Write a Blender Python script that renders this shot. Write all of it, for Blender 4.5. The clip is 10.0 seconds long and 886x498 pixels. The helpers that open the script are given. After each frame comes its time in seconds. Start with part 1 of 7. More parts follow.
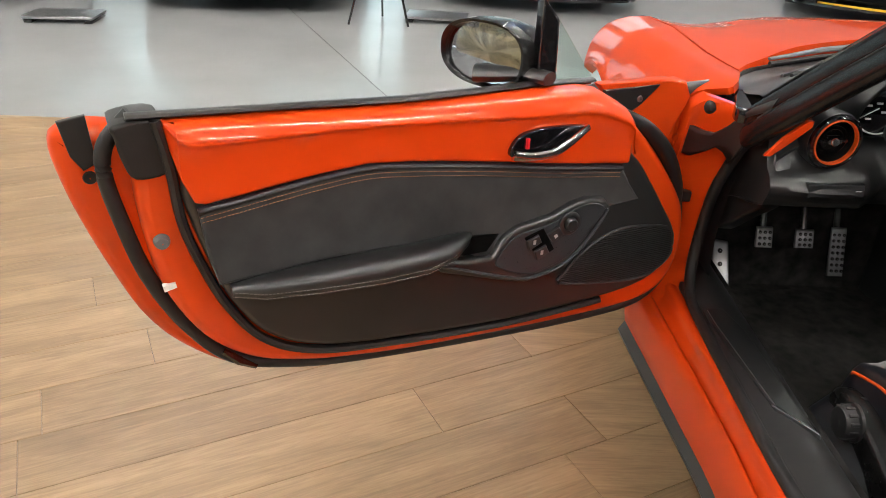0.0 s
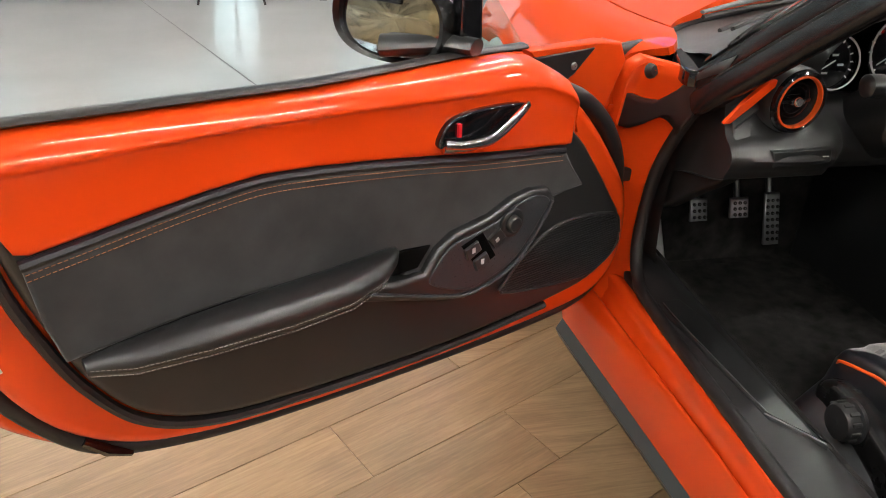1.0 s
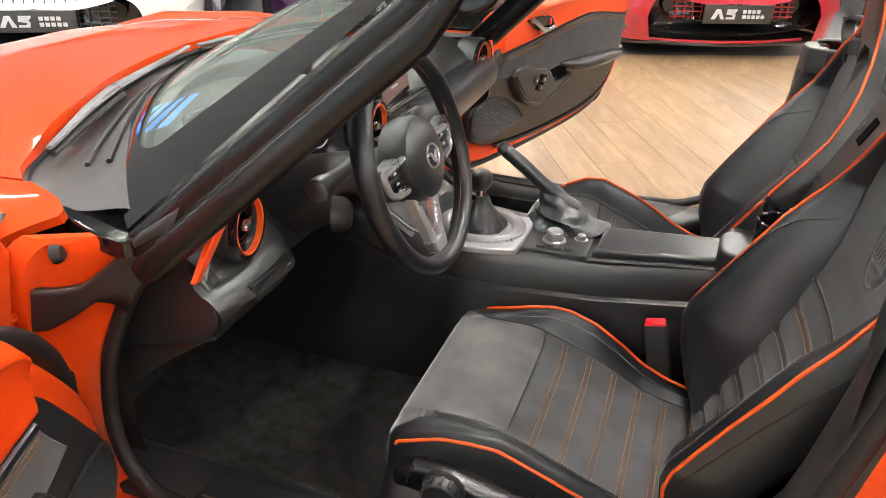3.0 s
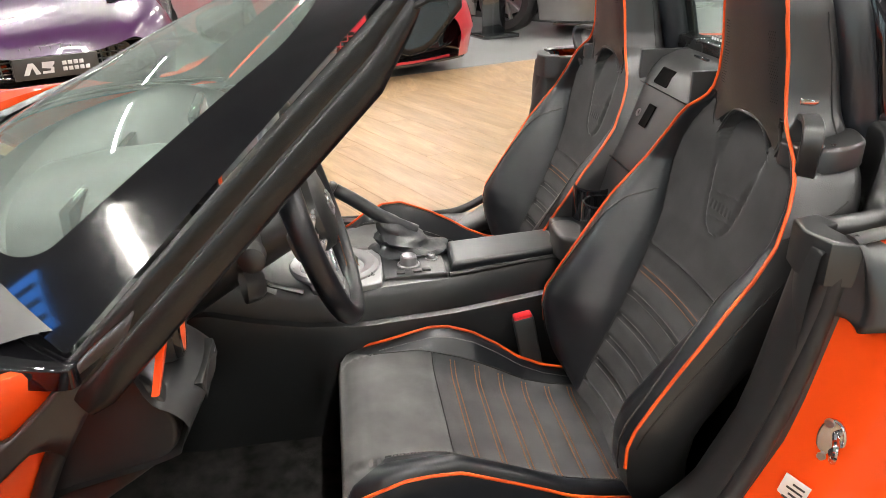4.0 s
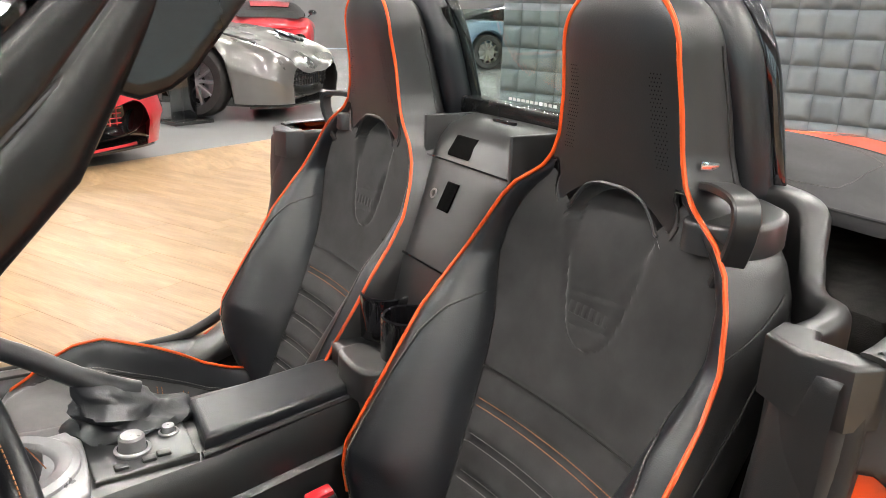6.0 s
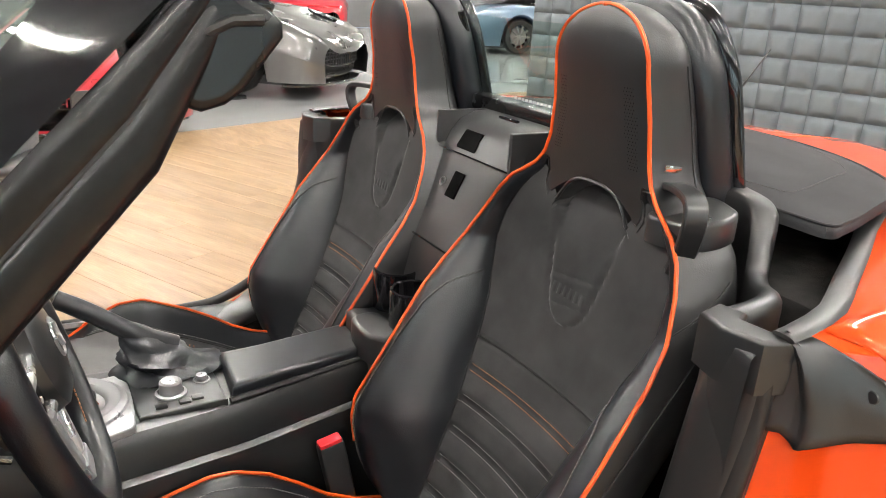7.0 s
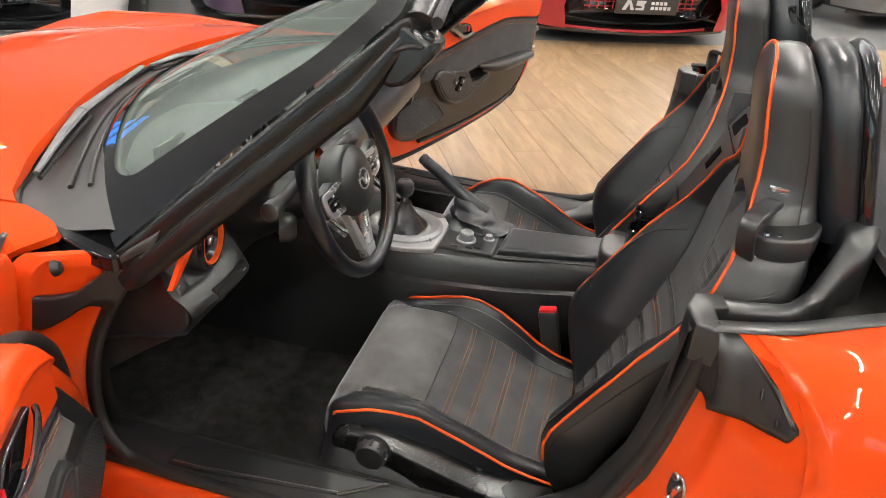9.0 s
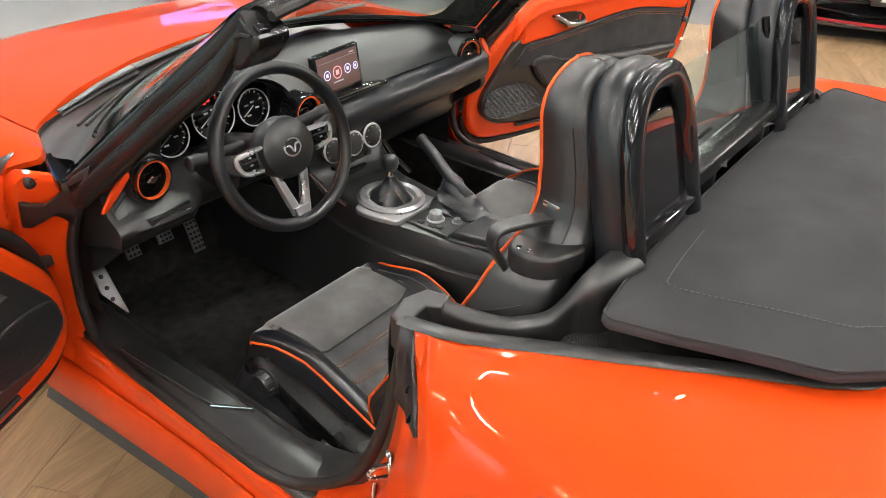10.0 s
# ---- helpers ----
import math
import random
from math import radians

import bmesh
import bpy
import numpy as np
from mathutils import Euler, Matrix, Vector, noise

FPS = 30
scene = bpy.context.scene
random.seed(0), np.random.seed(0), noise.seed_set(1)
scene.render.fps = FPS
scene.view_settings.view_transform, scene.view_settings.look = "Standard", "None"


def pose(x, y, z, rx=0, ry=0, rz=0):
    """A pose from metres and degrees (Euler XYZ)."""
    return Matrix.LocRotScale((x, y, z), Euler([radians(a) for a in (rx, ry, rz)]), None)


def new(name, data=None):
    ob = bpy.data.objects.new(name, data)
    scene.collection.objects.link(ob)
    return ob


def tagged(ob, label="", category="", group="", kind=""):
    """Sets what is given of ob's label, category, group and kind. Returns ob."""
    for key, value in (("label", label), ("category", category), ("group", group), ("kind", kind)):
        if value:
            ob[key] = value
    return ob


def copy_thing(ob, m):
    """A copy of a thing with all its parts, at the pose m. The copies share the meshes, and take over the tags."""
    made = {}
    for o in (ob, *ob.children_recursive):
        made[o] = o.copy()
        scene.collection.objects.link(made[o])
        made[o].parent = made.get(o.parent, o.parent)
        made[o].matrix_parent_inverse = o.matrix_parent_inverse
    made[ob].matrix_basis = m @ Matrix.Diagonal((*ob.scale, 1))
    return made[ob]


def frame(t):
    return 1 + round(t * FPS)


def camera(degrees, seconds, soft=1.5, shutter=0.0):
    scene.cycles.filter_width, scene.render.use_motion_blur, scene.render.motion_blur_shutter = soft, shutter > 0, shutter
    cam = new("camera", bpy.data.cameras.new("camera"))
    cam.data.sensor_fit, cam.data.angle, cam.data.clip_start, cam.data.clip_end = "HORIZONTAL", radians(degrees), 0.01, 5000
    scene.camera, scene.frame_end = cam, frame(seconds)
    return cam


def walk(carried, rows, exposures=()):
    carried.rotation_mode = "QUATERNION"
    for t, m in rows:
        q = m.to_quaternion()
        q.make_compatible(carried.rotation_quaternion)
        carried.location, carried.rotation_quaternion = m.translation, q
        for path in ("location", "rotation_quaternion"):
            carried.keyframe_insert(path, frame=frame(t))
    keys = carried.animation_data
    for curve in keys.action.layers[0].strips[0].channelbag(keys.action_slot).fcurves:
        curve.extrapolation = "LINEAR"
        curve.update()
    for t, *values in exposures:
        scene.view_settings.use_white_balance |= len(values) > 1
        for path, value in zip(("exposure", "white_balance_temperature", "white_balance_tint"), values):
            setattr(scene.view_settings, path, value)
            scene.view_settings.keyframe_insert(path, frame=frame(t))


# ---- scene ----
cam = camera(61.2, 10.0, soft=0.9)
METRES, EYE, TILT, LEAN, TURN = 4.2, 1.207, -27.5, -2.3, 0.42
ROWS = [
    (0.0, 0.0, 0.0, 0.0, 0.0, 0.0, -0.0),
    (0.5, -0.0076, 0.0357, 0.0025, -3.1, -0.75, 1.92),
    (1.0, -0.0139, 0.068, 0.0147, -9.45, -2.12, 5.45),
    (1.5, 0.0039, 0.0961, 0.0336, -20.28, -4.34, 10.57),
    (2.0, 0.0245, 0.1205, 0.0507, -33.68, -7.85, 16.39),
    (2.5, 0.0183, 0.1431, 0.0719, -50.35, -13.1, 21.63),
    (3.0, -0.0193, 0.1563, 0.0901, -68.32, -19.46, 25.38),
    (4.5, -0.0296, 0.2567, 0.1417, -111.16, -34.37, 25.75),
    (5.0, 0.0334, 0.2558, 0.1262, -118.98, -35.02, 23.43),
    (5.5, 0.0835, 0.2454, 0.102, -123.85, -34.07, 21.13),
    (7.0, 0.0507, 0.249, 0.118, -120.93, -34.86, 19.43),
    (7.5, -0.0113, 0.2498, 0.1457, -113.94, -34.82, 20.44),
    (8.0, -0.0606, 0.2308, 0.1591, -103.1, -32.97, 21.82),
    (8.5, -0.0814, 0.1799, 0.1501, -88.96, -29.18, 23.12),
    (9.0, -0.0639, 0.1216, 0.1263, -74.03, -24.46, 23.32),
    (9.5, -0.037, 0.0451, 0.0985, -59.68, -19.72, 22.76),
    (10.0, 0.0003, -0.0476, 0.0622, -48.27, -16.38, 21.73),
]
walk(cam, [(t, pose(-1.33, 0, EYE, TILT, LEAN, TURN) @ pose(METRES * x, METRES * y, METRES * z, 90 + pitch, roll, yaw)) for t, x, y, z, yaw, pitch, roll in ROWS],
     exposures=[(0.0, -0.25), (1.2, -0.1), (2.2, 0.25), (3.0, 0.30), (4.5, 0.28), (5.5, 0.46), (7.0, 0.40), (8.0, 0.22), (9.2, 0.04), (10.0, 0.04)])

# ---- world and light levels ----
world = bpy.data.worlds.new("world")
scene.world = world
world.use_nodes = True
world.node_tree.nodes["Background"].inputs[0].default_value = (0.75, 0.85, 1.0, 1)
world.node_tree.nodes["Background"].inputs[1].default_value = 0.6
WINDOW_POWER, STRIP_POWER = 3.2, 235.0


# ---- materials ----
def surf(name, c1, c2=None, rough=0.5, metal=0.0, scale=8.0, fine=400.0, bump=0.05, coat=0.0, dr=0.08, spec=0.5, rand=0.0, sheen=0.0, stretch=(1, 1, 1), dist=0.002):
    m = bpy.data.materials.new(name)
    m.use_nodes = True
    nt = m.node_tree
    b = nt.nodes["Principled BSDF"]
    tex = nt.nodes.new("ShaderNodeTexCoord")
    mp = nt.nodes.new("ShaderNodeMapping")
    mp.inputs["Scale"].default_value = stretch
    nt.links.new(tex.outputs["Object"], mp.inputs[0])
    n1 = nt.nodes.new("ShaderNodeTexNoise")
    n1.inputs["Scale"].default_value, n1.inputs["Detail"].default_value = scale, 5
    nt.links.new(mp.outputs[0], n1.inputs["Vector"])
    ramp = nt.nodes.new("ShaderNodeMapRange")
    ramp.inputs[1].default_value, ramp.inputs[2].default_value = 0.3, 0.7
    nt.links.new(n1.outputs[0], ramp.inputs[0])
    mix = nt.nodes.new("ShaderNodeMix")
    mix.data_type = "RGBA"
    c2 = c2 or tuple(v * 0.85 for v in c1)
    mix.inputs[6].default_value, mix.inputs[7].default_value = (*c1, 1), (*c2, 1)
    nt.links.new(ramp.outputs[0], mix.inputs[0])
    out = mix.outputs[2]
    if rand:
        info = nt.nodes.new("ShaderNodeObjectInfo")
        hsv = nt.nodes.new("ShaderNodeHueSaturation")
        mr = nt.nodes.new("ShaderNodeMapRange")
        mr.inputs[3].default_value, mr.inputs[4].default_value = 1 - rand, 1 + rand
        nt.links.new(info.outputs["Random"], mr.inputs[0])
        nt.links.new(mr.outputs[0], hsv.inputs["Value"])
        nt.links.new(out, hsv.inputs["Color"])
        out = hsv.outputs[0]
    nt.links.new(out, b.inputs["Base Color"])
    rr = nt.nodes.new("ShaderNodeMapRange")
    rr.inputs[3].default_value, rr.inputs[4].default_value = max(0, rough - dr), min(1, rough + dr)
    nt.links.new(n1.outputs[0], rr.inputs[0])
    nt.links.new(rr.outputs[0], b.inputs["Roughness"])
    b.inputs["Metallic"].default_value = metal
    b.inputs["Specular IOR Level"].default_value = spec
    b.inputs["Coat Weight"].default_value = coat
    b.inputs["Coat Roughness"].default_value = 0.03
    if sheen:
        b.inputs["Sheen Weight"].default_value = sheen
        b.inputs["Sheen Roughness"].default_value = 0.4
    if bump:
        n2 = nt.nodes.new("ShaderNodeTexNoise")
        n2.inputs["Scale"].default_value, n2.inputs["Detail"].default_value = fine, 3
        nt.links.new(mp.outputs[0], n2.inputs["Vector"])
        bp = nt.nodes.new("ShaderNodeBump")
        bp.inputs["Strength"].default_value, bp.inputs["Distance"].default_value = bump, dist
        nt.links.new(n2.outputs[0], bp.inputs["Height"])
        nt.links.new(bp.outputs[0], b.inputs["Normal"])
    return m


def glow(name, colour, power):
    m = bpy.data.materials.new(name)
    m.use_nodes = True
    b = m.node_tree.nodes["Principled BSDF"]
    b.inputs["Base Color"].default_value = (*[min(1, c) for c in colour], 1)
    b.inputs["Emission Color"].default_value = (*colour, 1)
    b.inputs["Emission Strength"].default_value = power
    return m


def glass(name, colour, rough=0.0, alpha=0.0):
    m = bpy.data.materials.new(name)
    m.use_nodes = True
    nt = m.node_tree
    nt.nodes.remove(nt.nodes["Principled BSDF"])
    out = nt.nodes["Material Output"]
    tr, gl, mx, lw, fr, sc = (nt.nodes.new("ShaderNode" + k) for k in ("BsdfTransparent", "BsdfGlossy", "MixShader", "LayerWeight", "Math", "Math"))
    tr.inputs[0].default_value = (*colour, 1)
    gl.inputs["Roughness"].default_value = rough
    fr.operation, sc.operation = "POWER", "MULTIPLY_ADD"
    fr.inputs[1].default_value, sc.inputs[1].default_value, sc.inputs[2].default_value = 4.0, 0.8, 0.04
    nt.links.new(lw.outputs["Facing"], fr.inputs[0])
    nt.links.new(fr.outputs[0], sc.inputs[0])
    ad = nt.nodes.new("ShaderNodeMath")
    ad.inputs[1].default_value = alpha
    nt.links.new(sc.outputs[0], ad.inputs[0])
    nt.links.new(ad.outputs[0], mx.inputs[0])
    nt.links.new(tr.outputs[0], mx.inputs[1])
    nt.links.new(gl.outputs[0], mx.inputs[2])
    nt.links.new(mx.outputs[0], out.inputs[0])
    return m


def hazy_glass():
    """Windscreen glass with a thin, uneven pale green diffuse veil mixed in."""
    m = glass("windscreen_glass", (0.80, 0.90, 0.85), alpha=0.0)
    nt = m.node_tree
    out = nt.nodes["Material Output"]
    was = out.inputs[0].links[0].from_socket
    df, mx = nt.nodes.new("ShaderNodeBsdfDiffuse"), nt.nodes.new("ShaderNodeMixShader")
    df.inputs[0].default_value = (0.52, 0.62, 0.56, 1)
    n = nt.nodes.new("ShaderNodeTexNoise")
    n.inputs["Scale"].default_value = 6
    mr = nt.nodes.new("ShaderNodeMapRange")
    mr.inputs[3].default_value, mr.inputs[4].default_value = 0.10, 0.18
    nt.links.new(n.outputs[0], mr.inputs[0])
    nt.links.new(mr.outputs[0], mx.inputs[0])
    nt.links.new(was, mx.inputs[1])
    nt.links.new(df.outputs[0], mx.inputs[2])
    nt.links.new(mx.outputs[0], out.inputs[0])
    return m


def wood_mat():
    """Oak boards: fine grain along the board, soft wavy figure, a slow change of tone, each board a little different."""
    m = surf("oak_plank", (0.348, 0.230, 0.124), (0.280, 0.182, 0.096), rough=0.40, scale=1.6, fine=60, bump=0.05, rand=0.09, stretch=(1.0, 4, 4))
    nt = m.node_tree
    b = nt.nodes["Principled BSDF"]
    col = b.inputs["Base Color"].links[0].from_socket
    tex, info, geo, add, mul = (nt.nodes.new("ShaderNode" + k) for k in ("TexCoord", "ObjectInfo", "NewGeometry", "Math", "Math"))
    nt.links.new(info.outputs["Random"], add.inputs[0])
    nt.links.new(geo.outputs["Random Per Island"], add.inputs[1])
    mul.operation = "MULTIPLY"
    mul.inputs[1].default_value = 37.0
    nt.links.new(add.outputs[0], mul.inputs[0])
    comb, shift = nt.nodes.new("ShaderNodeCombineXYZ"), nt.nodes.new("ShaderNodeVectorMath")
    nt.links.new(mul.outputs[0], comb.inputs[0])
    nt.links.new(mul.outputs[0], comb.inputs[1])
    nt.links.new(tex.outputs["Object"], shift.inputs[0])
    nt.links.new(comb.outputs[0], shift.inputs[1])
    for stretch, scale, detail, twist, lo, hi in (((1.5, 9, 9), 1.3, 5, 1.6, .80, 1.13), ((5, 110, 110), 1.6, 6, .5, .86, 1.08), ((3.0, 16, 16), 2.2, 3, 4.0, .94, 1.05)):
        mp, n, mr, hsv = (nt.nodes.new("ShaderNode" + k) for k in ("Mapping", "TexNoise", "MapRange", "HueSaturation"))
        mp.inputs["Scale"].default_value = stretch
        nt.links.new(shift.outputs[0], mp.inputs[0])
        n.inputs["Scale"].default_value, n.inputs["Detail"].default_value, n.inputs["Distortion"].default_value = scale, detail, twist
        nt.links.new(mp.outputs[0], n.inputs["Vector"])
        mr.inputs[1].default_value, mr.inputs[2].default_value, mr.inputs[3].default_value, mr.inputs[4].default_value = .33, .68, lo, hi
        nt.links.new(n.outputs[0], mr.inputs[0])
        nt.links.new(mr.outputs[0], hsv.inputs["Value"])
        nt.links.new(col, hsv.inputs["Color"])
        col = hsv.outputs[0]
    nt.links.new(col, b.inputs["Base Color"])
    return m


PAINT = surf("orange_paint", (0.735, 0.065, 0.007), (0.695, 0.060, 0.006), rough=0.45, scale=3, fine=900, bump=0.01, coat=0.75, dr=0.03, spec=0.06)
TRIM_PAINT = surf("orange_trim_paint", (0.800, 0.064, 0.006), (0.760, 0.059, 0.005), rough=0.4, spec=0.1, scale=4, fine=700, bump=0.02, coat=0.8, dr=0.03)
PLASTIC = surf("black_grained_plastic", (0.019, 0.0190, 0.0195), (0.014, 0.0140, 0.0145), rough=0.36, dr=0.03, spec=0.85, scale=12, fine=900, bump=0.2, dist=0.0006)
SOFT = surf("soft_dash_vinyl", (0.015, 0.0165, 0.0172), (0.011, 0.0122, 0.0128), rough=0.35, dr=0.03, spec=0.85, scale=9, fine=700, bump=0.25, dist=0.0006)
LEATHER = surf("black_leather", (0.009, 0.0105, 0.0135), (0.0065, 0.0075, 0.0098), rough=0.31, dr=0.03, spec=0.65, scale=14, fine=520, bump=0.28, dist=0.0008)
# Top light is put into this colour: suede paler for the thigh pad.
SUEDE = surf("charcoal_suede_lit", (0.140, 0.138, 0.135), (0.088, 0.087, 0.086), rough=0.92, scale=16, fine=1500, bump=0.3, sheen=0.5, spec=0.15, dist=0.0006)
RUBBER = surf("black_rubber", (0.016, 0.015, 0.015), (0.011, 0.010, 0.010), rough=0.48, scale=20, fine=300, bump=0.1)
GLOSS = surf("gloss_black", (0.006, 0.006, 0.007), (0.005, 0.005, 0.006), rough=0.06, scale=5, bump=0.0, coat=0.6, dr=0.02)
CARPET = surf("black_carpet", (0.044, 0.042, 0.040), (0.015, 0.0145, 0.014), rough=0.97, scale=30, fine=900, bump=0.9, spec=0.1, dist=0.003)
CHROME = surf("satin_chrome", (0.72, 0.72, 0.74), (0.62, 0.62, 0.64), rough=0.14, metal=1.0, scale=20, bump=0.0, dr=0.05)
STEEL = surf("brushed_metal", (0.42, 0.42, 0.43), (0.34, 0.34, 0.35), rough=0.34, metal=1.0, scale=40, fine=300, bump=0.05)
ORANGE_LEATHER = surf("orange_piping_leather", (0.82, 0.105, 0.010), (0.72, 0.085, 0.008), rough=0.42, scale=30, fine=500, bump=0.1)
THREAD = surf("tan_thread", (0.42, 0.17, 0.06), (0.34, 0.13, 0.05), rough=0.7, scale=100, bump=0.0)
DARK_THREAD = surf("dark_thread", (0.09, 0.088, 0.085), (0.07, 0.068, 0.066), rough=0.7, scale=100, bump=0.0)
GREY_THREAD = surf("grey_thread", (0.22, 0.21, 0.20), (0.18, 0.17, 0.16), rough=0.7, scale=100, bump=0.0)
FABRIC = surf("soft_top_fabric", (0.046, 0.046, 0.048), (0.036, 0.036, 0.0375), rough=0.85, scale=10, fine=1200, bump=0.5, spec=0.2, dist=0.0008)
CARBON = surf("dark_weave_plastic", (0.038, 0.041, 0.045), (0.030, 0.033, 0.037), rough=0.30, scale=300, fine=600, bump=0.3, dist=0.0006)
GRILLE = surf("speaker_mesh", (0.012, 0.012, 0.012), (0.008, 0.008, 0.008), rough=0.6, scale=40, bump=0.0)
SATIN = surf("satin_black_plastic", (0.008, 0.0075, 0.0075), (0.006, 0.006, 0.006), rough=0.27, dr=0.02, scale=8, fine=500, bump=0.06, dist=0.0006)
COWL = surf("cowl_plastic", (0.050, 0.049, 0.048), (0.036, 0.035, 0.035), rough=0.45, scale=10, fine=500, bump=0.15, dist=0.0008)
WIPER = surf("wiper_grey", (0.16, 0.16, 0.165), (0.12, 0.12, 0.125), rough=0.4, scale=20, fine=400, bump=0.05)
# Same suede with shade in its colour, for upright back and door pads.
BACK_SUEDE = surf("charcoal_suede_shaded", (0.052, 0.0515, 0.052), (0.030, 0.0298, 0.030), rough=0.85, scale=14, fine=1500, bump=0.25, sheen=0.35, spec=0.2, dist=0.0006)
# Same suede again at a tone between the two, for the seat centre.
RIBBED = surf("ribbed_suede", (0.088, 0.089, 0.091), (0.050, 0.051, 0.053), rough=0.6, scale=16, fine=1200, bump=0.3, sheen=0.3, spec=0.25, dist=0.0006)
RED = surf("red_plastic", (0.78, 0.02, 0.03), (0.70, 0.015, 0.025), rough=0.3, scale=30, bump=0.0)
WHITE = surf("white_plastic", (0.75, 0.74, 0.70), (0.68, 0.67, 0.63), rough=0.4, scale=30, bump=0.02)
GREY_PLASTIC = surf("grey_plastic", (0.13, 0.13, 0.13), (0.10, 0.10, 0.10), rough=0.5, scale=30, bump=0.05)
PALE = surf("pale_print", (0.62, 0.62, 0.62), rough=0.6, scale=30, bump=0.0)
CLEAR = glass("clear_glass", (0.86, 0.93, 0.90))
SCREEN_GLASS = hazy_glass()
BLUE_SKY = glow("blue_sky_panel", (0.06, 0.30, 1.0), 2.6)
DARK_GLASS = glass("dark_tinted_glass", (0.10, 0.11, 0.12), alpha=0.1)
MIRROR = surf("mirror_silver", (0.85, 0.86, 0.88), (0.84, 0.85, 0.87), rough=0.015, metal=1.0, bump=0.0, dr=0.0)
SCREEN = glow("screen_panel", (0.10, 0.055, 0.05), 0.5)
ICON = glow("screen_icon", (0.55, 0.55, 0.85), 0.9)
ICON_RED = glow("screen_icon_red", (0.9, 0.35, 0.35), 0.8)
LAMP_RED = glow("warning_lamp_red", (1.0, 0.04, 0.03), 2.0)
OAK = wood_mat()
PLANK_EDGE = surf("dark_plank_joint", (0.050, 0.032, 0.019), (0.038, 0.025, 0.015), rough=0.8, scale=6, bump=0.0)
CONCRETE = surf("polished_concrete", (0.34, 0.345, 0.345), (0.27, 0.275, 0.275), rough=0.17, scale=0.9, fine=40, bump=0.015, dr=0.09)
WALL = surf("white_wall_paint", (0.66, 0.66, 0.65), (0.61, 0.61, 0.60), rough=0.8, scale=1.5, fine=120, bump=0.05)
CEIL = surf("ceiling_paint", (0.13, 0.13, 0.13), (0.10, 0.10, 0.10), rough=0.85, scale=1.0, fine=80, bump=0.05)
PAD = surf("grey_padded_fabric", (0.16, 0.185, 0.205), (0.13, 0.15, 0.165), rough=0.75, scale=4, fine=250, bump=0.2)
STRIP = glow("lamp_diffuser", (1.0, 0.955, 0.89), STRIP_POWER)
DAY_NORTH = glow("north_daylight_backdrop", (0.76, 0.88, 1.0), WINDOW_POWER * 0.55)
DAY_WEST = glow("west_daylight_backdrop", (0.78, 0.89, 1.0), WINDOW_POWER * 0.75)
BRIGHT = surf("bright_metal", (0.70, 0.70, 0.71), (0.62, 0.62, 0.63), rough=0.28, metal=0.85, scale=20, bump=0.0)
SILVER = surf("silver_satin_trim", (0.42, 0.42, 0.43), (0.36, 0.36, 0.37), rough=0.30, metal=0.6, scale=20, fine=600, bump=0.03)
HEAD_LEATHER = surf("matte_black_leather", (0.015, 0.0152, 0.0158), (0.011, 0.0112, 0.0118), rough=0.37, dr=0.03, spec=0.8, scale=14, fine=520, bump=0.3, dist=0.0008)
HALL_GREY = surf("grey_wall_paint", (0.18, 0.18, 0.18), (0.15, 0.15, 0.15), rough=0.8, scale=1.5, fine=120, bump=0.05)
# Stands in for shade in hollows and holes that are not cut in.
RECESS_SHADE = surf("recess_shade", (0.003, 0.003, 0.003), rough=0.9, scale=20, bump=0.0, spec=0.05)
BEZEL = surf("bright_ring", (0.62, 0.62, 0.63), (0.54, 0.54, 0.55), rough=0.3, scale=20, bump=0.0)


# ---- builders ----
def V(*a):
    return Vector(a)


def spl(pts, n, closed=False):
    """Smooth curve through the points, n samples."""
    p = [np.array(q, float) for q in pts]
    k = len(p)
    out = []
    segs = k if closed else k - 1
    for i in range(n):
        s = i / n * segs if closed else i / (n - 1) * segs
        j = min(int(s), segs - 1)
        f = s - j
        a, b = p[j], p[(j + 1) % k]
        q0 = p[(j - 1) % k] if closed or j > 0 else 2 * a - b
        q3 = p[(j + 2) % k] if closed or j + 2 < k else 2 * b - a
        out.append(0.5 * (2 * a + (b - q0) * f + (2 * q0 - 5 * a + 4 * b - q3) * f * f + (3 * a - q0 - 3 * b + q3) * f ** 3))
    return out


def inter(x, table):
    """Straight look-up in rows of (x, values...)."""
    if x <= table[0][0]:
        return list(table[0][1:])
    for r0, r1 in zip(table, table[1:]):
        if x <= r1[0]:
            f = (x - r0[0]) / (r1[0] - r0[0])
            return [p + (q - p) * f for p, q in zip(r0[1:], r1[1:])]
    return list(table[-1][1:])


def loft(rows, close_u=False, close_v=False, caps=False):
    bm = bmesh.new()
    vs = [[bm.verts.new(Vector(p)) for p in r] for r in rows]
    nr, nc = len(vs), len(vs[0])
    for i in range(nr if close_v else nr - 1):
        for j in range(nc if close_u else nc - 1):
            q = [vs[i][j], vs[i][(j + 1) % nc], vs[(i + 1) % nr][(j + 1) % nc], vs[(i + 1) % nr][j]]
            if len(set(q)) == 4:
                bm.faces.new(q)
    if caps:
        bm.faces.new(vs[0])
        bm.faces.new(list(reversed(vs[-1])))
    bmesh.ops.recalc_face_normals(bm, faces=bm.faces)
    return bm


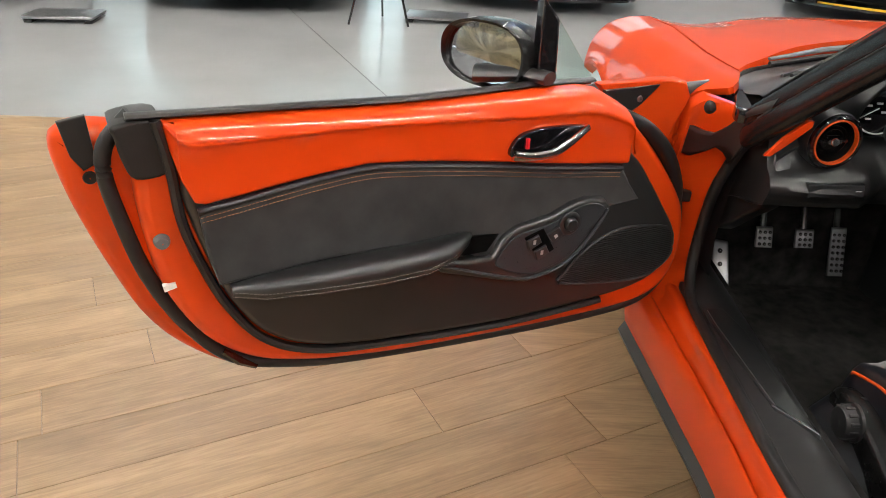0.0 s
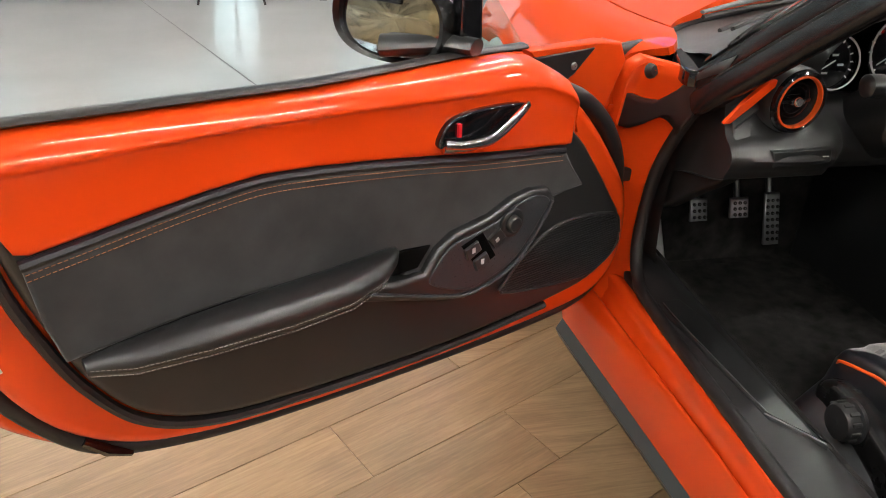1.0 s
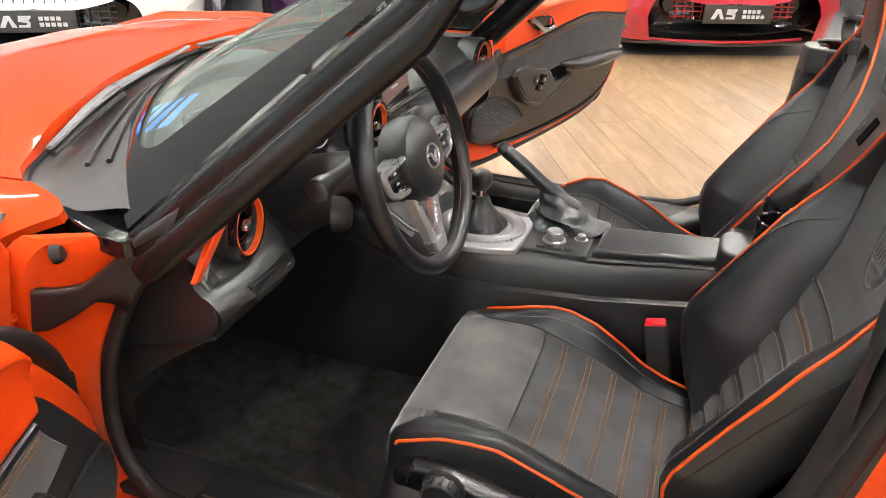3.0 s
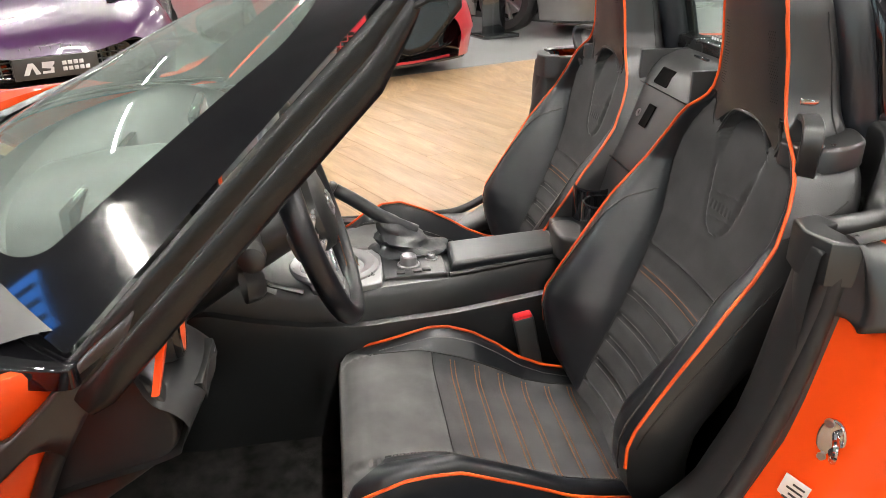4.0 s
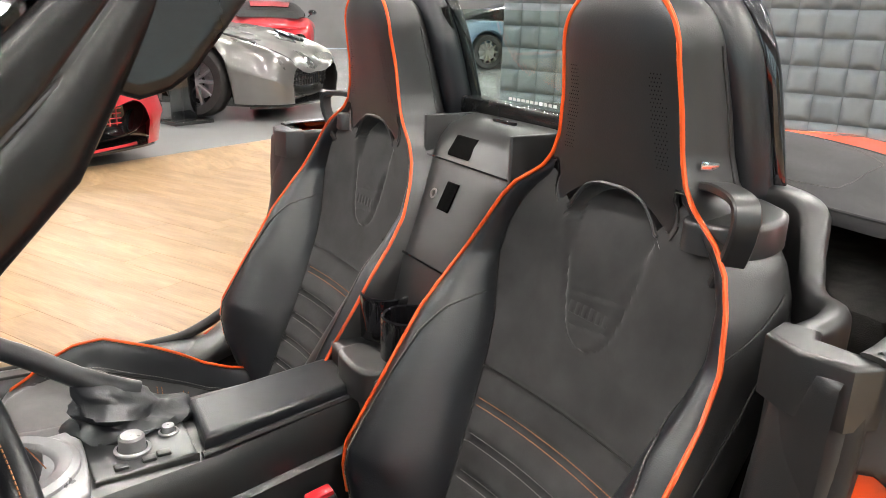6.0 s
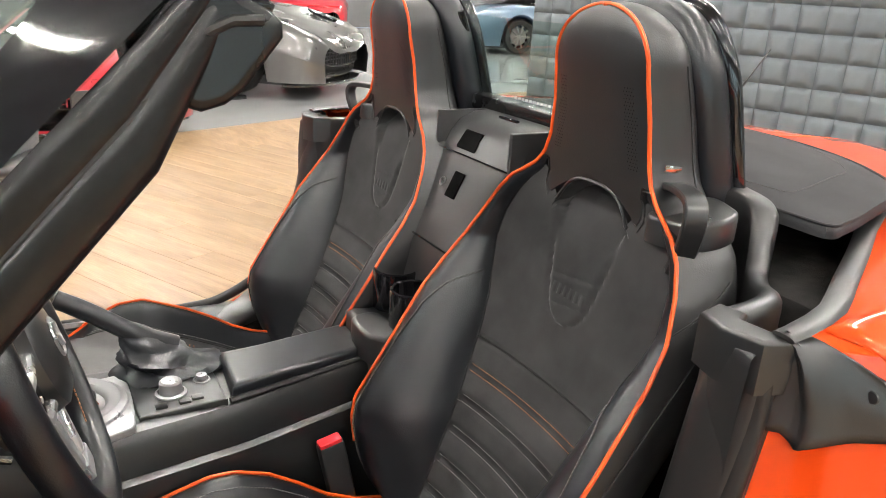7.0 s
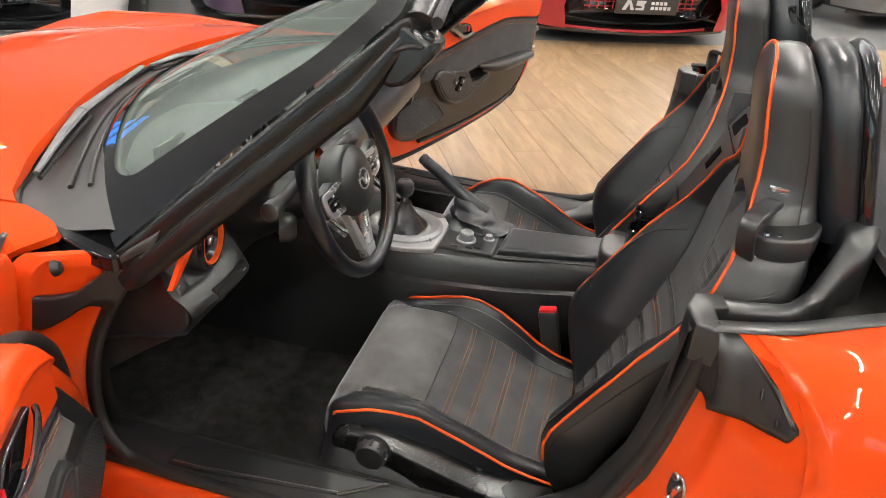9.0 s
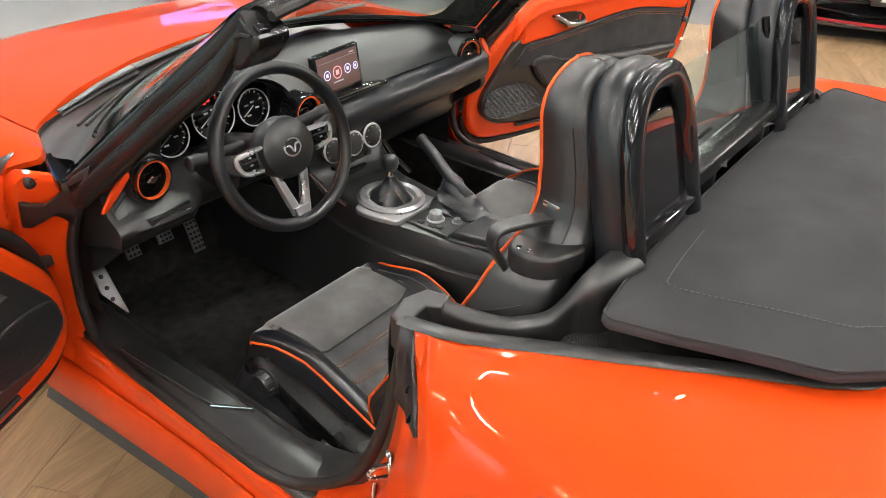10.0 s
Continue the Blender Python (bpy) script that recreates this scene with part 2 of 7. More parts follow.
def tube(path, r, n=8, closed=False, squash=None, up=(0, 0, 1)):
    """A round bar along a path; squash: (across, along up) factors."""
    pts = [Vector(p) for p in path]
    k = len(pts)
    rows = []
    for i, p in enumerate(pts):
        a = pts[(i + 1) % k] if closed or i < k - 1 else p
        b = pts[i - 1] if closed or i > 0 else p
        d = (a - b).normalized()
        u = Vector(up)
        side = d.cross(u)
        if side.length < 1e-3:
            side = d.cross(Vector((1, 0, 0)))
        side.normalize()
        u = side.cross(d).normalized()
        rr = r[i] if isinstance(r, (list, tuple)) else r
        sa, su = squash or (1, 1)
        rows.append([p + side * (rr * sa * math.cos(t)) + u * (rr * su * math.sin(t)) for t in (2 * math.pi * j / n for j in range(n))])
    return loft(rows, close_u=True, close_v=closed, caps=not closed)


def lathe(profile, m, n=32, caps=False):
    """Turned body: rows of (radius, height) about the z axis of the pose m."""
    rows = [[m @ Vector((r * math.cos(2 * math.pi * j / n), r * math.sin(2 * math.pi * j / n), h)) for j in range(n)] for r, h in profile]
    bm = loft(rows, close_u=True)
    for row in (0, len(profile) - 1):
        if caps and profile[row][0] > 1e-4:
            bm.verts.ensure_lookup_table()
            try:
                bm.faces.new([bm.verts[row * n + j] for j in range(n)])
            except ValueError:
                pass
    bmesh.ops.remove_doubles(bm, verts=bm.verts, dist=1e-6)
    bmesh.ops.recalc_face_normals(bm, faces=bm.faces)
    return bm


def inset2(pts, d):
    """An outline moved inwards by d."""
    p = [np.array(q, float) for q in pts]
    area = sum(p[i][0] * p[(i + 1) % len(p)][1] - p[(i + 1) % len(p)][0] * p[i][1] for i in range(len(p)))
    s = 1 if area > 0 else -1
    out = []
    for i in range(len(p)):
        e1, e2 = p[i] - p[i - 1], p[(i + 1) % len(p)] - p[i]
        n1, n2 = np.array((-e1[1], e1[0])), np.array((-e2[1], e2[0]))
        n = n1 / (np.linalg.norm(n1) + 1e-9) + n2 / (np.linalg.norm(n2) + 1e-9)
        l = np.linalg.norm(n)
        out.append(p[i] + s * d * n / max(l, 0.5) * (2 / max(l, 1.2) if l > 1.2 else 1))
    return out


def slab(outline, place, lo, hi, bevel=0.004, crown=0.0, steps=3):
    """A flat body with a rounded rim: place(a, b, h) gives the point; crown swells the middle of the face."""
    rings = [(outline, lo)]
    for k in range(steps + 1):
        f = k / steps * math.pi / 2
        rings.append((inset2(outline, bevel * (1 - math.cos(f))), hi - bevel + bevel * math.sin(f)))
    if not crown and bevel < 0.02:
        rings.append((inset2(outline, bevel + min(0.0015, bevel * 0.3)), hi))
    if crown:
        for k in (1, 2, 3):
            rings.append((inset2(outline, bevel + crown * 2.0 * k), hi + crown * (1 - (1 - k / 3) ** 2)))
    bm = loft([[place(a, b, h) for a, b in ring] for ring, h in rings], close_u=True)
    n = len(outline)
    bm.verts.ensure_lookup_table()
    for row in (0, len(rings) - 1):
        f = bm.faces.new([bm.verts[row * n + j] for j in range(n)])
        bmesh.ops.triangulate(bm, faces=[f])
    bmesh.ops.recalc_face_normals(bm, faces=bm.faces)
    return bm


def smooth_outline(pts, n):
    return [tuple(p) for p in spl(pts, n, closed=True)]


def box(x0, x1, y0, y1, z0, z1, bevel=0.004, seg=2):
    bm = bmesh.new()
    bmesh.ops.create_cube(bm, size=1, matrix=Matrix.Translation(((x0 + x1) / 2, (y0 + y1) / 2, (z0 + z1) / 2)) @ Matrix.Diagonal((abs(x1 - x0), abs(y1 - y0), abs(z1 - z0), 1)))
    if bevel:
        bmesh.ops.bevel(bm, geom=bm.edges, offset=bevel, segments=seg, affect="EDGES", profile=0.5)
    return bm


def merged(*bms):
    out = bmesh.new()
    for b in bms:
        me = bpy.data.meshes.new("tmp")
        b.to_mesh(me)
        out.from_mesh(me)
        bpy.data.meshes.remove(me)
        b.free()
    return out


def turned(bm, m):
    bmesh.ops.transform(bm, matrix=m, verts=bm.verts)
    if m.determinant() < 0:
        bmesh.ops.reverse_faces(bm, faces=bm.faces)
    return bm


def part(name, bm, material, parent=None, label="", smooth=40, kind=""):
    me = bpy.data.meshes.new(name)
    bm.to_mesh(me)
    bm.free()
    me.materials.append(material)
    if smooth:
        me.shade_smooth()
        me.set_sharp_from_angle(angle=radians(smooth))
    ob = new(name, me)
    if parent:
        ob.parent = parent
    return tagged(ob, label, kind=kind)


def thing(name, label, category, m=None, group=""):
    ob = new(name)
    ob.empty_display_size = 0.1
    if m:
        ob.matrix_basis = m
    return tagged(ob, label, category, group)


def stitches(path, pitch=0.008, r=0.0009):
    """A seam of short separate stitches along a dense path."""
    pts = [Vector(p) for p in path]
    bm = bmesh.new()
    acc, nxt = 0.0, 0.0
    for a, b in zip(pts, pts[1:]):
        seg = (b - a).length
        while nxt <= acc + seg and seg > 0:
            c = a + (b - a) * ((nxt - acc) / seg)
            d = (b - a).normalized()
            s = d.cross(Vector((0.31, 0.2, 0.93))).normalized() * r
            u = s.cross(d).normalized() * r
            e = d * pitch * 0.34
            ring = [[bm.verts.new(c + k * e + q) for q in (s, u, -s, -u)] for k in (-1, 1)]
            for j in range(4):
                bm.faces.new([ring[0][j], ring[0][(j + 1) % 4], ring[1][(j + 1) % 4], ring[1][j]])
            bm.faces.new(ring[0])
            bm.faces.new(ring[1])
            nxt += pitch
        acc += seg
    bmesh.ops.recalc_face_normals(bm, faces=bm.faces)
    return bm


# ---- hall ----
def hall():
    fl = box(-16, 20, -16, 16, -0.32, -0.012, 0)
    part("floor", fl, CONCRETE, label="polished grey concrete showroom floor", smooth=0, kind="structure")["category"] = "floor"
    tagged(part("ceiling", box(-16, 20, -16, 16, 6.8, 7.0, 0), CEIL, label="dark grey painted hall ceiling", smooth=0, kind="structure"), category="ceiling")
    tagged(part("wall_south", box(-16, 20, -16.2, -16, 0, 6.8, 0), HALL_GREY, label="plain grey painted hall wall", smooth=0, kind="structure"), category="wall")
    tagged(part("wall_east", box(20, 20.2, -16, 16, 0, 6.8, 0), HALL_GREY, label="plain grey painted hall wall", smooth=0, kind="structure"), category="wall")
    # high blue-sky window band over the north wall
    sky = tagged(part("window_90", box(8.0, 10.2, 15.90, 15.94, 1.0, 2.9, 0), BLUE_SKY, label="large window full of blue sky", smooth=0, kind="structure"), category="window")
    for z in (1.38, 1.76, 2.14, 2.52):
        part("window_bar", box(8.0, 10.2, 15.84, 15.9, z - .07, z + .07, .01), GREY_PLASTIC, sky)
    # Added glow, no known roof light: makes the blue patch on the windscreen.
    roof = tagged(part("window_91", box(1.3, 3.9, 12.7, 15.0, 6.74, 6.78, 0), BLUE_SKY, label="added blue glowing ceiling panel for the windscreen reflections", smooth=0, kind="structure"), category="window")
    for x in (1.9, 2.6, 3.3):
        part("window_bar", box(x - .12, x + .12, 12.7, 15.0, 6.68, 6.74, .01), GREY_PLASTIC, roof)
    # window walls: solid piers between tall openings
    for name, axis in (("wall_north", 0), ("wall_west", 1)):
        lo, hi = (-16, 20) if axis == 0 else (-16, 16)
        c = lo + 1.5
        wins = []
        while c + 3.2 < (hi if axis else 3.0):
            wins.append((c, c + 3.2))
            c += 4.6
        bms = []
        cur = lo
        for a, b in wins:
            bms.append((cur, a, 0, 6.8))
            bms.append((a, b, 0, 0.25))
            bms.append((a, b, 3.9, 6.8))
            cur = b
        bms.append((cur, hi, 0, 6.8))
        if axis == 0:
            w = merged(*[box(a, b, 16, 16.25, z0, z1, 0) for a, b, z0, z1 in bms])
        else:
            w = merged(*[box(-16.25, -16.0, a, b, z0, z1, 0) for a, b, z0, z1 in bms])
        tagged(part(name, w, HALL_GREY, label="grey hall wall with tall window openings", smooth=0, kind="structure"), category="wall")
        for i, (a, b) in enumerate(wins):
            m = pose((a + b) / 2, 16.1, 2.075) if axis == 0 else pose(-16.1, (a + b) / 2, 2.075, 0, 0, 90)
            fr = [box(-1.6, -1.54, -0.04, 0.04, -1.825, 1.825, 0.004), box(1.54, 1.6, -0.04, 0.04, -1.825, 1.825, 0.004), box(-1.54, 1.54, -0.04, 0.04, -1.825, -1.765, 0.004),
                  box(-1.54, 1.54, -0.04, 0.04, 1.765, 1.825, 0.004), box(-0.03, 0.03, -0.04, 0.04, -1.765, 1.765, 0.004), box(-1.54, -0.03, -0.04, 0.04, 0.5, 0.56, 0.004), box(0.03, 1.54, -0.04, 0.04, 0.5, 0.56, 0.004)]
            win = part("window_%d" % (i + 1 + 20 * axis), merged(*fr), GREY_PLASTIC, label="tall hall window with dark grey frame", kind="structure")
            win["category"] = "window"
            win.matrix_basis = m
            pane = part("pane", box(-1.54, 1.54, -0.006, 0.006, -1.765, 1.765, 0), CLEAR, win)
            pane.visible_shadow = False
        back = box(lo, hi, 16.9, 16.95, -0.3, 5.0, 0) if axis == 0 else box(-16.95, -16.9, lo, hi, -0.3, 5.0, 0)
        tagged(part("backdrop", back, (DAY_NORTH, DAY_WEST)[axis], label="bright overcast daylight outside the hall", smooth=0, kind="structure"), category="backdrop")
    # rows of strip lights under the ceiling
    lamp = thing("ceiling_light", "long white strip light under the hall ceiling", "ceiling light", group="strip lights")
    part("frame", box(-2.05, 2.05, -0.08, 0.08, 0.0, 0.06, 0.01), WHITE, lamp)
    part("diffuser", box(-2.0, 2.0, -0.05, 0.05, -0.02, 0.004, 0.01), STRIP, lamp)
    first = True
    for y in (-11.5, -6.0, -0.6, 4.8, 10.2):
        for x in (-12, -4.6, 2.8, 10.2, 16.6):
            m = pose(x + (0.8 if int(y) % 2 else -0.6), y, 6.72, 0, 0, 0)
            if first:
                lamp.matrix_basis, first = m, False
            else:
                copy_thing(lamp, m)


hall()

# ---- the roadster ----
car = thing("roadster", "orange two-seat roadster, doors open, black soft top folded", "car")


def sym(s, x, y, z):
    return V(s * x, y, z)


def station_pt(cache, station, y, a, n):
    """A point of a smooth body section, blended between sections 1 cm apart."""
    k = math.floor(y * 100)
    g = y * 100 - k
    f = a * n
    j = min(int(f), n - 1)
    f -= j
    p = 0
    for q, w in ((k, 1 - g), (k + 1, g)):
        if q not in cache:
            cache[q] = spl(station(q / 100), n + 1)
        pts = cache[q]
        p = p + w * (pts[j] * (1 - f) + pts[j + 1] * f)
    return p


def front_station(y):
    zc, zv, zp, xs = inter(y, [(1.6, .886, .868, .822, .835), (1.75, .882, .862, .812, .843), (1.9, .873, .848, .806, .852), (2.2, .848, .815, .808, .872),
                               (2.5, .80, .766, .785, .868), (2.75, .73, .70, .715, .83), (2.95, .64, .61, .62, .74), (3.05, .55, .53, .54, .68)])
    zb = 0.2
    if abs(y - 2.25) < 0.345:
        zb = 0.31 + math.sqrt(0.345 ** 2 - (y - 2.25) ** 2)
    zm = max(0.58, zb + 0.03)
    return [(0, zc), (.16, zc - .001), (.32, zc - .006), (.50, zv), (.60, (zv + zp) / 2 - .004), (.67, zp), (xs - .12, zp - .008), (xs - .06, zp - .04), (xs - .018, zp - .11), (xs, max(zm, zp - .2)), (xs - .008, max(.44, zb + .015)), (xs - .03, zb)]


def hood_rear(x):
    """The hood's rear edge: a shallow bow that turns back sharply at its corners."""
    return float(inter(abs(x), [(0, 1.850), (.16, 1.839), (.32, 1.805), (.467, 1.752), (.52, 1.738), (.58, 1.722), (.64, 1.698), (.668, 1.668), (.69, 1.635), (.70, 1.60)])[0])


def front_pt(s, a, b):
    """a: 0 at the centre line to 1 at the lower edge of the side; b: 0 at the windscreen to 1 at the nose."""
    x0 = inter(a, [(0, 0), (1 / 11, .16), (2 / 11, .32), (3 / 11, .50), (4 / 11, .60), (5 / 11, .67), (1, .86)])[0]
    rear = hood_rear(x0) if a < A_SEAM else float(inter(a * 11, [(5, 1.652), (5.3, 1.612), (5.7, 1.570), (6.2, 1.538), (6.5, 1.560), (7.0, 1.606), (8, 1.618), (11, 1.622)])[0])
    nose = 3.04 - 0.62 * (min(x0, .8) / .8) ** 2.4
    y = rear + (nose - rear) * b
    p = station_pt(FRONT_CACHE, front_station, y, a, 60)
    return sym(s, p[0], y, p[1])


FRONT_CACHE = {}
A_SEAM = 5 / 11


def body_front():
    hood_a = [i / 24 * (A_SEAM - .004) for i in range(25)]
    bs = [i / 26 for i in range(27)]
    rows = [[front_pt(-1, a, b) for a in reversed(hood_a)] + [front_pt(1, a, b) for a in hood_a[1:]] for b in bs]
    bm = loft(rows)
    ob = part("hood", bm, PAINT, car, "glossy orange hood with raised flanks")
    md = ob.modifiers.new("thick", "SOLIDIFY")
    md.thickness, md.offset = 0.02, -1
    ob.modifiers.new("crisp_edges", "EDGE_SPLIT").split_angle = radians(40)
    for s in (-1, 1):
        aa = [A_SEAM + .004 + i / 34 * (1 - A_SEAM - .004) for i in range(35)]
        ob = part("front_fender", loft([[front_pt(s, a, b) for a in aa] for b in [i / 40 for i in range(41)]]), PAINT, car, "glossy orange front fender")
        md = ob.modifiers.new("thick", "SOLIDIFY")
        md.thickness, md.offset = 0.015, -1
        ob.modifiers.new("crisp_edges", "EDGE_SPLIT").split_angle = radians(40)
    part("front_bumper", box(-.62, .62, 2.72, 2.95, .2, .52, .06, 4), PAINT, car)


def rear_station(y):
    xT, zT, xs_, zs, xw = inter(y, [(-.92, .0, .80, .52, .76, .68), (-.80, .0, .85, .58, .82, .76), (-.62, .0, .882, .63, .855, .82), (-.50, .0, .893, .645, .868, .84), (-.30, .0, .898, .665, .885, .858), (-.255, .03, .898, .667, .888, .860), (-.21, .17, .895, .67, .891, .862), (-.15, .28, .89, .675, .895, .865), (-.09, .38, .885, .68, .898, .868), (-.03, .46, .88, .685, .90, .868),
                                    (.10, .522, .875, .70, .900, .868), (.22, .588, .873, .715, .893, .862), (.36, .66, .871, .732, .880, .853), (.40, .685, .870, .722, .872, .85), (.47, .704, .866, .716, .868, .842)])
    zb = 0.2
    if abs(y + .06) < .345:
        zb = .31 + math.sqrt(.345 ** 2 - (y + .06) ** 2)
    return [(xT, zT), (xT + (xs_ - xT) * .4, zT + (zs - zT) * .55), (xs_, zs), (xs_ + (xw - xs_) * .42, zs - .026), (xw - .038, zs - .085), (xw - .004, max(.66, zb + .06)), (xw, max(.57, zb + .04)), (xw - .008, max(.44, zb + .02)), (xw - .04, zb)]


SHUT = [(.20, .86), (.27, .82), (.31, .74), (.345, .655), (.40, .55), (.46, .475), (.54, .415), (.66, .378), (.78, .388), (.83, .41), (.86, .44), (.872, .468), (.95, .47)]


def rear_pt(s, a, b):
    y = .45 - 1.35 * b
    for _ in range(5):
        p = station_pt(REAR_CACHE, rear_station, y, a, 48)
        y0 = float(inter(p[1], SHUT)[0])
        y = y0 - (y0 + .92) * b
    return sym(s, p[0], y, p[1])


REAR_CACHE = {}


def jamb_in(z):
    """Inner edge of the rear door jamb: y at height z, at x = 0.70."""
    return float(inter(z, [(.32, .86), (.345, .78), (.38, .69), (.45, .61), (.57, .555), (.63, .54), (.80, .51), (.87, .50)])[0])


def quarter_x(z):
    """How far out the rear quarter's shut edge lies at height z."""
    if not QUARTER_EDGE:
        QUARTER_EDGE.extend((p.z, p.x) for p in (rear_pt(1, a / 60, 0) for a in range(60, -1, -1)))
    zs, xs = zip(*QUARTER_EDGE)
    return float(np.interp(z, np.maximum.accumulate(zs), xs))


QUARTER_EDGE = []


def jamb_pt(s, k, z, out=0.0):
    y0 = float(inter(z, SHUT)[0])
    xo = quarter_x(z) - .004
    step = .012 * math.sin(min(1, max(0, (k - .45) / .25)) * math.pi)
    p = V(xo + (.70 - xo) * k, y0 + (jamb_in(z) - y0) * k + step, z)
    return sym(s, p.x - out * .3, p.y + out, p.z)


def body_rear():
    for s in (-1, 1):
        ob = part("rear_quarter", loft([[rear_pt(s, i / 48, b / 44) for i in range(49)] for b in range(45)]), PAINT, car, "glossy orange rear quarter panel")
        md = ob.modifiers.new("thick", "SOLIDIFY")
        md.thickness, md.offset = 0.01, -1
        zs = [.30 + .570 * i / 32 for i in range(33)]
        part("door_jamb", loft([[jamb_pt(s, k / 14, z) for k in range(15)] for z in zs]), PAINT, car, "orange painted rear door jamb")
        # rubber flap over the jamb's top, its tail hanging along the shut edge
        rows = []
        for i in range(25):
            k = i / 24
            kk = 1.0 - .97 * k
            low = float(inter(k, [(0, .760), (.22, .762), (.34, .748), (.48, .757), (.62, .764), (.80, .768), (.93, .772), (1, .784)])[0])
            top = float(inter(k, [(0, .864), (.45, .868), (.70, .868), (.82, .852), (.92, .822), (1, .798)])[0])
            rows.append([jamb_pt(s, kk, low + (top - low) * j / 10, .010 + .003 * math.sin(7 * k + .8 * j) * (.3 + k) + .014 * math.sin(math.pi * min(1, k * 1.1))) for j in range(11)])
        ob = part("jamb_seal_flap", loft(rows), PLASTIC, car, "crumpled black rubber flap")
        md = ob.modifiers.new("thick", "SOLIDIFY")
        md.thickness = .006
        for kk, z in ((.24, .815), (.12, .790)):
            c = jamb_pt(s, kk, z, .020)
            part("screw", lathe([(0, .003), (.006, .002), (.007, 0)], Matrix.Translation(c) @ pose(0, 0, 0, -90, 0, 0), 12), PLASTIC, car)
        # striker
        c = jamb_pt(s, .72, .59, .0)
        m = Matrix.Translation(c) @ pose(0, 0, 0, -90, 0, -38 * s)
        base = slab([(.019 * math.cos(t), .034 * math.sin(t)) for t in np.linspace(0, 2 * math.pi, 20, False)], lambda a, b, h: m @ V(a, b, h), 0, .005, .003)
        st = part("striker", base, CHROME, car, "bright metal door striker")
        part("striker_loop", tube([m @ V(*q) for q in spl([(-.004, .014, .004), (-.012, .012, .028), (-.014, 0, .034), (-.012, -.012, .028), (-.004, -.014, .004)], 16)], .0045), CHROME, st)
        for b in (.027, -.027):
            part("bolt", lathe([(0, .009), (.006, .008), (.007, .004)], m @ pose(.006, b, 0), 10), STEEL, st)
        if s < 0:
            m2 = Matrix.Translation(jamb_pt(s, .70, .50, .004)) @ pose(0, 0, 0, -90, 0, 35) @ pose(0, 0, 0, 0, 0, -12)
            lab = part("tyre_label", slab([(-.018, -.03), (.018, -.03), (.018, .03), (-.018, .03)], lambda a, b, h: m2 @ V(a, b, h), 0, .002, .0008), WHITE, car, "small white tyre pressure sticker")
            part("print_bar", merged(*[box(-.013, .004 + .006 * (i % 2), -.022 + i * .009, -.019 + i * .009, .0, .0008, 0) for i in range(5)]), PLASTIC, lab).matrix_basis = m2 @ pose(0, 0, .0021)
    # deck behind the tonneau, boot line
    part("boot_groove", tube([rear_pt(-1, .26, b / 20) + V(0, 0, .001) for b in range(9, 20)], .003, 6), RUBBER, car)
    part("boot_groove", tube([rear_pt(1, .26, b / 20) + V(0, 0, .001) for b in range(9, 20)], .003, 6), RUBBER, car)
    part("rear_bumper", box(-.6, .6, -.93, -.72, .2, .6, .08, 4), PAINT, car)
    for s in (-1, 1):
        path = [V(s * .701, .515, .864), V(s * .702, .495, .868)] + [rear_pt(s, .0, b / 30) + V(-.004 * s, 0, .004) for b in range(0, 17)]
        part("belt_strip", tube(path, .013, 10, squash=(1.1, .32)), PLASTIC, car, "grey belt-line moulding strip")
    ant = tube([V(.46, -.70, .87), V(.455, -.86, 1.06)], [.004, .002], 8)
    part("antenna", merged(ant, lathe([(.016, 0), (.014, .012), (.005, .03)], pose(.46, -.70, .865, 25, 0, 0), 14)), PLASTIC, car, "short black rod antenna")


def tonneau():
    # folded soft top: crowned black cloth with a rolled rim
    half = [(0, -.235), (.15, -.22), (.30, -.165), (.42, -.085), (.475, -.03), (.497, .0), (.52, .08), (.553, .18), (.567, .235), (.572, .256), (.567, .268), (.545, .275), (.40, .288), (.20, .296)]
    ring = [tuple(q) for q in spl(half + [(0, .298)] + [(-x, y) for x, y in reversed(half[1:])], 110, closed=True)]
    rows = []
    for f, z in [(.93, .903), (.985, .902), (1.0, .904), (1.004, .909), (1.003, .915), (.996, .920), (.975, .9225), (.90, .927), (.75, .934), (.5, .941), (.28, .945), (.04, .946)]:
        row = []
        for x, y in ring:
            px, py = x * f, .03 + (y - .03) * f
            dz = -.005 * max(0, (abs(px) - .38) / .19) ** 2
            row.append((px, py, z + dz + .003 * noise.noise((px * 5, py * 5, 0))))
        rows.append(row)
    bm = loft(rows, close_u=True)
    n = len(ring)
    bm.verts.ensure_lookup_table()
    bm.faces.new([bm.verts[(len(rows) - 1) * n + j] for j in range(n)])
    bmesh.ops.recalc_face_normals(bm, faces=bm.faces)
    top = part("folded_soft_top", bm, FABRIC, car, "black cloth soft top folded flat behind the seats")
    seam = []
    for x, y in ring[62:104]:
        px, py = x * .82, .03 + (y - .03) * .82
        seam.append((px, py, .9312 - .005 * max(0, (abs(px) - .38) / .19) ** 2 + .003 * noise.noise((px * 5, py * 5, 0)) + .0015))
    part("stitching", stitches(seam, .008, .0007), DARK_THREAD, top, kind="stuff")
    part("hem", tube([(x * .998, .03 + (y - .03) * .998, .9215 - .005 * max(0, (abs(x) - .38) / .19) ** 2) for x, y in ring], .0022, 6, closed=True), FABRIC, top)
    # dark well round it
    part("top_well", box(-.62, .62, -.20, .34, .55, .835, .02), CARPET, car, "dark storage well under the folded top")
    part("well_rail", tube(spl([(-.64, .28, .852), (-.575, .15, .853), (-.52, .05, .856), (-.47, -.03, .86)], 20), .008, 8), RUBBER, car)


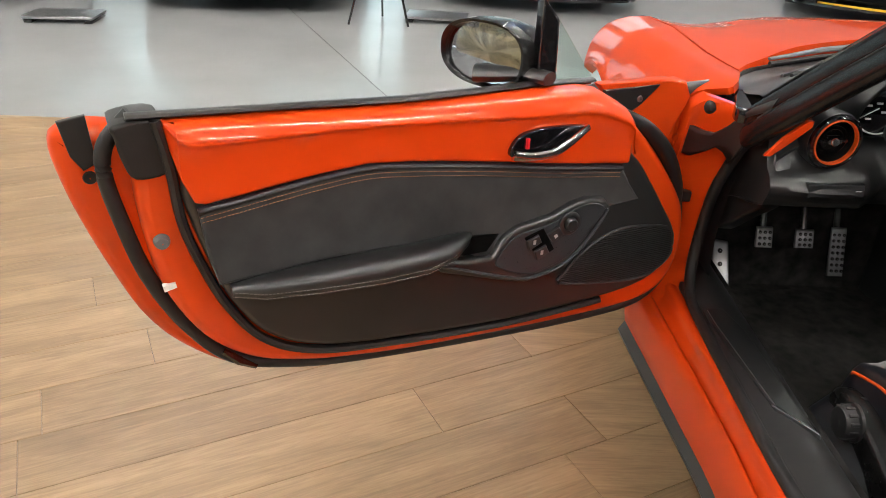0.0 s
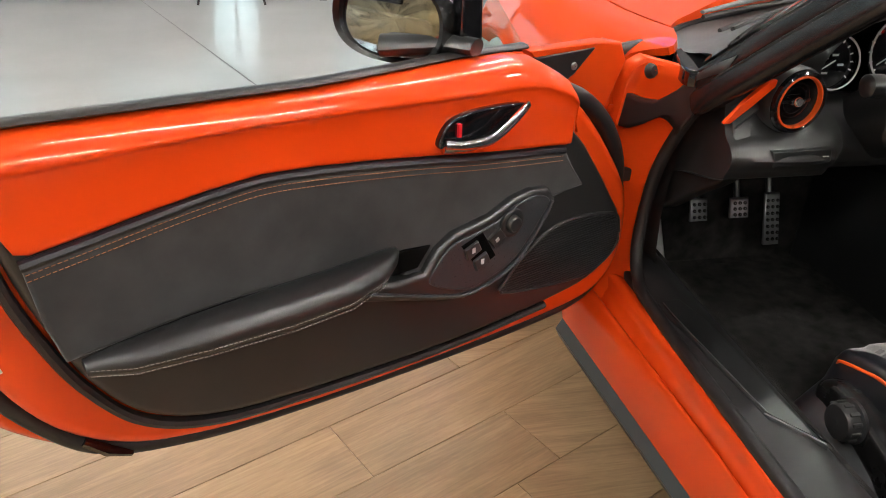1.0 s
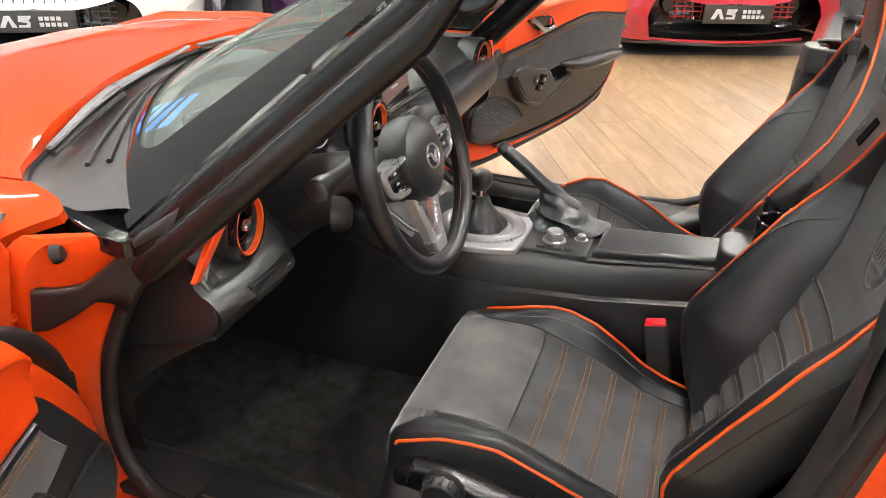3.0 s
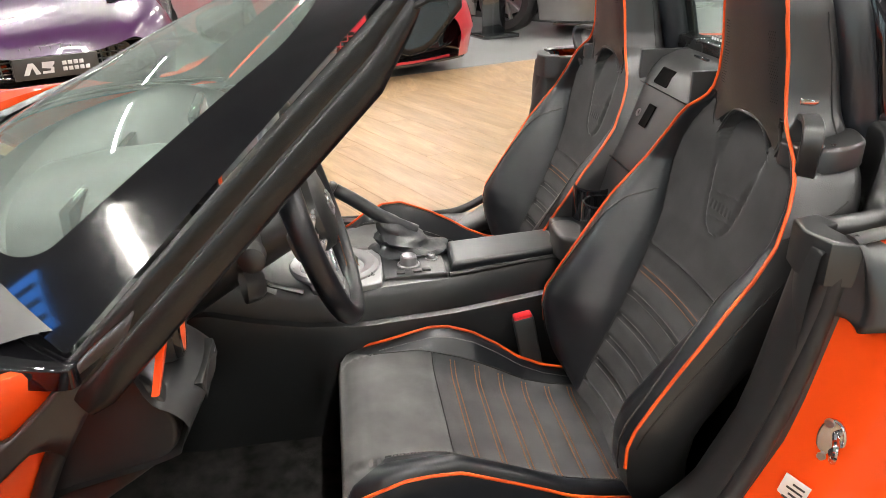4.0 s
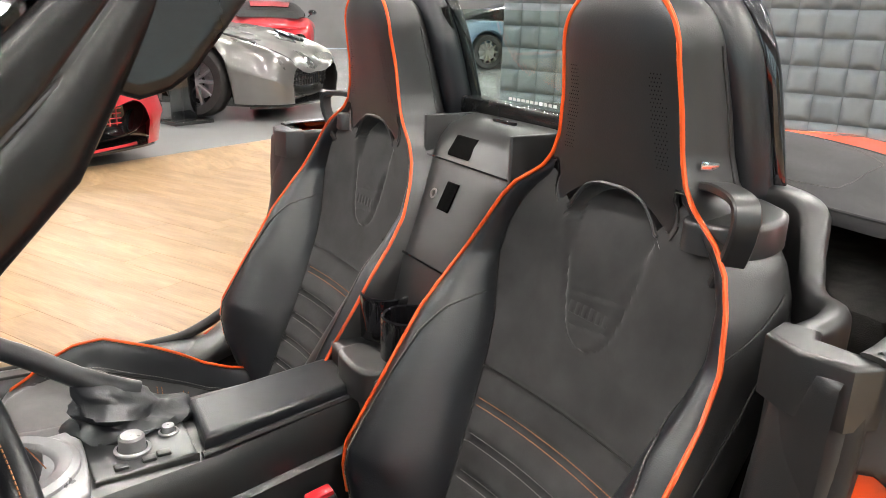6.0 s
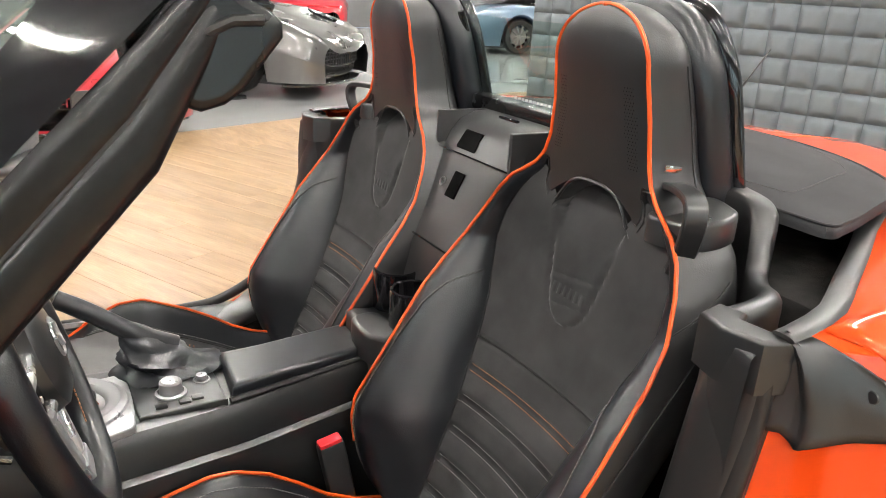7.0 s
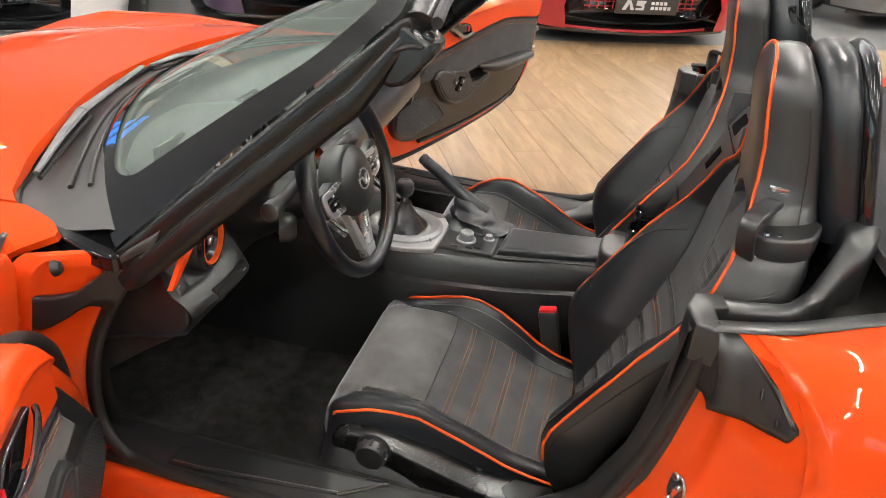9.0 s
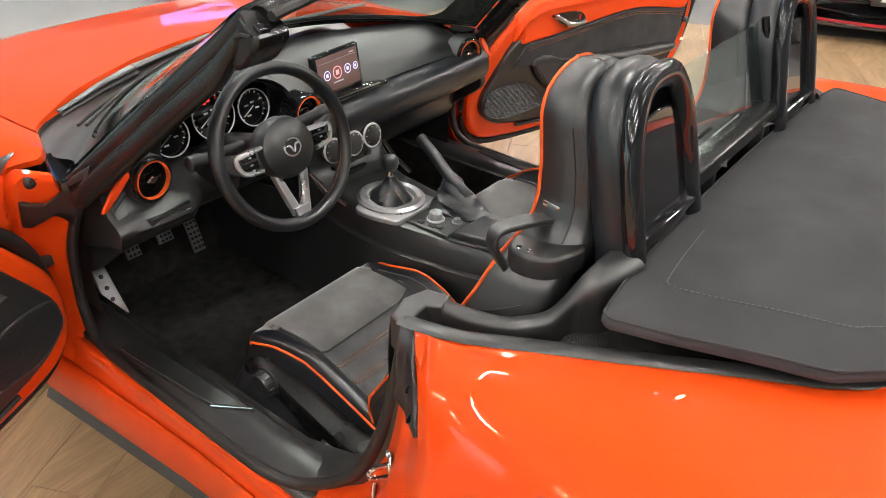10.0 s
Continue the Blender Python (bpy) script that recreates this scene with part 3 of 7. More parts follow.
def sill():
    for s in (-1, 1):
        ys = [.56 + (1.61 - .56) * i / 20 for i in range(21)]
        out = [(.800, .125), (.842, .138), (.852, .160), (.838, .186)]
        tuck = lambda y: .045 * min(1, (1.61 - y) / .55)
        part("side_skirt", loft([[sym(s, x - tuck(y), y, z) for x, z in out] for y in ys]), PLASTIC, car, "dark grey lower side skirt")
        prof = spl([(.838, .186), (.844, .225), (.838, .270), (.824, .294), (.812, .300), (.805, .297), (.801, .291), (.797, .297), (.792, .306), (.784, .318), (.778, .335), (.765, .342), (.752, .34)], 46)
        part("door_sill", loft([[sym(s, p[0] - tuck(y) * max(0, (p[0] - .765) / .077), y, p[1]) for p in prof] for y in ys]), PAINT, car, "orange painted door sill")
        inner = spl([(.756, .338), (.750, .352), (.735, .357), (.70, .366), (.672, .365), (.652, .352), (.640, .31), (.632, .20)], 24)
        tr = part("sill_trim", loft([[sym(s, p[0], y, p[1]) for p in inner] for y in ys]), PLASTIC, car, "black plastic sill cover")
        # scuff plate
        o = [(1.39, .738), (1.33, .738), (1.05, .715), (.975, .668), (1.02, .672), (1.30, .682), (1.385, .70)]
        part("scuff_plate", slab(o, lambda a, b, h: sym(s, b, a, .3575 + (.738 - b) * .13 + h), -.004, .0065, .003), SOFT, tr, "black scuff plate with metal end")
        part("scuff_edge", tube([sym(s, b, a, .3655 + (.738 - b) * .13) for a, b in ((1.06, .717), (.978, .669), (1.02, .671))], .0022, 6), CHROME, tr)
        part("scuff_line", tube([sym(s, b, a, .3648 + (.738 - b) * .13) for a, b in ((1.38, .734), (1.33, .733), (1.06, .712))], .0012, 6), STEEL, tr)
        seal = spl([(.66, 1.30, .875), (.70, 1.415, .77), (.722, 1.50, .62), (.727, 1.53, .50), (.735, 1.52, .41), (.745, 1.475, .365), (.752, 1.40, .352), (.754, 1.1, .348), (.752, .85, .350), (.735, .74, .375), (.712, .63, .46), (.702, .565, .60), (.698, .53, .74), (.692, .515, .85)], 90)
        part("door_seal", tube([sym(s, *p) for p in seal], .0125, 10), RUBBER, car, "black rubber door opening seal")


def jambf_pt(s, k, z, out=0.0):
    yi, xi = inter(z, [(.29, 1.40, .76), (.33, 1.48, .745), (.36, 1.52, .735), (.44, 1.545, .725), (.57, 1.525, .722), (.66, 1.485, .716), (.75, 1.43, .70), (.80, 1.40, .695), (.83, 1.38, .69)])
    xo = .835
    step = -.022 * math.exp(-((k - .28) / .10) ** 2)
    p = (xo + (xi - xo) * k, 1.635 + (yi - 1.635) * k + step, z)
    return sym(s, p[0] + out * .6, p[1] - out * .8, p[2])


def body_jamb_front():
    for s in (-1, 1):
        zs = [i / 24 for i in range(25)]
        top = lambda k: .70 + .085 * min(1, k / .45) ** .8
        part("hinge_pillar", loft([[jambf_pt(s, k / 20, .29 + (top(k / 20) - .29) * z) for k in range(21)] for z in zs] + [[jambf_pt(s, k / 20, top(k / 20) + .006) + V(0, j * (.05 - .03 * k / 20), .002 * j) for k in range(21)] for j in (.3, 1)]), PAINT, car, "orange painted hinge pillar")
        # black cover wedge
        rows = []
        for i in range(19):
            f = i / 18
            k = .44 + .56 * f
            lo, hi = inter(f, [(0, .654, .722), (.25, .656, .720), (.45, .676, .725), (.6, .698, .752), (.75, .695, .80), (.88, .685, .825), (1, .672, .84)])
            rows.append([jambf_pt(s, k, lo + (hi - lo) * j / 6, .014) + V(0, .025 * (1 - f) ** 2, 0) for j in range(7)])
        ob = part("pillar_cover", loft(rows), PLASTIC, car, "black plastic wedge cover on hinge pillar")
        md = ob.modifiers.new("thick", "SOLIDIFY")
        md.thickness = .008
        # buffer, hinge, check strap, fender gap cover
        part("buffer", lathe([(.001, .014), (.009, .012), (.013, .006), (.014, 0)], Matrix.Translation(jambf_pt(s, .50, .772, .004)) @ pose(0, 0, 0, 75, 0, 20 * -s), 16), RUBBER, car, "black rubber stop buffer")
        for z in (.70, .40):
            c = jambf_pt(s, .16, z, .006)
            h = part("door_hinge", turned(merged(box(-.02, .02, -.008, .008, -.032, .032, .004), turned(lathe([(.008, -.034), (.008, .034)], Matrix(), 12), pose(0, -.012, 0))), Matrix.Translation(c) @ pose(0, 0, 0, 0, 0, 40 * -s)), PAINT, car, "orange painted door hinge")
            part("hinge_bolt", lathe([(.001, .010), (.008, .010), (.008, 0)], Matrix.Translation(c + V(.01 * -s, -.012, -.014)) @ pose(0, 0, 0, 90, 0, 0), 6), PAINT, h)
        c = jambf_pt(s, .60, .555, .004)
        end = c + V(s * .075, -.030, -.006)
        st = part("check_strap", tube([c, (c + end) / 2, end], .006, 8, squash=(.5, 1)), RUBBER, car, "black door check strap")
        part("strap_bracket", box(c.x - .014, c.x + .014, c.y - .014, c.y + .006, c.z - .013, c.z + .013, .004), PLASTIC, st)
        rows = [[sym(s, .70 + .13 * k / 8, 1.645 - .03 * k / 8, lo + (hi - lo) * j / 5) for j in range(6)] for k in range(9) for lo, hi in [(.700 + .05 * abs(k - 5) / 8, .806 - .012 * k / 8)]]
        ob = part("fender_gap_cover", loft(rows), PLASTIC, car, "black plastic cover behind fender")
        md = ob.modifiers.new("thick", "SOLIDIFY")
        md.thickness = .012
        part("pillar_base_cap", slab(smooth_outline([(.660, 1.46), (.662, 1.575), (.700, 1.575), (.730, 1.50), (.742, 1.432), (.70, 1.43)], 24), lambda a, b, h: sym(s, a, b, h), .770, .797, .005), GLOSS, car, "black cap at the foot of the windscreen pillar")
        part("cover_clip", lathe([(.001, .006), (.008, .005), (.010, 0)], pose(s * .765, 1.620, .766, 90, 0, 0), 14), PLASTIC, car)


def wheel(s, y, name="wheel"):
    m = pose(s * .765, y, .31, 0, 90 * s, 0)
    prof = [(.20, -.09), (.262, -.098), (.30, -.09), (.312, -.06), (.314, 0), (.312, .06), (.30, .09), (.262, .098), (.20, .09)]
    w = part("wheel", lathe(prof, m, 48), RUBBER, car, "black tyre on dark alloy wheel")
    part("rim", merged(lathe([(.222, -.07), (.222, .085), (.212, .092), (.205, .07), (.2, -.06)], m, 48), lathe([(.001, .07), (.045, .066), (.05, .04), (.001, .035)], m, 20)), STEEL, w)
    for i in range(10):
        a = radians(36 * i)
        part("spoke", turned(box(-.011, .011, .04, .208, .045, .07, .005), m @ pose(0, 0, 0, 0, 0, 36 * i)), STEEL, w)


def wind_pt(s, v):
    b = np.array((.724 * s, 1.765 - .330 * abs(s) ** 2.2, .872 - .072 * s * s))
    t = np.array((.535 * s, 1.075 - .045 * s * s, 1.205 - .027 * s * s))
    p = b + (t - b) * v
    p[2] += .014 * math.sin(math.pi * v) * (1 - .8 * s * s)
    return Vector(p)


def windscreen():
    def patch(s0, s1, v0, v1, off=0.0, n=24, k=20):
        rows = [[wind_pt(s0 + (s1 - s0) * i / n, v0 + (v1 - v0) * j / k) for i in range(n + 1)] for j in range(k + 1)]
        bm = loft(rows)
        bm.normal_update()
        if off:
            for vtx in bm.verts:
                vtx.co += vtx.normal * off
        return bm
    gl = part("windscreen", patch(-.99, .99, .0, 1.0, 0, 40, 24), SCREEN_GLASS, car, "clear windscreen glass with black border")
    gl.visible_shadow = False
    # printed border with rounded inner corners
    ring = []
    for cs, cv, r_s, r_v, a0 in ((.58, .66, .265, .225, 0), (-.58, .66, .265, .225, 90), (-.74, .14, .105, .09, 180), (.74, .14, .105, .09, 270)):
        for i in range(17):
            a = radians(a0 + 90 * i / 16)
            ring.append((cs + r_s * math.cos(a), cv + r_v * math.sin(a)))
    dense = []
    for (a, b), (c, d) in zip(ring, ring[1:] + ring[:1]):
        k = max(1, int(max(abs(a - c) / .06, abs(b - d) / .06)))
        dense += [(a + (c - a) * i / k, b + (d - b) * i / k) for i in range(k)]
    rows = []
    for j in range(7):
        row = []
        for a, b in dense:
            g = min(1.002 / max(1e-6, abs(a)), (.5 / max(1e-6, abs(b - .5))))
            f = j / 6
            row.append(wind_pt(a + (a * g - a) * f, b + ((b - .5) * g + .5 - b) * f) + V(0, .003, .0042))
        rows.append(row)
    part("glass_border", loft(rows, close_u=True), GLOSS, gl, "gloss black printed glass border")
    for s in (-1, 1):
        path = [wind_pt(s * 1.0, v / 20) for v in range(21)]
        # one swept section: outer ridge, groove, seal ridge, inner trim
        sec = [(-.001, .000, -.002), (.0040, -.001, -.004), (.006, -.006, -.012), (.005, -.013, -.026), (.0035, -.0150, -.030), (.0055, -.0175, -.035), (.006, -.025, -.050), (.002, -.032, -.063), (-.012, -.035, -.068), (-.034, -.030, -.060), (-.044, -.021, -.040), (-.040, -.014, -.024), (-.02, -.006, -.010)]
        rows = []
        for i, p in enumerate([path[0] + V(0, .022, -.012)] + path + [path[-1] + V(0, -.012, .004)]):
            k = 1.0 if i < 18 else 1.0 - .12 * (i - 17)
            rows.append([p + V(s * a, b * k, c * k) for a, b, c in spl(sec, 44, closed=True)])
        part("windscreen_pillar", loft(rows, close_u=True, caps=True), SATIN, car, "satin black windscreen pillar with ridged seal")
        part("pillar_seal", tube([p + V(s * .0028, -.0150, -.0300) for p in path[1:]], .0022, 8), RUBBER, car, "black rubber pillar seal")
        # latch corner of the header: a stepped block behind the glass corner
        o = [(1.055, 1.168), (1.020, 1.172), (1.000, 1.158), (.984, 1.150), (.975, 1.142), (.975, 1.130), (.989, 1.113), (1.008, 1.090), (1.022, 1.080), (1.040, 1.075), (1.062, 1.082), (1.085, 1.092), (1.090, 1.125)]
        hc = part("header_corner", slab(o, lambda a, b, h: V(s * (h + .10 * (1.13 - b)), a, b), .475, .546, .008), SATIN, car, "black roof latch corner piece")
        part("corner_ridge", tube([V(s * .546, a, b) for a, b in ((1.075, 1.112), (1.045, 1.128), (1.015, 1.142), (.992, 1.143))], .0045, 8), RUBBER, hc)
        part("latch_hook", turned(box(-.014, .014, -.010, .010, -.008, .008, .003), pose(s * .520, .990, 1.152, 30, 0, 0)), GLOSS, hc)
    hd = [wind_pt((-1 + i / 20) * .94, 1.0) + V(0, -.022, -.014) for i in range(41)]
    part("header_rail", tube(hd, .024, 10, squash=(1.0, .75)), SATIN, car, "black windscreen header rail")
    part("header_seal", tube([p + V(0, -.03, .004) for p in hd], .010, 8), RUBBER, car)
    # lettering on the border, as plain bars
    for v, n in ((.955, 7), (.925, 8)):
        for i in range(n):
            a = -.34 + i * .040
            part("lettering_bar", tube([wind_pt(a + .030 * k / 3, v) + V(0, .003, .0062) for k in range(4)], .0058, 6, squash=(1, .25)), PALE, gl)
    # cowl
    rows = []
    for j in range(11):
        f = j / 10
        row = []
        for i in range(41):
            s = (-1 + i / 20) * .97
            x = .712 * s
            hoodp = np.array((x, hood_rear(x) + .014, .868 - .052 * (x / .69) ** 2 - .014))
            g = np.array(wind_pt(s, .05)) + np.array((0, -.01, -.004))
            p = hoodp * (1 - f) + g * f
            p[2] -= .020 * math.sin(math.pi * min(1, f * 1.3)) * (1 - .4 * abs(s))
            row.append(p)
        rows.append(row)
    ob = part("cowl_panel", loft(rows), COWL, car, "dark grey plastic cowl panel under the wipers")
    for j in (5, 7):
        part("cowl_ridge", tube([rows[j][i] + np.array((0, 0, .003)) for i in range(3, 38)], .005, 6), RUBBER, car)
    part("hood_edge_seal", tube([rows[0][i] + np.array((0, -.016, .0)) for i in range(41)], .006, 6), RUBBER, car)
    for px, tip, far in ((-.337, (-.60, 1.680, .832), (-.06, 1.825, .862)), (.16, (-.06, 1.80, .872), (.50, 1.735, .860))):
        pivot = V(px, 1.825 - .35 * px * px, .846)
        w = part("wiper", tube([V(*tip) + V(0, 0, .010), pivot.lerp(V(*tip), .45) + V(0, 0, .016), pivot + V(0, 0, .012)], [.006, .010, .013], 8, squash=(1, .55)), WIPER, car, "dark grey windscreen wiper")
        part("wiper_arm", tube([pivot + V(0, 0, .012), V(*far) + V(0, 0, .014)], [.013, .007], 8, squash=(1, .5)), WIPER, w)
        part("blade", tube([V(*tip) + V(0, -.006, .001), pivot.lerp(V(*tip), .5) + V(0, -.012, .004), pivot + V(0, -.02, .002)], .005, 6), RUBBER, w)
        part("cap", lathe([(.001, .02), (.012, .016), (.015, 0)], Matrix.Translation(pivot), 14), PLASTIC, w)


def hoops():
    for s in (-1, 1):
        cx = .325
        def arch(w, z0, z1, y0, y1, n=40):
            pts = [(-w * 1.18, z0), (-w * 1.10, z0 + (z1 - z0) * .45), (-w * .98, z0 + (z1 - z0) * .75), (-w * .60, z1 - .012), (0, z1), (w * .60, z1 - .012), (w * .98, z0 + (z1 - z0) * .75), (w * 1.10, z0 + (z1 - z0) * .45), (w * 1.18, z0)]
            return [sym(s, cx + a, y0 + (y1 - y0) * (z - z0) / (z1 - z0), z) for a, z in spl(pts, n)]
        path = arch(.088, .90, 1.160, .322, .388)
        part("roll_hoop", tube(path, .023, 16, squash=(1.0, 1.35), up=(0, 1, 0)), LEATHER, car, "black padded roll hoop")
        sh = arch(.089, .88, 1.164, .284, .350)
        shell = part("hoop_cover", tube(sh, .017, 14, squash=(1.35, .95), up=(0, 1, 0)), GLOSS, car, "gloss black roll hoop cover")
        part("hoop_shelf", box(s * (cx - .10), s * (cx + .10), .285, .33, .93, .955, .008), GLOSS, shell)
        part("hoop_panel", slab(smooth_outline([(-.082, .94), (-.080, 1.03), (-.062, 1.10), (0, 1.118), (.062, 1.10), (.080, 1.03), (.082, .94), (0, .932)], 36), lambda a, b, h: sym(s, cx + a, .290 + .232 * (b - .88) - h, b), -.004, .006, .003), GLOSS, shell)
    gl = part("wind_deflector", slab([(-.222, .965), (.222, .965), (.224, 1.125), (.214, 1.132), (-.214, 1.132), (-.224, 1.125)], lambda a, b, h: V(a, .322 + .30 * (b - .965) + h, b), 0, .005, .001), CLEAR, car, "clear acrylic wind deflector between the hoops")
    gl.visible_shadow = False
    part("deflector_rail", box(-.235, .235, .296, .345, .945, .978, .008), SATIN, gl)
    for x in (-.225, .225):
        part("deflector_post", tube([(x, .318, .96), (x, .345, 1.05), (x, .372, 1.135)], .008, 8), SATIN, gl)
    part("label_bar", merged(*[box(-.06 + i * .012, -.052 + i * .012, .334, .3345, .985, .990, 0) for i in range(11)]), PALE, gl)


body_front()
body_rear()
tonneau()
sill()
body_jamb_front()
for s_ in (-1, 1):
    wheel(s_, 2.25)
    wheel(s_, -.06)
windscreen()
hoops()


# ---- doors ----
def door(s, angle):
    def P(u, z, w):
        return sym(s, .683 - w, 1.57 - u, z)
    side = 1 if s < 0 else -1
    hinge = V(s * .80, 1.60, 0)
    swing = Matrix.Translation(hinge) @ pose(0, 0, 0, 0, 0, -angle * side) @ Matrix.Translation(-hinge)
    outer = smooth_outline([(1.208, .80), (1.192, .828), (1.16, .836), (1.10, .828), (.9, .800), (.65, .786), (.34, .782), (.10, .800), (.0, .808), (-.03, .79), (-.035, .65), (-.035, .45), (-.02, .30), (.03, .268), (.16, .262), (.36, .265), (.60, .276), (.72, .287), (.86, .306), (.97, .340), (1.055, .405), (1.112, .48), (1.152, .578), (1.19, .70)], 120)
    shell = part("door", slab(outer, P, -.150, -.105, .022), PAINT, car, "open orange door, inner side trimmed in black" if s < 0 else "open orange passenger door with black inner trim")
    shell.matrix_basis = swing
    inner = smooth_outline([(1.10, .80), (1.105, .83), (1.06, .842), (.9, .815), (.6, .805), (.32, .802), (.22, .79), (.14, .73), (.06, .64), (.0, .55), (-.015, .46), (.0, .39), (.05, .343), (.15, .327), (.36, .330), (.60, .342), (.74, .356), (.86, .376), (.955, .41), (1.03, .475), (1.08, .575), (1.10, .69)], 110)
    part("inner_panel", slab(inner, P, -.11, -.022, .018), PAINT, shell, "orange painted inner door panel")
    nose = [(.225, .826), (.05, .824), (.0, .815), (-.02, .78), (.02, .70), (.06, .66), (.14, .74)]
    part("door_nose", slab(nose, P, -.11, -.085, .006), PAINT, shell)
    part("nose_patch", slab([(.215, .815), (.075, .815), (.12, .775), (.16, .755), (.20, .775)], P, -.09, -.080, .003), RUBBER, shell, "black rubber patch on door nose")
    part("patch_screw", lathe([(.001, .004), (.006, .003), (.007, 0)], Matrix.Translation(P(.125, .79, -.080)) @ pose(0, 0, 0, 0, 90 * -s, 0), 12), STEEL, shell)
    seal_path = spl([(1.09, .862), (1.13, .82), (1.138, .77), (1.125, .69), (1.10, .59), (1.05, .485), (.98, .402), (.87, .362), (.72, .339), (.45, .318), (.2, .308), (.06, .320), (-.005, .380), (-.018, .47), (.0, .57), (.05, .65), (.11, .715), (.155, .75), (.2, .77)], 110)
    part("door_seal", tube([P(a, b, -.055) for a, b in seal_path], .0125, 10), RUBBER, shell, "black rubber seal round the door")
    part("nose_seal", tube([P(*q) for q in spl([(.20, .775, -.06), (.12, .735, -.05), (.055, .67, -.045), (.012, .59, -.05), (0, .52, -.055)], 24)], .017, 10), RUBBER, shell, "thick black rubber seal at the hinge end")
    # corner rubber at the top rear
    part("corner_rubber", slab(smooth_outline([(1.118, .856), (1.055, .858), (1.05, .80), (1.055, .775), (1.098, .772), (1.112, .80), (1.118, .835)], 28), P, -.10, -.018, .006), RUBBER, shell, "black rubber cap on the door's rear corner")
    part("edge_rubber", slab([(1.19, .845), (1.15, .852), (1.145, .775), (1.165, .765), (1.18, .79)], P, -.106, -.098, .003), RUBBER, shell)
    part("edge_plug", lathe([(.001, .004), (.009, .004), (.011, 0)], Matrix.Translation(P(1.158, .752, -.104)) @ pose(0, 0, 0, 0, 90 * -s, 0), 16), RUBBER, shell)
    # base trim and its coverings
    trim = smooth_outline([(1.035, .765), (1.03, .70), (1.008, .62), (.978, .54), (.924, .468), (.835, .424), (.692, .402), (.443, .384), (.218, .386), (.10, .403), (.042, .45), (.04, .51), (.078, .57), (.13, .64), (.178, .697), (.25, .74), (.5, .775), (.8, .80), (.98, .80)], 90)
    part("door_card", slab(trim, P, -.03, .004, .010), PLASTIC, shell, "black moulded door card")
    gap = spl([(1.062, .862), (1.05, .79), (1.043, .70), (1.02, .615), (.985, .53), (.93, .455), (.84, .41), (.69, .388), (.44, .370), (.21, .372)], 60)
    part("card_lip", tube([P(a, b, -.010) for a, b in gap], .010, 8, squash=(1, .8)), RUBBER, shell)
    wide = lambda u: .032 * min(1, max(0, (.66 - u) / .25))
    # upper trim: a ledge with a crease over a hollow flank
    rows = []
    for i in range(61):
        u = 1.052 - .874 * i / 60
        zt = float(inter(u, [(.178, .704), (.195, .752), (.205, .786), (.216, .803), (.24, .818), (.28, .838), (.32, .846), (.45, .845), (.60, .847), (.75, .851), (.90, .856), (1.055, .862)])[0])
        zl = float(inter(u, [(.178, .692), (.215, .692), (.32, .705), (.414, .718), (.5, .732), (.59, .745), (.67, .755), (.746, .761), (.82, .755), (.888, .746), (.96, .735), (1.02, .727), (1.035, .76), (1.045, .80), (1.053, .84)])[0])
        k = min(1, max(.25, (zt - zl) / .09))
        rows.append([P(u, zt + (zl - zt) * f, -.02 + (w + .02) * (k if w > 0 else 1)) for f, w in spl([(.02, -.024 - wide(u)), (-.01, -.024 - .6 * wide(u)), (0, -.024), (.03, -.004), (.09, .008), (.20, .017), (.255, .0190), (.285, .0170), (.32, .0150), (.45, .0120), (.62, .0112), (.82, .0115), (.94, .0115), (.99, .006), (1.0, -.02)], 34)])
    part("upper_trim", loft(rows), TRIM_PAINT, shell, "glossy orange upper door trim")
    part("window_seal", tube([P(a, b, -.022 - wide(a)) for a, b in spl([(1.10, .868), (.9, .862), (.6, .853), (.4, .850), (.27, .848)], 30)], .009, 8, squash=(1.5, .5)), RUBBER, shell, "black rubber window seal")
    part("outer_seal", tube([P(a, b, -.040 - wide(a)) for a, b in spl([(1.10, .862), (.9, .855), (.6, .846), (.4, .843), (.27, .840)], 30)], .010, 8, squash=(1.6, .5)), GLOSS, shell)
    pad = [(1.02, .723), (.96, .731), (.888, .742), (.82, .751), (.746, .757), (.67, .751), (.59, .741), (.5, .728), (.414, .714), (.32, .701), (.22, .688), (.195, .65), (.165, .612), (.236, .606), (.324, .618), (.39, .60), (.436, .582), (.475, .548), (.53, .545), (.57, .575), (.70, .60), (.80, .603), (.9, .597), (1.0, .588), (1.012, .64)]
    part("door_pad", slab(pad, P, 0, .013, .006), BACK_SUEDE, shell, "charcoal suede door pad")
    for d, mt in ((.010, THREAD), (.018, THREAD)):
        line = [P(a, b - d, .0145) for a, b in spl([(1.015, .722), (.96, .730), (.888, .741), (.82, .750), (.746, .756), (.67, .750), (.59, .740), (.5, .727), (.414, .713), (.32, .70), (.225, .688)], 120)]
        part("stitching", stitches(line, .0065, .0007), mt, shell, kind="stuff")
    part("pad_roll", tube([P(a, b - .005, .008) for a, b in spl([(1.02, .725), (.96, .733), (.888, .744), (.82, .753), (.746, .759), (.67, .753), (.59, .743), (.5, .73), (.414, .716), (.32, .703), (.22, .69)], 60)], .007, 8), LEATHER, shell)
    # armrest
    rows = []
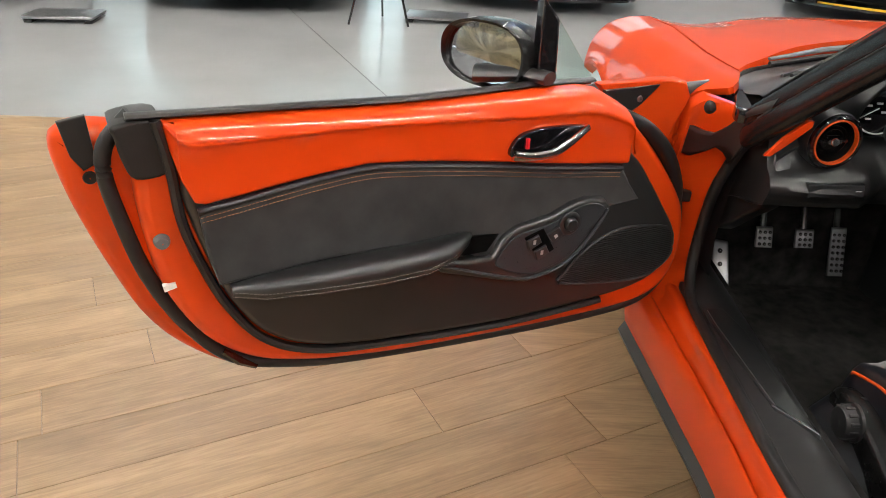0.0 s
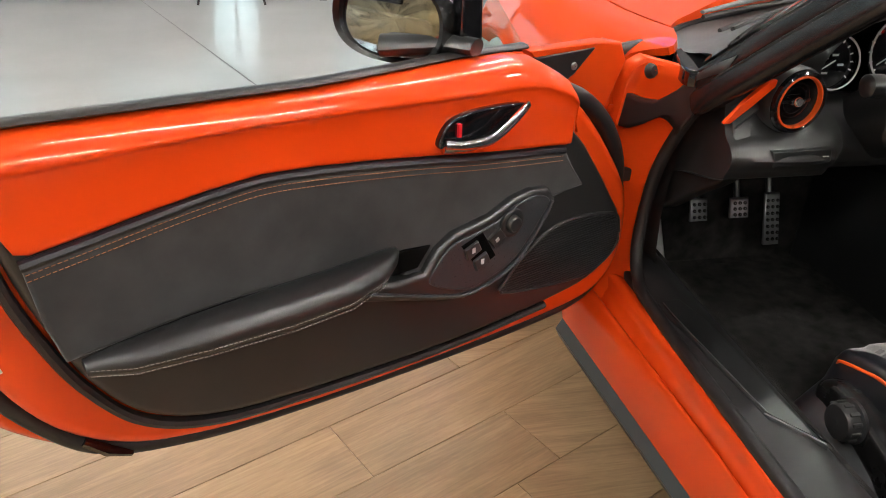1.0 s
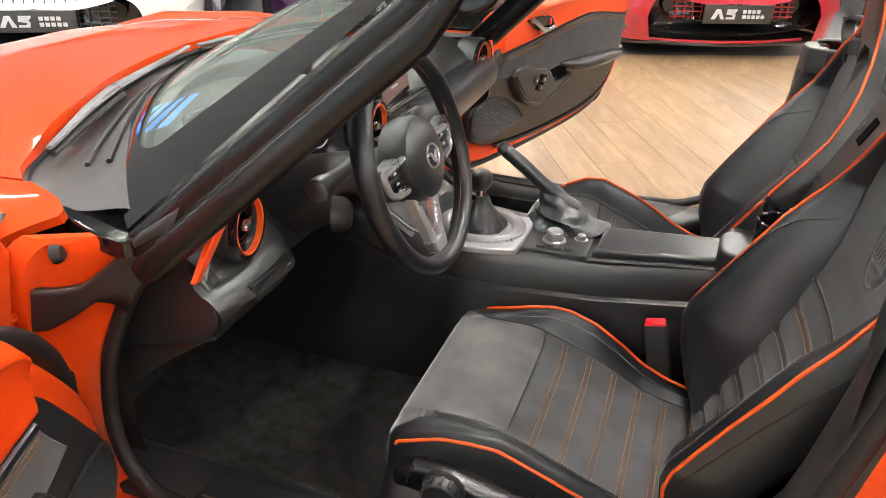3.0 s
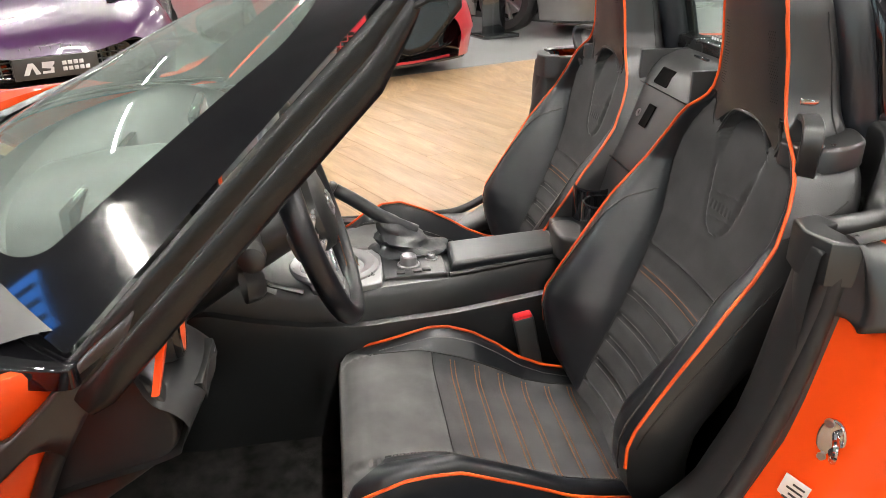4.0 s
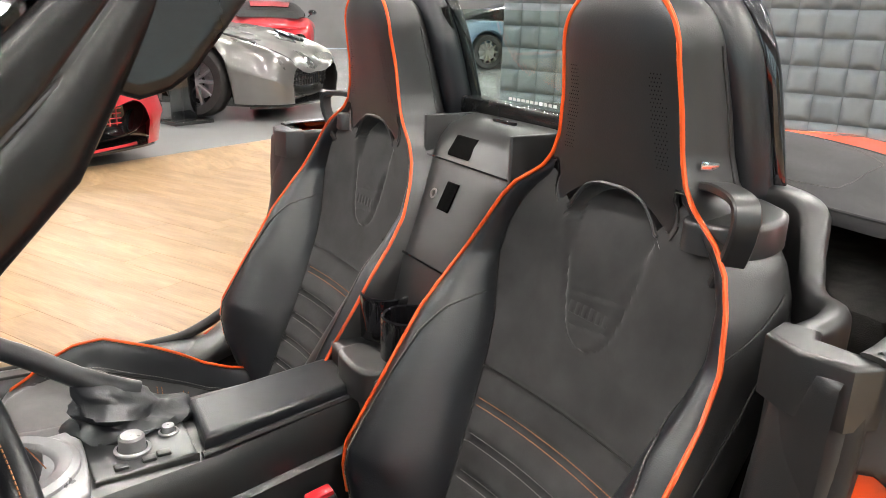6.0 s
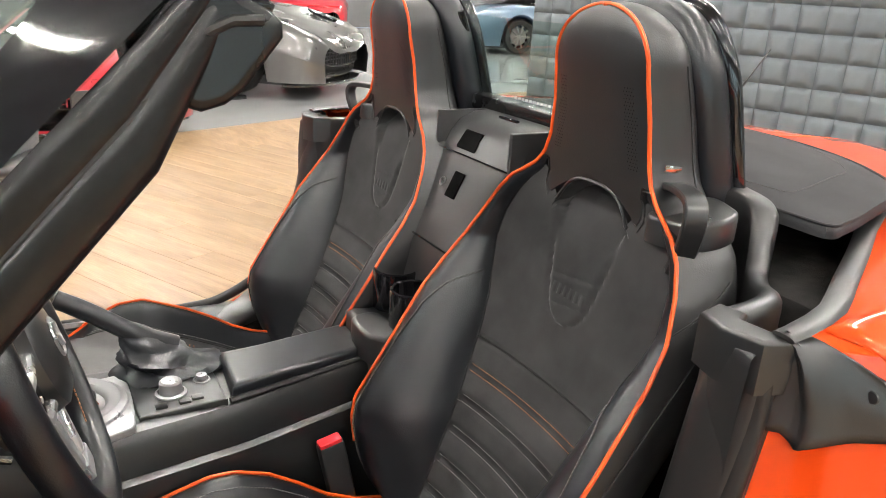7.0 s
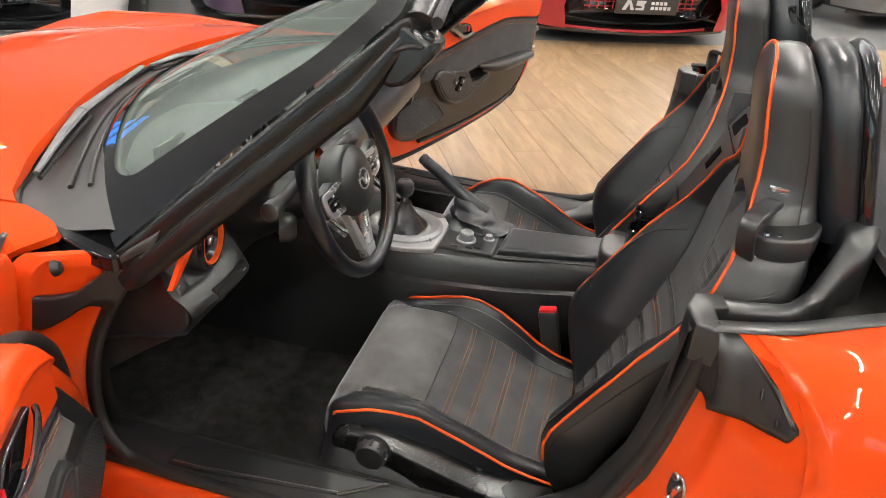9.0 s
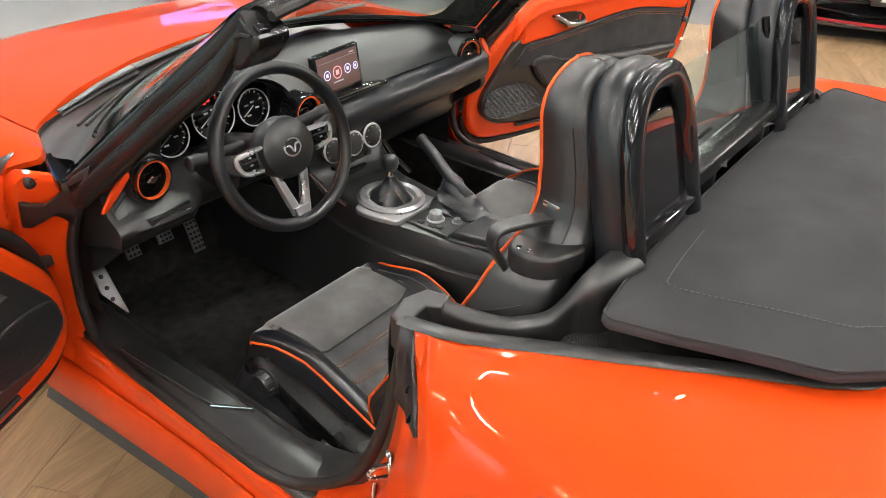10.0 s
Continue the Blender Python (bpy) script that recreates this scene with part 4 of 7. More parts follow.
    for i in range(31):
        f = i / 30
        u = .985 - .43 * f
        zc, h, w = inter(f, [(0, .582, .010, .022), (.1, .586, .016, .045), (.3, .590, .021, .062), (.55, .592, .023, .072), (.75, .592, .023, .070), (.88, .597, .019, .058), (.96, .602, .012, .036), (1, .604, .004, .014)])
        ring = []
        for k in range(16):
            a = 2 * math.pi * k / 16
            ring.append(P(u, zc + h * math.sin(a), .012 + w * .5 + w * .5 * math.copysign(abs(math.cos(a)) ** .7, math.cos(a))))
        rows.append(ring)
    arm = part("armrest", loft(rows, close_u=True, caps=True), HEAD_LEATHER, shell, "stitched black leather armrest")
    for d in (-.004, .004):
        line = [P(.98 - .42 * f, float(inter(f, [(0, .580), (.3, .583), (.75, .584), (.9, .593), (1, .602)])[0]) + d, .014 + float(inter(f, [(0, .022), (.1, .046), (.3, .063), (.55, .073), (.75, .071), (.88, .059), (1, .016)])[0])) for f in np.linspace(0, 1, 80)]
        part("stitching", stitches(line, .006, .0007), GREY_THREAD, arm, kind="stuff")
    # pull and switch panel
    pull = [(.628, .562), (.612, .538), (.55, .518), (.49, .497), (.43, .480), (.37, .487), (.322, .508), (.285, .545), (.258, .585), (.246, .612), (.262, .632), (.30, .640), (.340, .634), (.38, .616), (.455, .604), (.486, .585), (.508, .552), (.56, .553), (.605, .566)]
    pl = part("pull_handle", slab(pull, P, 0, .028, .008), PLASTIC, shell, "black moulded door pull")
    # Flat patch, hollow not cut: its black is painted shade.
    part("pull_shade", slab([(.60, .575), (.56, .560), (.515, .560), (.492, .592), (.54, .598), (.59, .592)], P, .008, .0165, .002), RECESS_SHADE, pl, "black patch painted as shade in the hollow behind the door pull")
    part("pull_edge", tube([P(a, b, .028) for a, b in spl([(.618, .556), (.55, .530), (.49, .508), (.43, .491), (.372, .498), (.328, .518), (.294, .552), (.267, .590), (.256, .612)], 40)], .0055, 8, squash=(1, .6)), CARBON, pl, "satin grey edge of the door pull")
    plate = [(.262, .612), (.278, .626), (.305, .630), (.335, .624), (.372, .606), (.415, .597), (.452, .592), (.476, .578), (.500, .548), (.495, .528), (.43, .500), (.376, .508), (.336, .524), (.302, .557), (.276, .592)]
    part("switch_plate", slab(smooth_outline(plate, 48), P, .022, .0310, .002), CARBON, pl, "grey satin switch plate")
    # Raised patch; the recess's shade is painted on as black.
    part("switch_shade", slab([(.404, .596), (.374, .546), (.409, .531), (.445, .583)], P, .028, .0322, .001), RECESS_SHADE, pl, "black patch painted as shade in the window switch recess")
    for (ua, za) in ((.425, .573), (.406, .548)):
        sw = part("window_switch", slab([(ua - .017, za - .004), (ua + .008, za - .017), (ua + .016, za + .003), (ua - .009, za + .013)], P, .030, .0375, .002), PLASTIC, pl, "black window switch")
        part("switch_mark", slab([(ua - .003, za - .005), (ua + .003, za - .005), (ua + .003, za + .004), (ua - .003, za + .004)], P, .0372, .0382, .0003), PALE, sw)
    sw = part("lock_switch", slab([(.358, .578), (.380, .562), (.394, .581), (.372, .596)], P, .029, .0365, .002), PLASTIC, pl, "black lock switch")
    part("switch_mark", slab([(.372, .576), (.378, .572), (.382, .578), (.376, .582)], P, .0362, .0372, .0003), PALE, sw)
    if s < 0:
        m = Matrix.Translation(P(.346, .597, .031)) @ pose(0, 0, 0, 0, 90 * -s, 0)
        part("mirror_knob", merged(lathe([(.024, 0), (.024, .004), (.021, .006), (.017, .006)], m, 32), lathe([(.014, .004), (.013, .011), (.011, .013), (.001, .0135)], m, 24)), SOFT, pl, "black round mirror adjuster")
    # speaker
    spk = smooth_outline([(.336, .450), (.322, .475), (.30, .50), (.27, .522), (.235, .540), (.19, .549), (.12, .543), (.062, .526), (.047, .49), (.05, .457), (.085, .43), (.14, .418), (.24, .430)], 40)
    sp = part("speaker_grille", slab(spk, P, .002, .009, .003), GRILLE, shell, "ribbed black speaker grille")
    ribs = []
    for i in range(26):
        z = .423 + i * .0048
        xs = []
        for k in range(len(spk)):
            (a0, b0), (a1, b1) = spk[k], spk[(k + 1) % len(spk)]
            if (b0 - z) * (b1 - z) < 0:
                xs.append(a0 + (a1 - a0) * (z - b0) / (b1 - b0))
        if len(xs) >= 2 and max(xs) - min(xs) > .02:
            ribs.append(tube([P(min(xs) + .005, z, .010), P(max(xs) - .005, z, .010)], .0012, 5))
    part("grille_ribs", merged(*ribs), PLASTIC, sp, kind="stuff")
    part("grille_rim", tube([P(a, b, .009) for a, b in spk], .003, 6, closed=True), PLASTIC, sp)
    # inner handle
    bez = smooth_outline([(.482, .744), (.478, .768), (.455, .785), (.40, .791), (.325, .785), (.35, .765), (.38, .745), (.43, .735)], 32)
    hb = part("handle_bezel", slab(bez, P, .008, .021, .003), GLOSS, shell, "black recess of the inner door handle")
    lever = spl([(.478, .750, .026), (.44, .744, .030), (.40, .748, .034), (.37, .764, .036), (.345, .779, .034), (.328, .785, .028)], 24)
    part("door_lever", tube([P(*q) for q in lever], .0065, 10, squash=(.7, 1.2)), CHROME, hb, "chrome inner door lever")
    part("lever_base", tube([P(*q) for q in spl([(.480, .744, .022), (.44, .738, .024), (.39, .741, .024)], 12)], .006, 8), CHROME, hb)
    part("lock_tab", box(*sorted((P(.452, 0, .026).x, P(.452, 0, .018).x)), 1.57 - .455, 1.57 - .449, .757, .777, .001), RED, hb)
    # latch, stop, drain
    part("door_latch", slab([(1.082, .577), (1.062, .582), (1.064, .592), (1.084, .588)], P, -.03, -.018, .002), WHITE, shell, "pale plastic latch insert")
    part("stop_buffer", lathe([(.001, .016), (.009, .015), (.012, .008), (.013, 0)], Matrix.Translation(P(1.075, .667, -.024)) @ pose(0, 0, 0, 0, 90 * -s, 0), 16), GREY_PLASTIC, shell, "grey rubber door stop")
    part("drain_clip", tube([P(a, b, -.046) for a, b in ((1.0, .425), (.975, .398), (.945, .378))], [.006, .009, .006], 8), GLOSS, shell, "black drain clip")
    # sail, fixed quarter glass and mirror
    sail = part("sail_panel", slab([(.395, .85), (.35, .848), (.355, .962), (.392, 1.0)], P, -.078, -.056, .006), GLOSS, shell, "black sail panel at the window's front")
    gl = part("quarter_glass", slab([(.352, .85), (.262, .848), (.355, .965)], P, -.071, -.066, .001), CLEAR, shell)
    gl.visible_shadow = False
    c = P(.455, .888, -.145)
    pod_rows = []
    # housing: a shell swept from the glass rim back to a blunt nose
    ax = V(-s * .40, -.917, 0).normalized()   # the way the glass looks, door shut
    across = V(0, 0, 1).cross(ax).normalized()
    rim = [(.098 * math.copysign(abs(math.cos(t)) ** .8, math.cos(t)) * (1.08 if math.cos(t) * s > 0 else .95), .062 * math.copysign(abs(math.sin(t)) ** .85, math.sin(t))) for t in np.linspace(0, 2 * math.pi, 36, False)]
    for f, d in ((.86, -.018), (.90, .004), (.985, .008), (1.0, -.002), (1.0, -.03), (.93, -.065), (.78, -.095), (.5, -.113), (.1, -.12)):
        pod_rows.append([c + across * a * f + V(0, 0, b * f) + ax * d for a, b in rim])
    mir = part("door_mirror", loft(pod_rows, close_u=True, caps=True), SATIN, shell, "black door mirror")
    part("mirror_glass", loft([[c + across * a * f + V(0, 0, b * f) + ax * (-.006 - .10 * b * f) for a, b in rim] for f in (.87, .6, .3, .02)], close_u=True, caps=True), MIRROR, mir, "silver mirror glass")
    part("mirror_foot", tube([P(.38, .862, -.035), P(.40, .862, -.08), c + V(0, -.02, -.035)], [.018, .02, .024], 10, squash=(1.2, .7)), PLASTIC, mir)
    return shell


door(-1, 63.9)
door(1, 69.5)


# ---- seats ----
# height, depth of the centre, depth of the piped edge, half width at the edge, half width of the insert
BACK = [(.33, .668, .680, .215, .100), (.37, .652, .700, .230, .104), (.42, .628, .712, .240, .110), (.47, .602, .716, .248, .118), (.505, .584, .708, .252, .125), (.55, .560, .681, .250, .137), (.60, .536, .650, .249, .150), (.65, .514, .618, .250, .160),
        (.70, .496, .587, .249, .172), (.745, .485, .552, .244, .186), (.79, .475, .520, .233, .196), (.84, .466, .497, .213, .188), (.875, .462, .485, .196, .170), (.90, .460, .478, .175, .148), (.915, .460, .472, .152, .128), (.93, .462, .467, .130, .112), (.95, .466, .464, .114, .104),
        (.98, .470, .463, .104, .100), (1.03, .476, .466, .098, .095), (1.085, .486, .475, .093, .090)]
TOP_Z, TOP_R = 1.085, .083


def back_row(z):
    """Centre depth, edge depth, half width and insert half width of the backrest; the head ends in a round arch."""
    if z <= TOP_Z:
        return inter(z, BACK)
    q = min(1.0, (z - TOP_Z) / TOP_R)
    w = .093 * max(0.0, 1 - q ** 2.3) ** .5
    return [.486 + .010 * q - .018 * q ** 3, .475 + .010 * q - .010 * q ** 3, w, w]


def arch_z(x):
    return .928 - .045 * min(1.0, abs(x) / .077) ** 3.4


def tongue_w(z):
    return float(inter(z, [(.712, .0), (.716, .016), (.724, .030), (.738, .041), (.77, .051), (.82, .062), (.885, .077)])[0])


def back_pt(s, cx, z, t, lift=0.0, recess=True):
    """Front face of the backrest: height z, t from -1 to 1 across."""
    yc, ye, w, wi = back_row(z)
    x = t * w
    a = abs(x)
    if a <= wi or w - wi < 1e-4:
        y = yc + .010 * (a / max(wi, 1e-4)) ** 2 * min(1, max(0, (.93 - z) / .1))
        if z > .93:
            y = yc + (ye - yc) * (a / max(w, 1e-4)) ** 4
    else:
        y0 = yc + .010 * min(1, max(0, (.93 - z) / .1))
        u = (a - wi) / (w - wi)
        y = y0 + (ye - y0) * math.sin(u ** .72 * 1.95) / math.sin(1.95)
        if z > .93:
            y = yc + (ye - yc) * (a / w) ** 4
    groove = 0.0
    if a < wi * .98 and .36 < z < .615:
        groove = -.007 * (abs(math.cos(math.pi * (z - .585) / .0455)) ** 7)
    if .615 <= z < .645 and a < wi:
        groove -= .004 * max(0, 1 - abs(z - .632) / .006)
    if recess and z < arch_z(x) + .001:
        tw = tongue_w(z)
        if .712 < z and a < tw + .02:
            f = max(0.0, (z - .80) / .125)
            inside = min(1.0, max(0.0, (tw - a) / .008))
            groove += inside * (.003 - .042 * f ** 1.6)
            groove -= .0025 * math.exp(-((a - tw) / .004) ** 2)
            for zr in (.742, .785):
                groove -= .002 * inside * math.exp(-((z - zr + .006 * (x / .05)) / .0025) ** 2)
    k = groove + lift
    n = V(0, .96, .28) if z < .95 else V(0, .995, .1)
    return V(cx + x, y, z) + n * k


def head_low(t):
    """Lower edge of the headrest cover: an arch in the middle, rising to the sides."""
    x = abs(t) * .150
    if x < .077:
        return arch_z(x)
    return .883 + .060 * min(1, (x - .077) / .050)


# length, centre height, half width inside, half width outside, bolster inside, bolster outside
CUSH = [(.58, .288, .225, .190, .010, .012), (.66, .292, .228, .190, .030, .024), (.73, .302, .228, .192, .038, .026), (.78, .312, .228, .194, .052, .030), (.83, .332, .228, .196, .070, .034), (.88, .352, .228, .198, .082, .036), (.93, .372, .228, .200, .080, .036), (.97, .392, .228, .205, .062, .034), (1.02, .403, .226, .214, .040, .028), (1.07, .412, .224, .222, .018, .016), (1.105, .417, .222, .226, .004, .004), (1.125, .416, .220, .226, .0, .0), (1.145, .408, .218, .222, .0, .0), (1.158, .391, .214, .216, .0, .0), (1.163, .366, .210, .212, .0, .0)]


def cush_pt(cx, y, t, lift=0.0, o=0):
    z, wi, wo, bi, bo = inter(y, CUSH)
    w, b = (wo, bo * (2.9 if o > 0 else 1.0)) if t * o > 0 else (wi, bi)
    a = abs(t)
    bump = math.exp(-((a - .84) / .15) ** 2) * b
    edge = -.07 * max(0, (a - .88) / .12) ** 2
    g = 0.0
    if a < .70 and y < .975:
        g = -.0030 * (abs(math.cos(math.pi * (y - .93) / .051)) ** 10)
    if a < .72 and y > .9:
        g += .007 * max(0, 1 - ((y - 1.07) / .098) ** 6)
    return V(cx + t * w, y, z + bump + edge + g + lift)


def seat(s):
    cx = s * .330
    o = -1 if s < 0 else 1
    C = lambda y, t, lift=0.0: cush_pt(cx, y, t, lift, o)
    zs = list(np.linspace(.33, TOP_Z, 120)) + [TOP_Z + TOP_R * math.sin(q) for q in np.linspace(.06, math.pi / 2, 24)]
    # cushion base block
    rows = []
    for y in (.60, .70, .80, .90, 1.0, 1.08, 1.125, 1.145):
        w = .185
        top = float(inter(y, CUSH)[0]) - .055
        rows.append([V(cx + a * w, y, z) for a, z in ((-1, .222), (-1.0, top - .03), (-.96, top), (.96, top), (1.0, top - .03), (1, .222))])
    root = part("seat", loft(rows, close_u=True, caps=True), PLASTIC, car, "black sports seat with charcoal suede centre and orange piping")
    tt = lambda a, b, n: [a + (b - a) * i / n for i in range(n + 1)]
    ys = list(np.linspace(.60, .972, 70)) + list(np.linspace(.972, 1.163, 30))[1:]
    tb = lambda y: .70 + .24 * max(0, (y - 1.09) / .07)
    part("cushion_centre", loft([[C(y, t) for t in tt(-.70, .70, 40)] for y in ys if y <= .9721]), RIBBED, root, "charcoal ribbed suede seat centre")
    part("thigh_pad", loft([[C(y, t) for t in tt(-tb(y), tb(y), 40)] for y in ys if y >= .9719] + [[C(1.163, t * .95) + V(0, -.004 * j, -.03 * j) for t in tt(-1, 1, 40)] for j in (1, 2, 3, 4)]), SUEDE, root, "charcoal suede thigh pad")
    part("pad_seam", tube([C(.9715, t, .0022) for t in tt(-.70, .70, 40)], .0016, 5), RUBBER, root)
    for sd in (-1, 1):
        out = sd == o
        flank = (lambda p, j: p + V(sd * .016 * j, 0, -.018 * j)) if out else (lambda p, j: p + V(0, 0, -.03 * j))
        part("side_bolster", loft([[C(y, sd * (tb(y) + (.985 - tb(y)) * q)) for q in tt(0, 1, 20)] + [flank(C(y, sd * .985), j) for j in (1, 2, 3, 4)] for y in ys if y < 1.155]), LEATHER, root, "black leather cushion bolster")
        tp = (lambda y: (.93 if s < 0 else .85) + .02 * max(0, (y - 1.06) / .08)) if out else (lambda y: .86 + .06 * max(0, (y - 1.06) / .08))
        pip = [C(y, sd * tp(y), .003) for y in np.linspace(.63, 1.135, 64)]
        tip = pip[-1]
        pip += [tip + V(-sd * .003 * j, .004 * j, -.011 * j) for j in (1, 2, 3)]
        part("piping", tube(pip, .0030, 8), ORANGE_LEATHER, root, "orange piping")
        part("stitching", stitches([C(y, sd * (.71 if out else .755 + .02 * math.sin((y - .64) * 7)), .002) for y in np.linspace(.64, 1.08, 90)], .006, .0008), GREY_THREAD, root, kind="stuff")
        part("bolster_seam", tube([C(y, sd * .70, .0010) for y in np.linspace(.62, 1.09, 60)], .0016, 5), RUBBER, root)
    for k in range(6):
        y = .93 - .0505 * k
        for d in (-.0045, .0045):
            part("stitching", stitches([C(y + d, t, .0022) for t in tt(-.68, .68, 70)], .0052, .0010), THREAD, root, kind="stuff")
    # backrest
    ti = lambda z: back_row(z)[3] / max(back_row(z)[2], 1e-4)
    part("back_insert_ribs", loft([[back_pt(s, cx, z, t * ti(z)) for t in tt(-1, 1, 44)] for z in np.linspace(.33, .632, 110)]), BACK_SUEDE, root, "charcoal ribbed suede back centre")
    rows = []
    for j in range(91):
        row = []
        for t in tt(-1, 1, 80):
            hi = .90
            for _ in range(6):
                hi = .5 * hi + .5 * (head_low(t * back_row(hi)[3] / .150) + .006)
            z = .632 + (hi - .632) * j / 90
            row.append(back_pt(s, cx, z, t * ti(z)))
        rows.append(row)
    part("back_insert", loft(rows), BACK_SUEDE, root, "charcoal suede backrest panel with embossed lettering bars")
    part("insert_cross_seam", tube([back_pt(s, cx, .632, t * ti(.632), .0032) for t in tt(-1, 1, 30)], .0013, 5), RUBBER, root)
    rows = []
    for j in range(13):
        rows.append([back_pt(s, cx, head_low(t) + (.98 - head_low(t)) * j / 12, t, .0015 if j else -.006, False) for t in tt(-1, 1, 72)])
    rows += [[back_pt(s, cx, z, t, .0015, False) for t in tt(-1, 1, 72)] for z in zs if z > .982]
    part("head_panel", loft(rows), HEAD_LEATHER, root, "black perforated leather headrest")
    part("arch_lip", tube([back_pt(s, cx, arch_z(x) + .001, x / back_row(arch_z(x))[2], .0005, False) for x in tt(-.080, .080, 40)], .0028, 6), HEAD_LEATHER, root)
    depth = lambda z: float(inter(z, [(.33, .10), (.6, .13), (.75, .125), (.85, .118), (.95, .098), (1.07, .085), (1.13, .075), (1.168, .055)])[0])
    for sd in (-1, 1):
        part("insert_seam", tube([back_pt(s, cx, z, sd * ti(z), .0006) for z in np.linspace(.36, .90, 100)], .0016, 5), RUBBER, root)
        part("head_seam", tube([back_pt(s, cx, head_low(sd * t) - .001, sd * t, .0010, False) for t in tt(.53, .97, 14)], .0013, 5), RUBBER, root)
        low = [z for z in zs if z < .953]
        part("back_bolster", loft([[back_pt(s, cx, z, sd * (ti(z) + (1 - ti(z)) * q)) for q in tt(0, 1, 18)] for z in low]), LEATHER, root, "black leather backrest bolster")
        rows = []
        for z in zs:
            e = back_pt(s, cx, z, sd, 0, False)
            q = max(0.0, (z - TOP_Z) / TOP_R)
            row = []
            for j in range(13):
                f = j / 12
                back = max(0, (f - .72) / .28) ** 2
                out = math.sin(math.pi * min(1, f * 1.25) * .8) * .010 - .030 * back
                row.append(V(e.x + sd * out * min(1, (1 - q) * 2.5 + .1), e.y - depth(z) * (f if f < .72 else .72 + .28 * math.sin((f - .72) / .28 * math.pi / 2)), e.z + .004 * math.sin(math.pi * f) * q - .026 * back * q))
            rows.append(row)
        part("back_side", loft(rows), HEAD_LEATHER, root, "black leather backrest side")
        stitch = lambda z: float(inter(z, [(.40, .80), (.47, .84), (.55, .83), (.62, .76), (.68, .62), (.715, .40), (.735, .05)])[0])
        line = [back_pt(s, cx, z, sd * (ti(z) + (1 - ti(z)) * stitch(z)), .0022) for z in np.linspace(.40, .735, 90)]
        part("stitching", stitches(line, .006, .0008), GREY_THREAD, root, kind="stuff")
        part("bolster_crease", tube([p - V(0, .0016, 0) for p in line], .0018, 5), RUBBER, root)
        part("rear_seam", tube([V(back_pt(s, cx, z, sd).x + sd * .0085, back_pt(s, cx, z, sd).y - depth(z) * .70, z) for z in np.linspace(.90, 1.10, 30)], .0012, 5), RUBBER, root)
    pip = [back_pt(s, cx, z, -1, .002, False) for z in zs if z > .42] + [back_pt(s, cx, z, 1, .002, False) for z in reversed(zs[:-1]) if z > .42]
    part("piping", tube(pip, .0030, 8), ORANGE_LEATHER, root, "orange piping")
    # back shell
    rows = []
    for z in zs[::4] + [zs[-1]]:
        e = back_pt(s, cx, z, 1, 0, False)
        q = max(0.0, (z - TOP_Z) / TOP_R)
        w = max(.0, e.x - cx - .018 * min(1, (1 - q) * 2.5 + .1))
        rows.append([V(cx + w * math.sin(a), e.y - depth(z) - .010 * math.cos(a) * (1 - q), z - .026 * q) for a in np.linspace(-math.pi / 2, math.pi / 2, 14)])
    part("back_shell", loft(rows), HEAD_LEATHER, root)
    for k in range(5):
        z = .5850 - .0455 * k
        for d in (-.005, .005):
            part("stitching", stitches([back_pt(s, cx, z + d, t * ti(z) * .97, .0012) for t in tt(-1, 1, 50)], .006, .0008), THREAD if k == 0 else GREY_THREAD, root, kind="stuff")
    # embossed word as plain bars
    m = Matrix.Translation(back_pt(s, cx, .762, 0, -.002))
    for i in range(6):
        part("emboss_bar", turned(box(-.037 + i * .0128, -.028 + i * .0128, 0, .0028, -.0085, .0085, .0010), m @ pose(0, 0, 0, 16, 0, 0)), BACK_SUEDE, root)
    # perforation fields: raised dots, black in place of the holes' shade
    for sd in (-1, 1):
        dots = [lathe([(.0009, .0003), (.0001, .0005)], Matrix.Translation(back_pt(s, cx, .965 + .0045 * i, sd * (.62 + .045 * j + .022 * (i % 2)), .0018, False)) @ pose(0, 0, 0, -90, 0, 0), 5) for i in range(24) for j in range(5) if abs(j - 2 + (i - 12) * .05) < 2.2]
        part("perforation", merged(*dots), RECESS_SHADE, root, kind="stuff")
    # belt guide: a flat bracket on the shoulder with a strap loop over the piping
    gx = cx + o * .138
    g = part("belt_guide", slab(smooth_outline([(.468, -.02), (.470, .030), (.455, .052), (.425, .062), (.392, .056), (.372, .034), (.366, -.02)], 40), lambda a, b, h: V(gx + o * b, a, h + (.440 - a) * .12), .888, .9235, .006), PLASTIC, root, "black plastic belt guide")
    path = spl([(.112, .432, .949), (.145, .446, .955), (.180, .464, .955), (.197, .474, .951), (.204, .478, .940), (.202, .477, .918), (.190, .470, .888), (.174, .462, .856)], 36)
    wide = V(-.46, .88, 0) * .0145
    strap = []
    for i, q in enumerate(path):
        d = V(*(path[min(35, i + 1)] - path[max(0, i - 1)])).normalized()
        nrm = d.cross(wide).normalized() * .0050
        strap.append([V(cx + o * v.x, v.y, v.z) for v in (V(*q) + wide * a + nrm * b for a, b in ((-1, -.6), (-.85, -1), (.85, -1), (1, -.6), (1, .6), (.85, 1), (-.85, 1), (-1, .6)))])
    part("guide_strap", loft(strap, close_u=True, caps=True), PLASTIC, g, "satin black plastic strap loop")
    for dy in (-.009, .009):
        part("guide_stud", lathe([(.001, .004), (.004, .0035), (.005, 0)], pose(gx + o * .043, .436 + dy, .9225), 10), CHROME, g)
    side = lambda z, f: back_pt(s, cx, z, o, 0, False) + V(o * .0105 * math.sin(math.pi * min(1, f * 1.25) * .8), -depth(z) * f, 0)
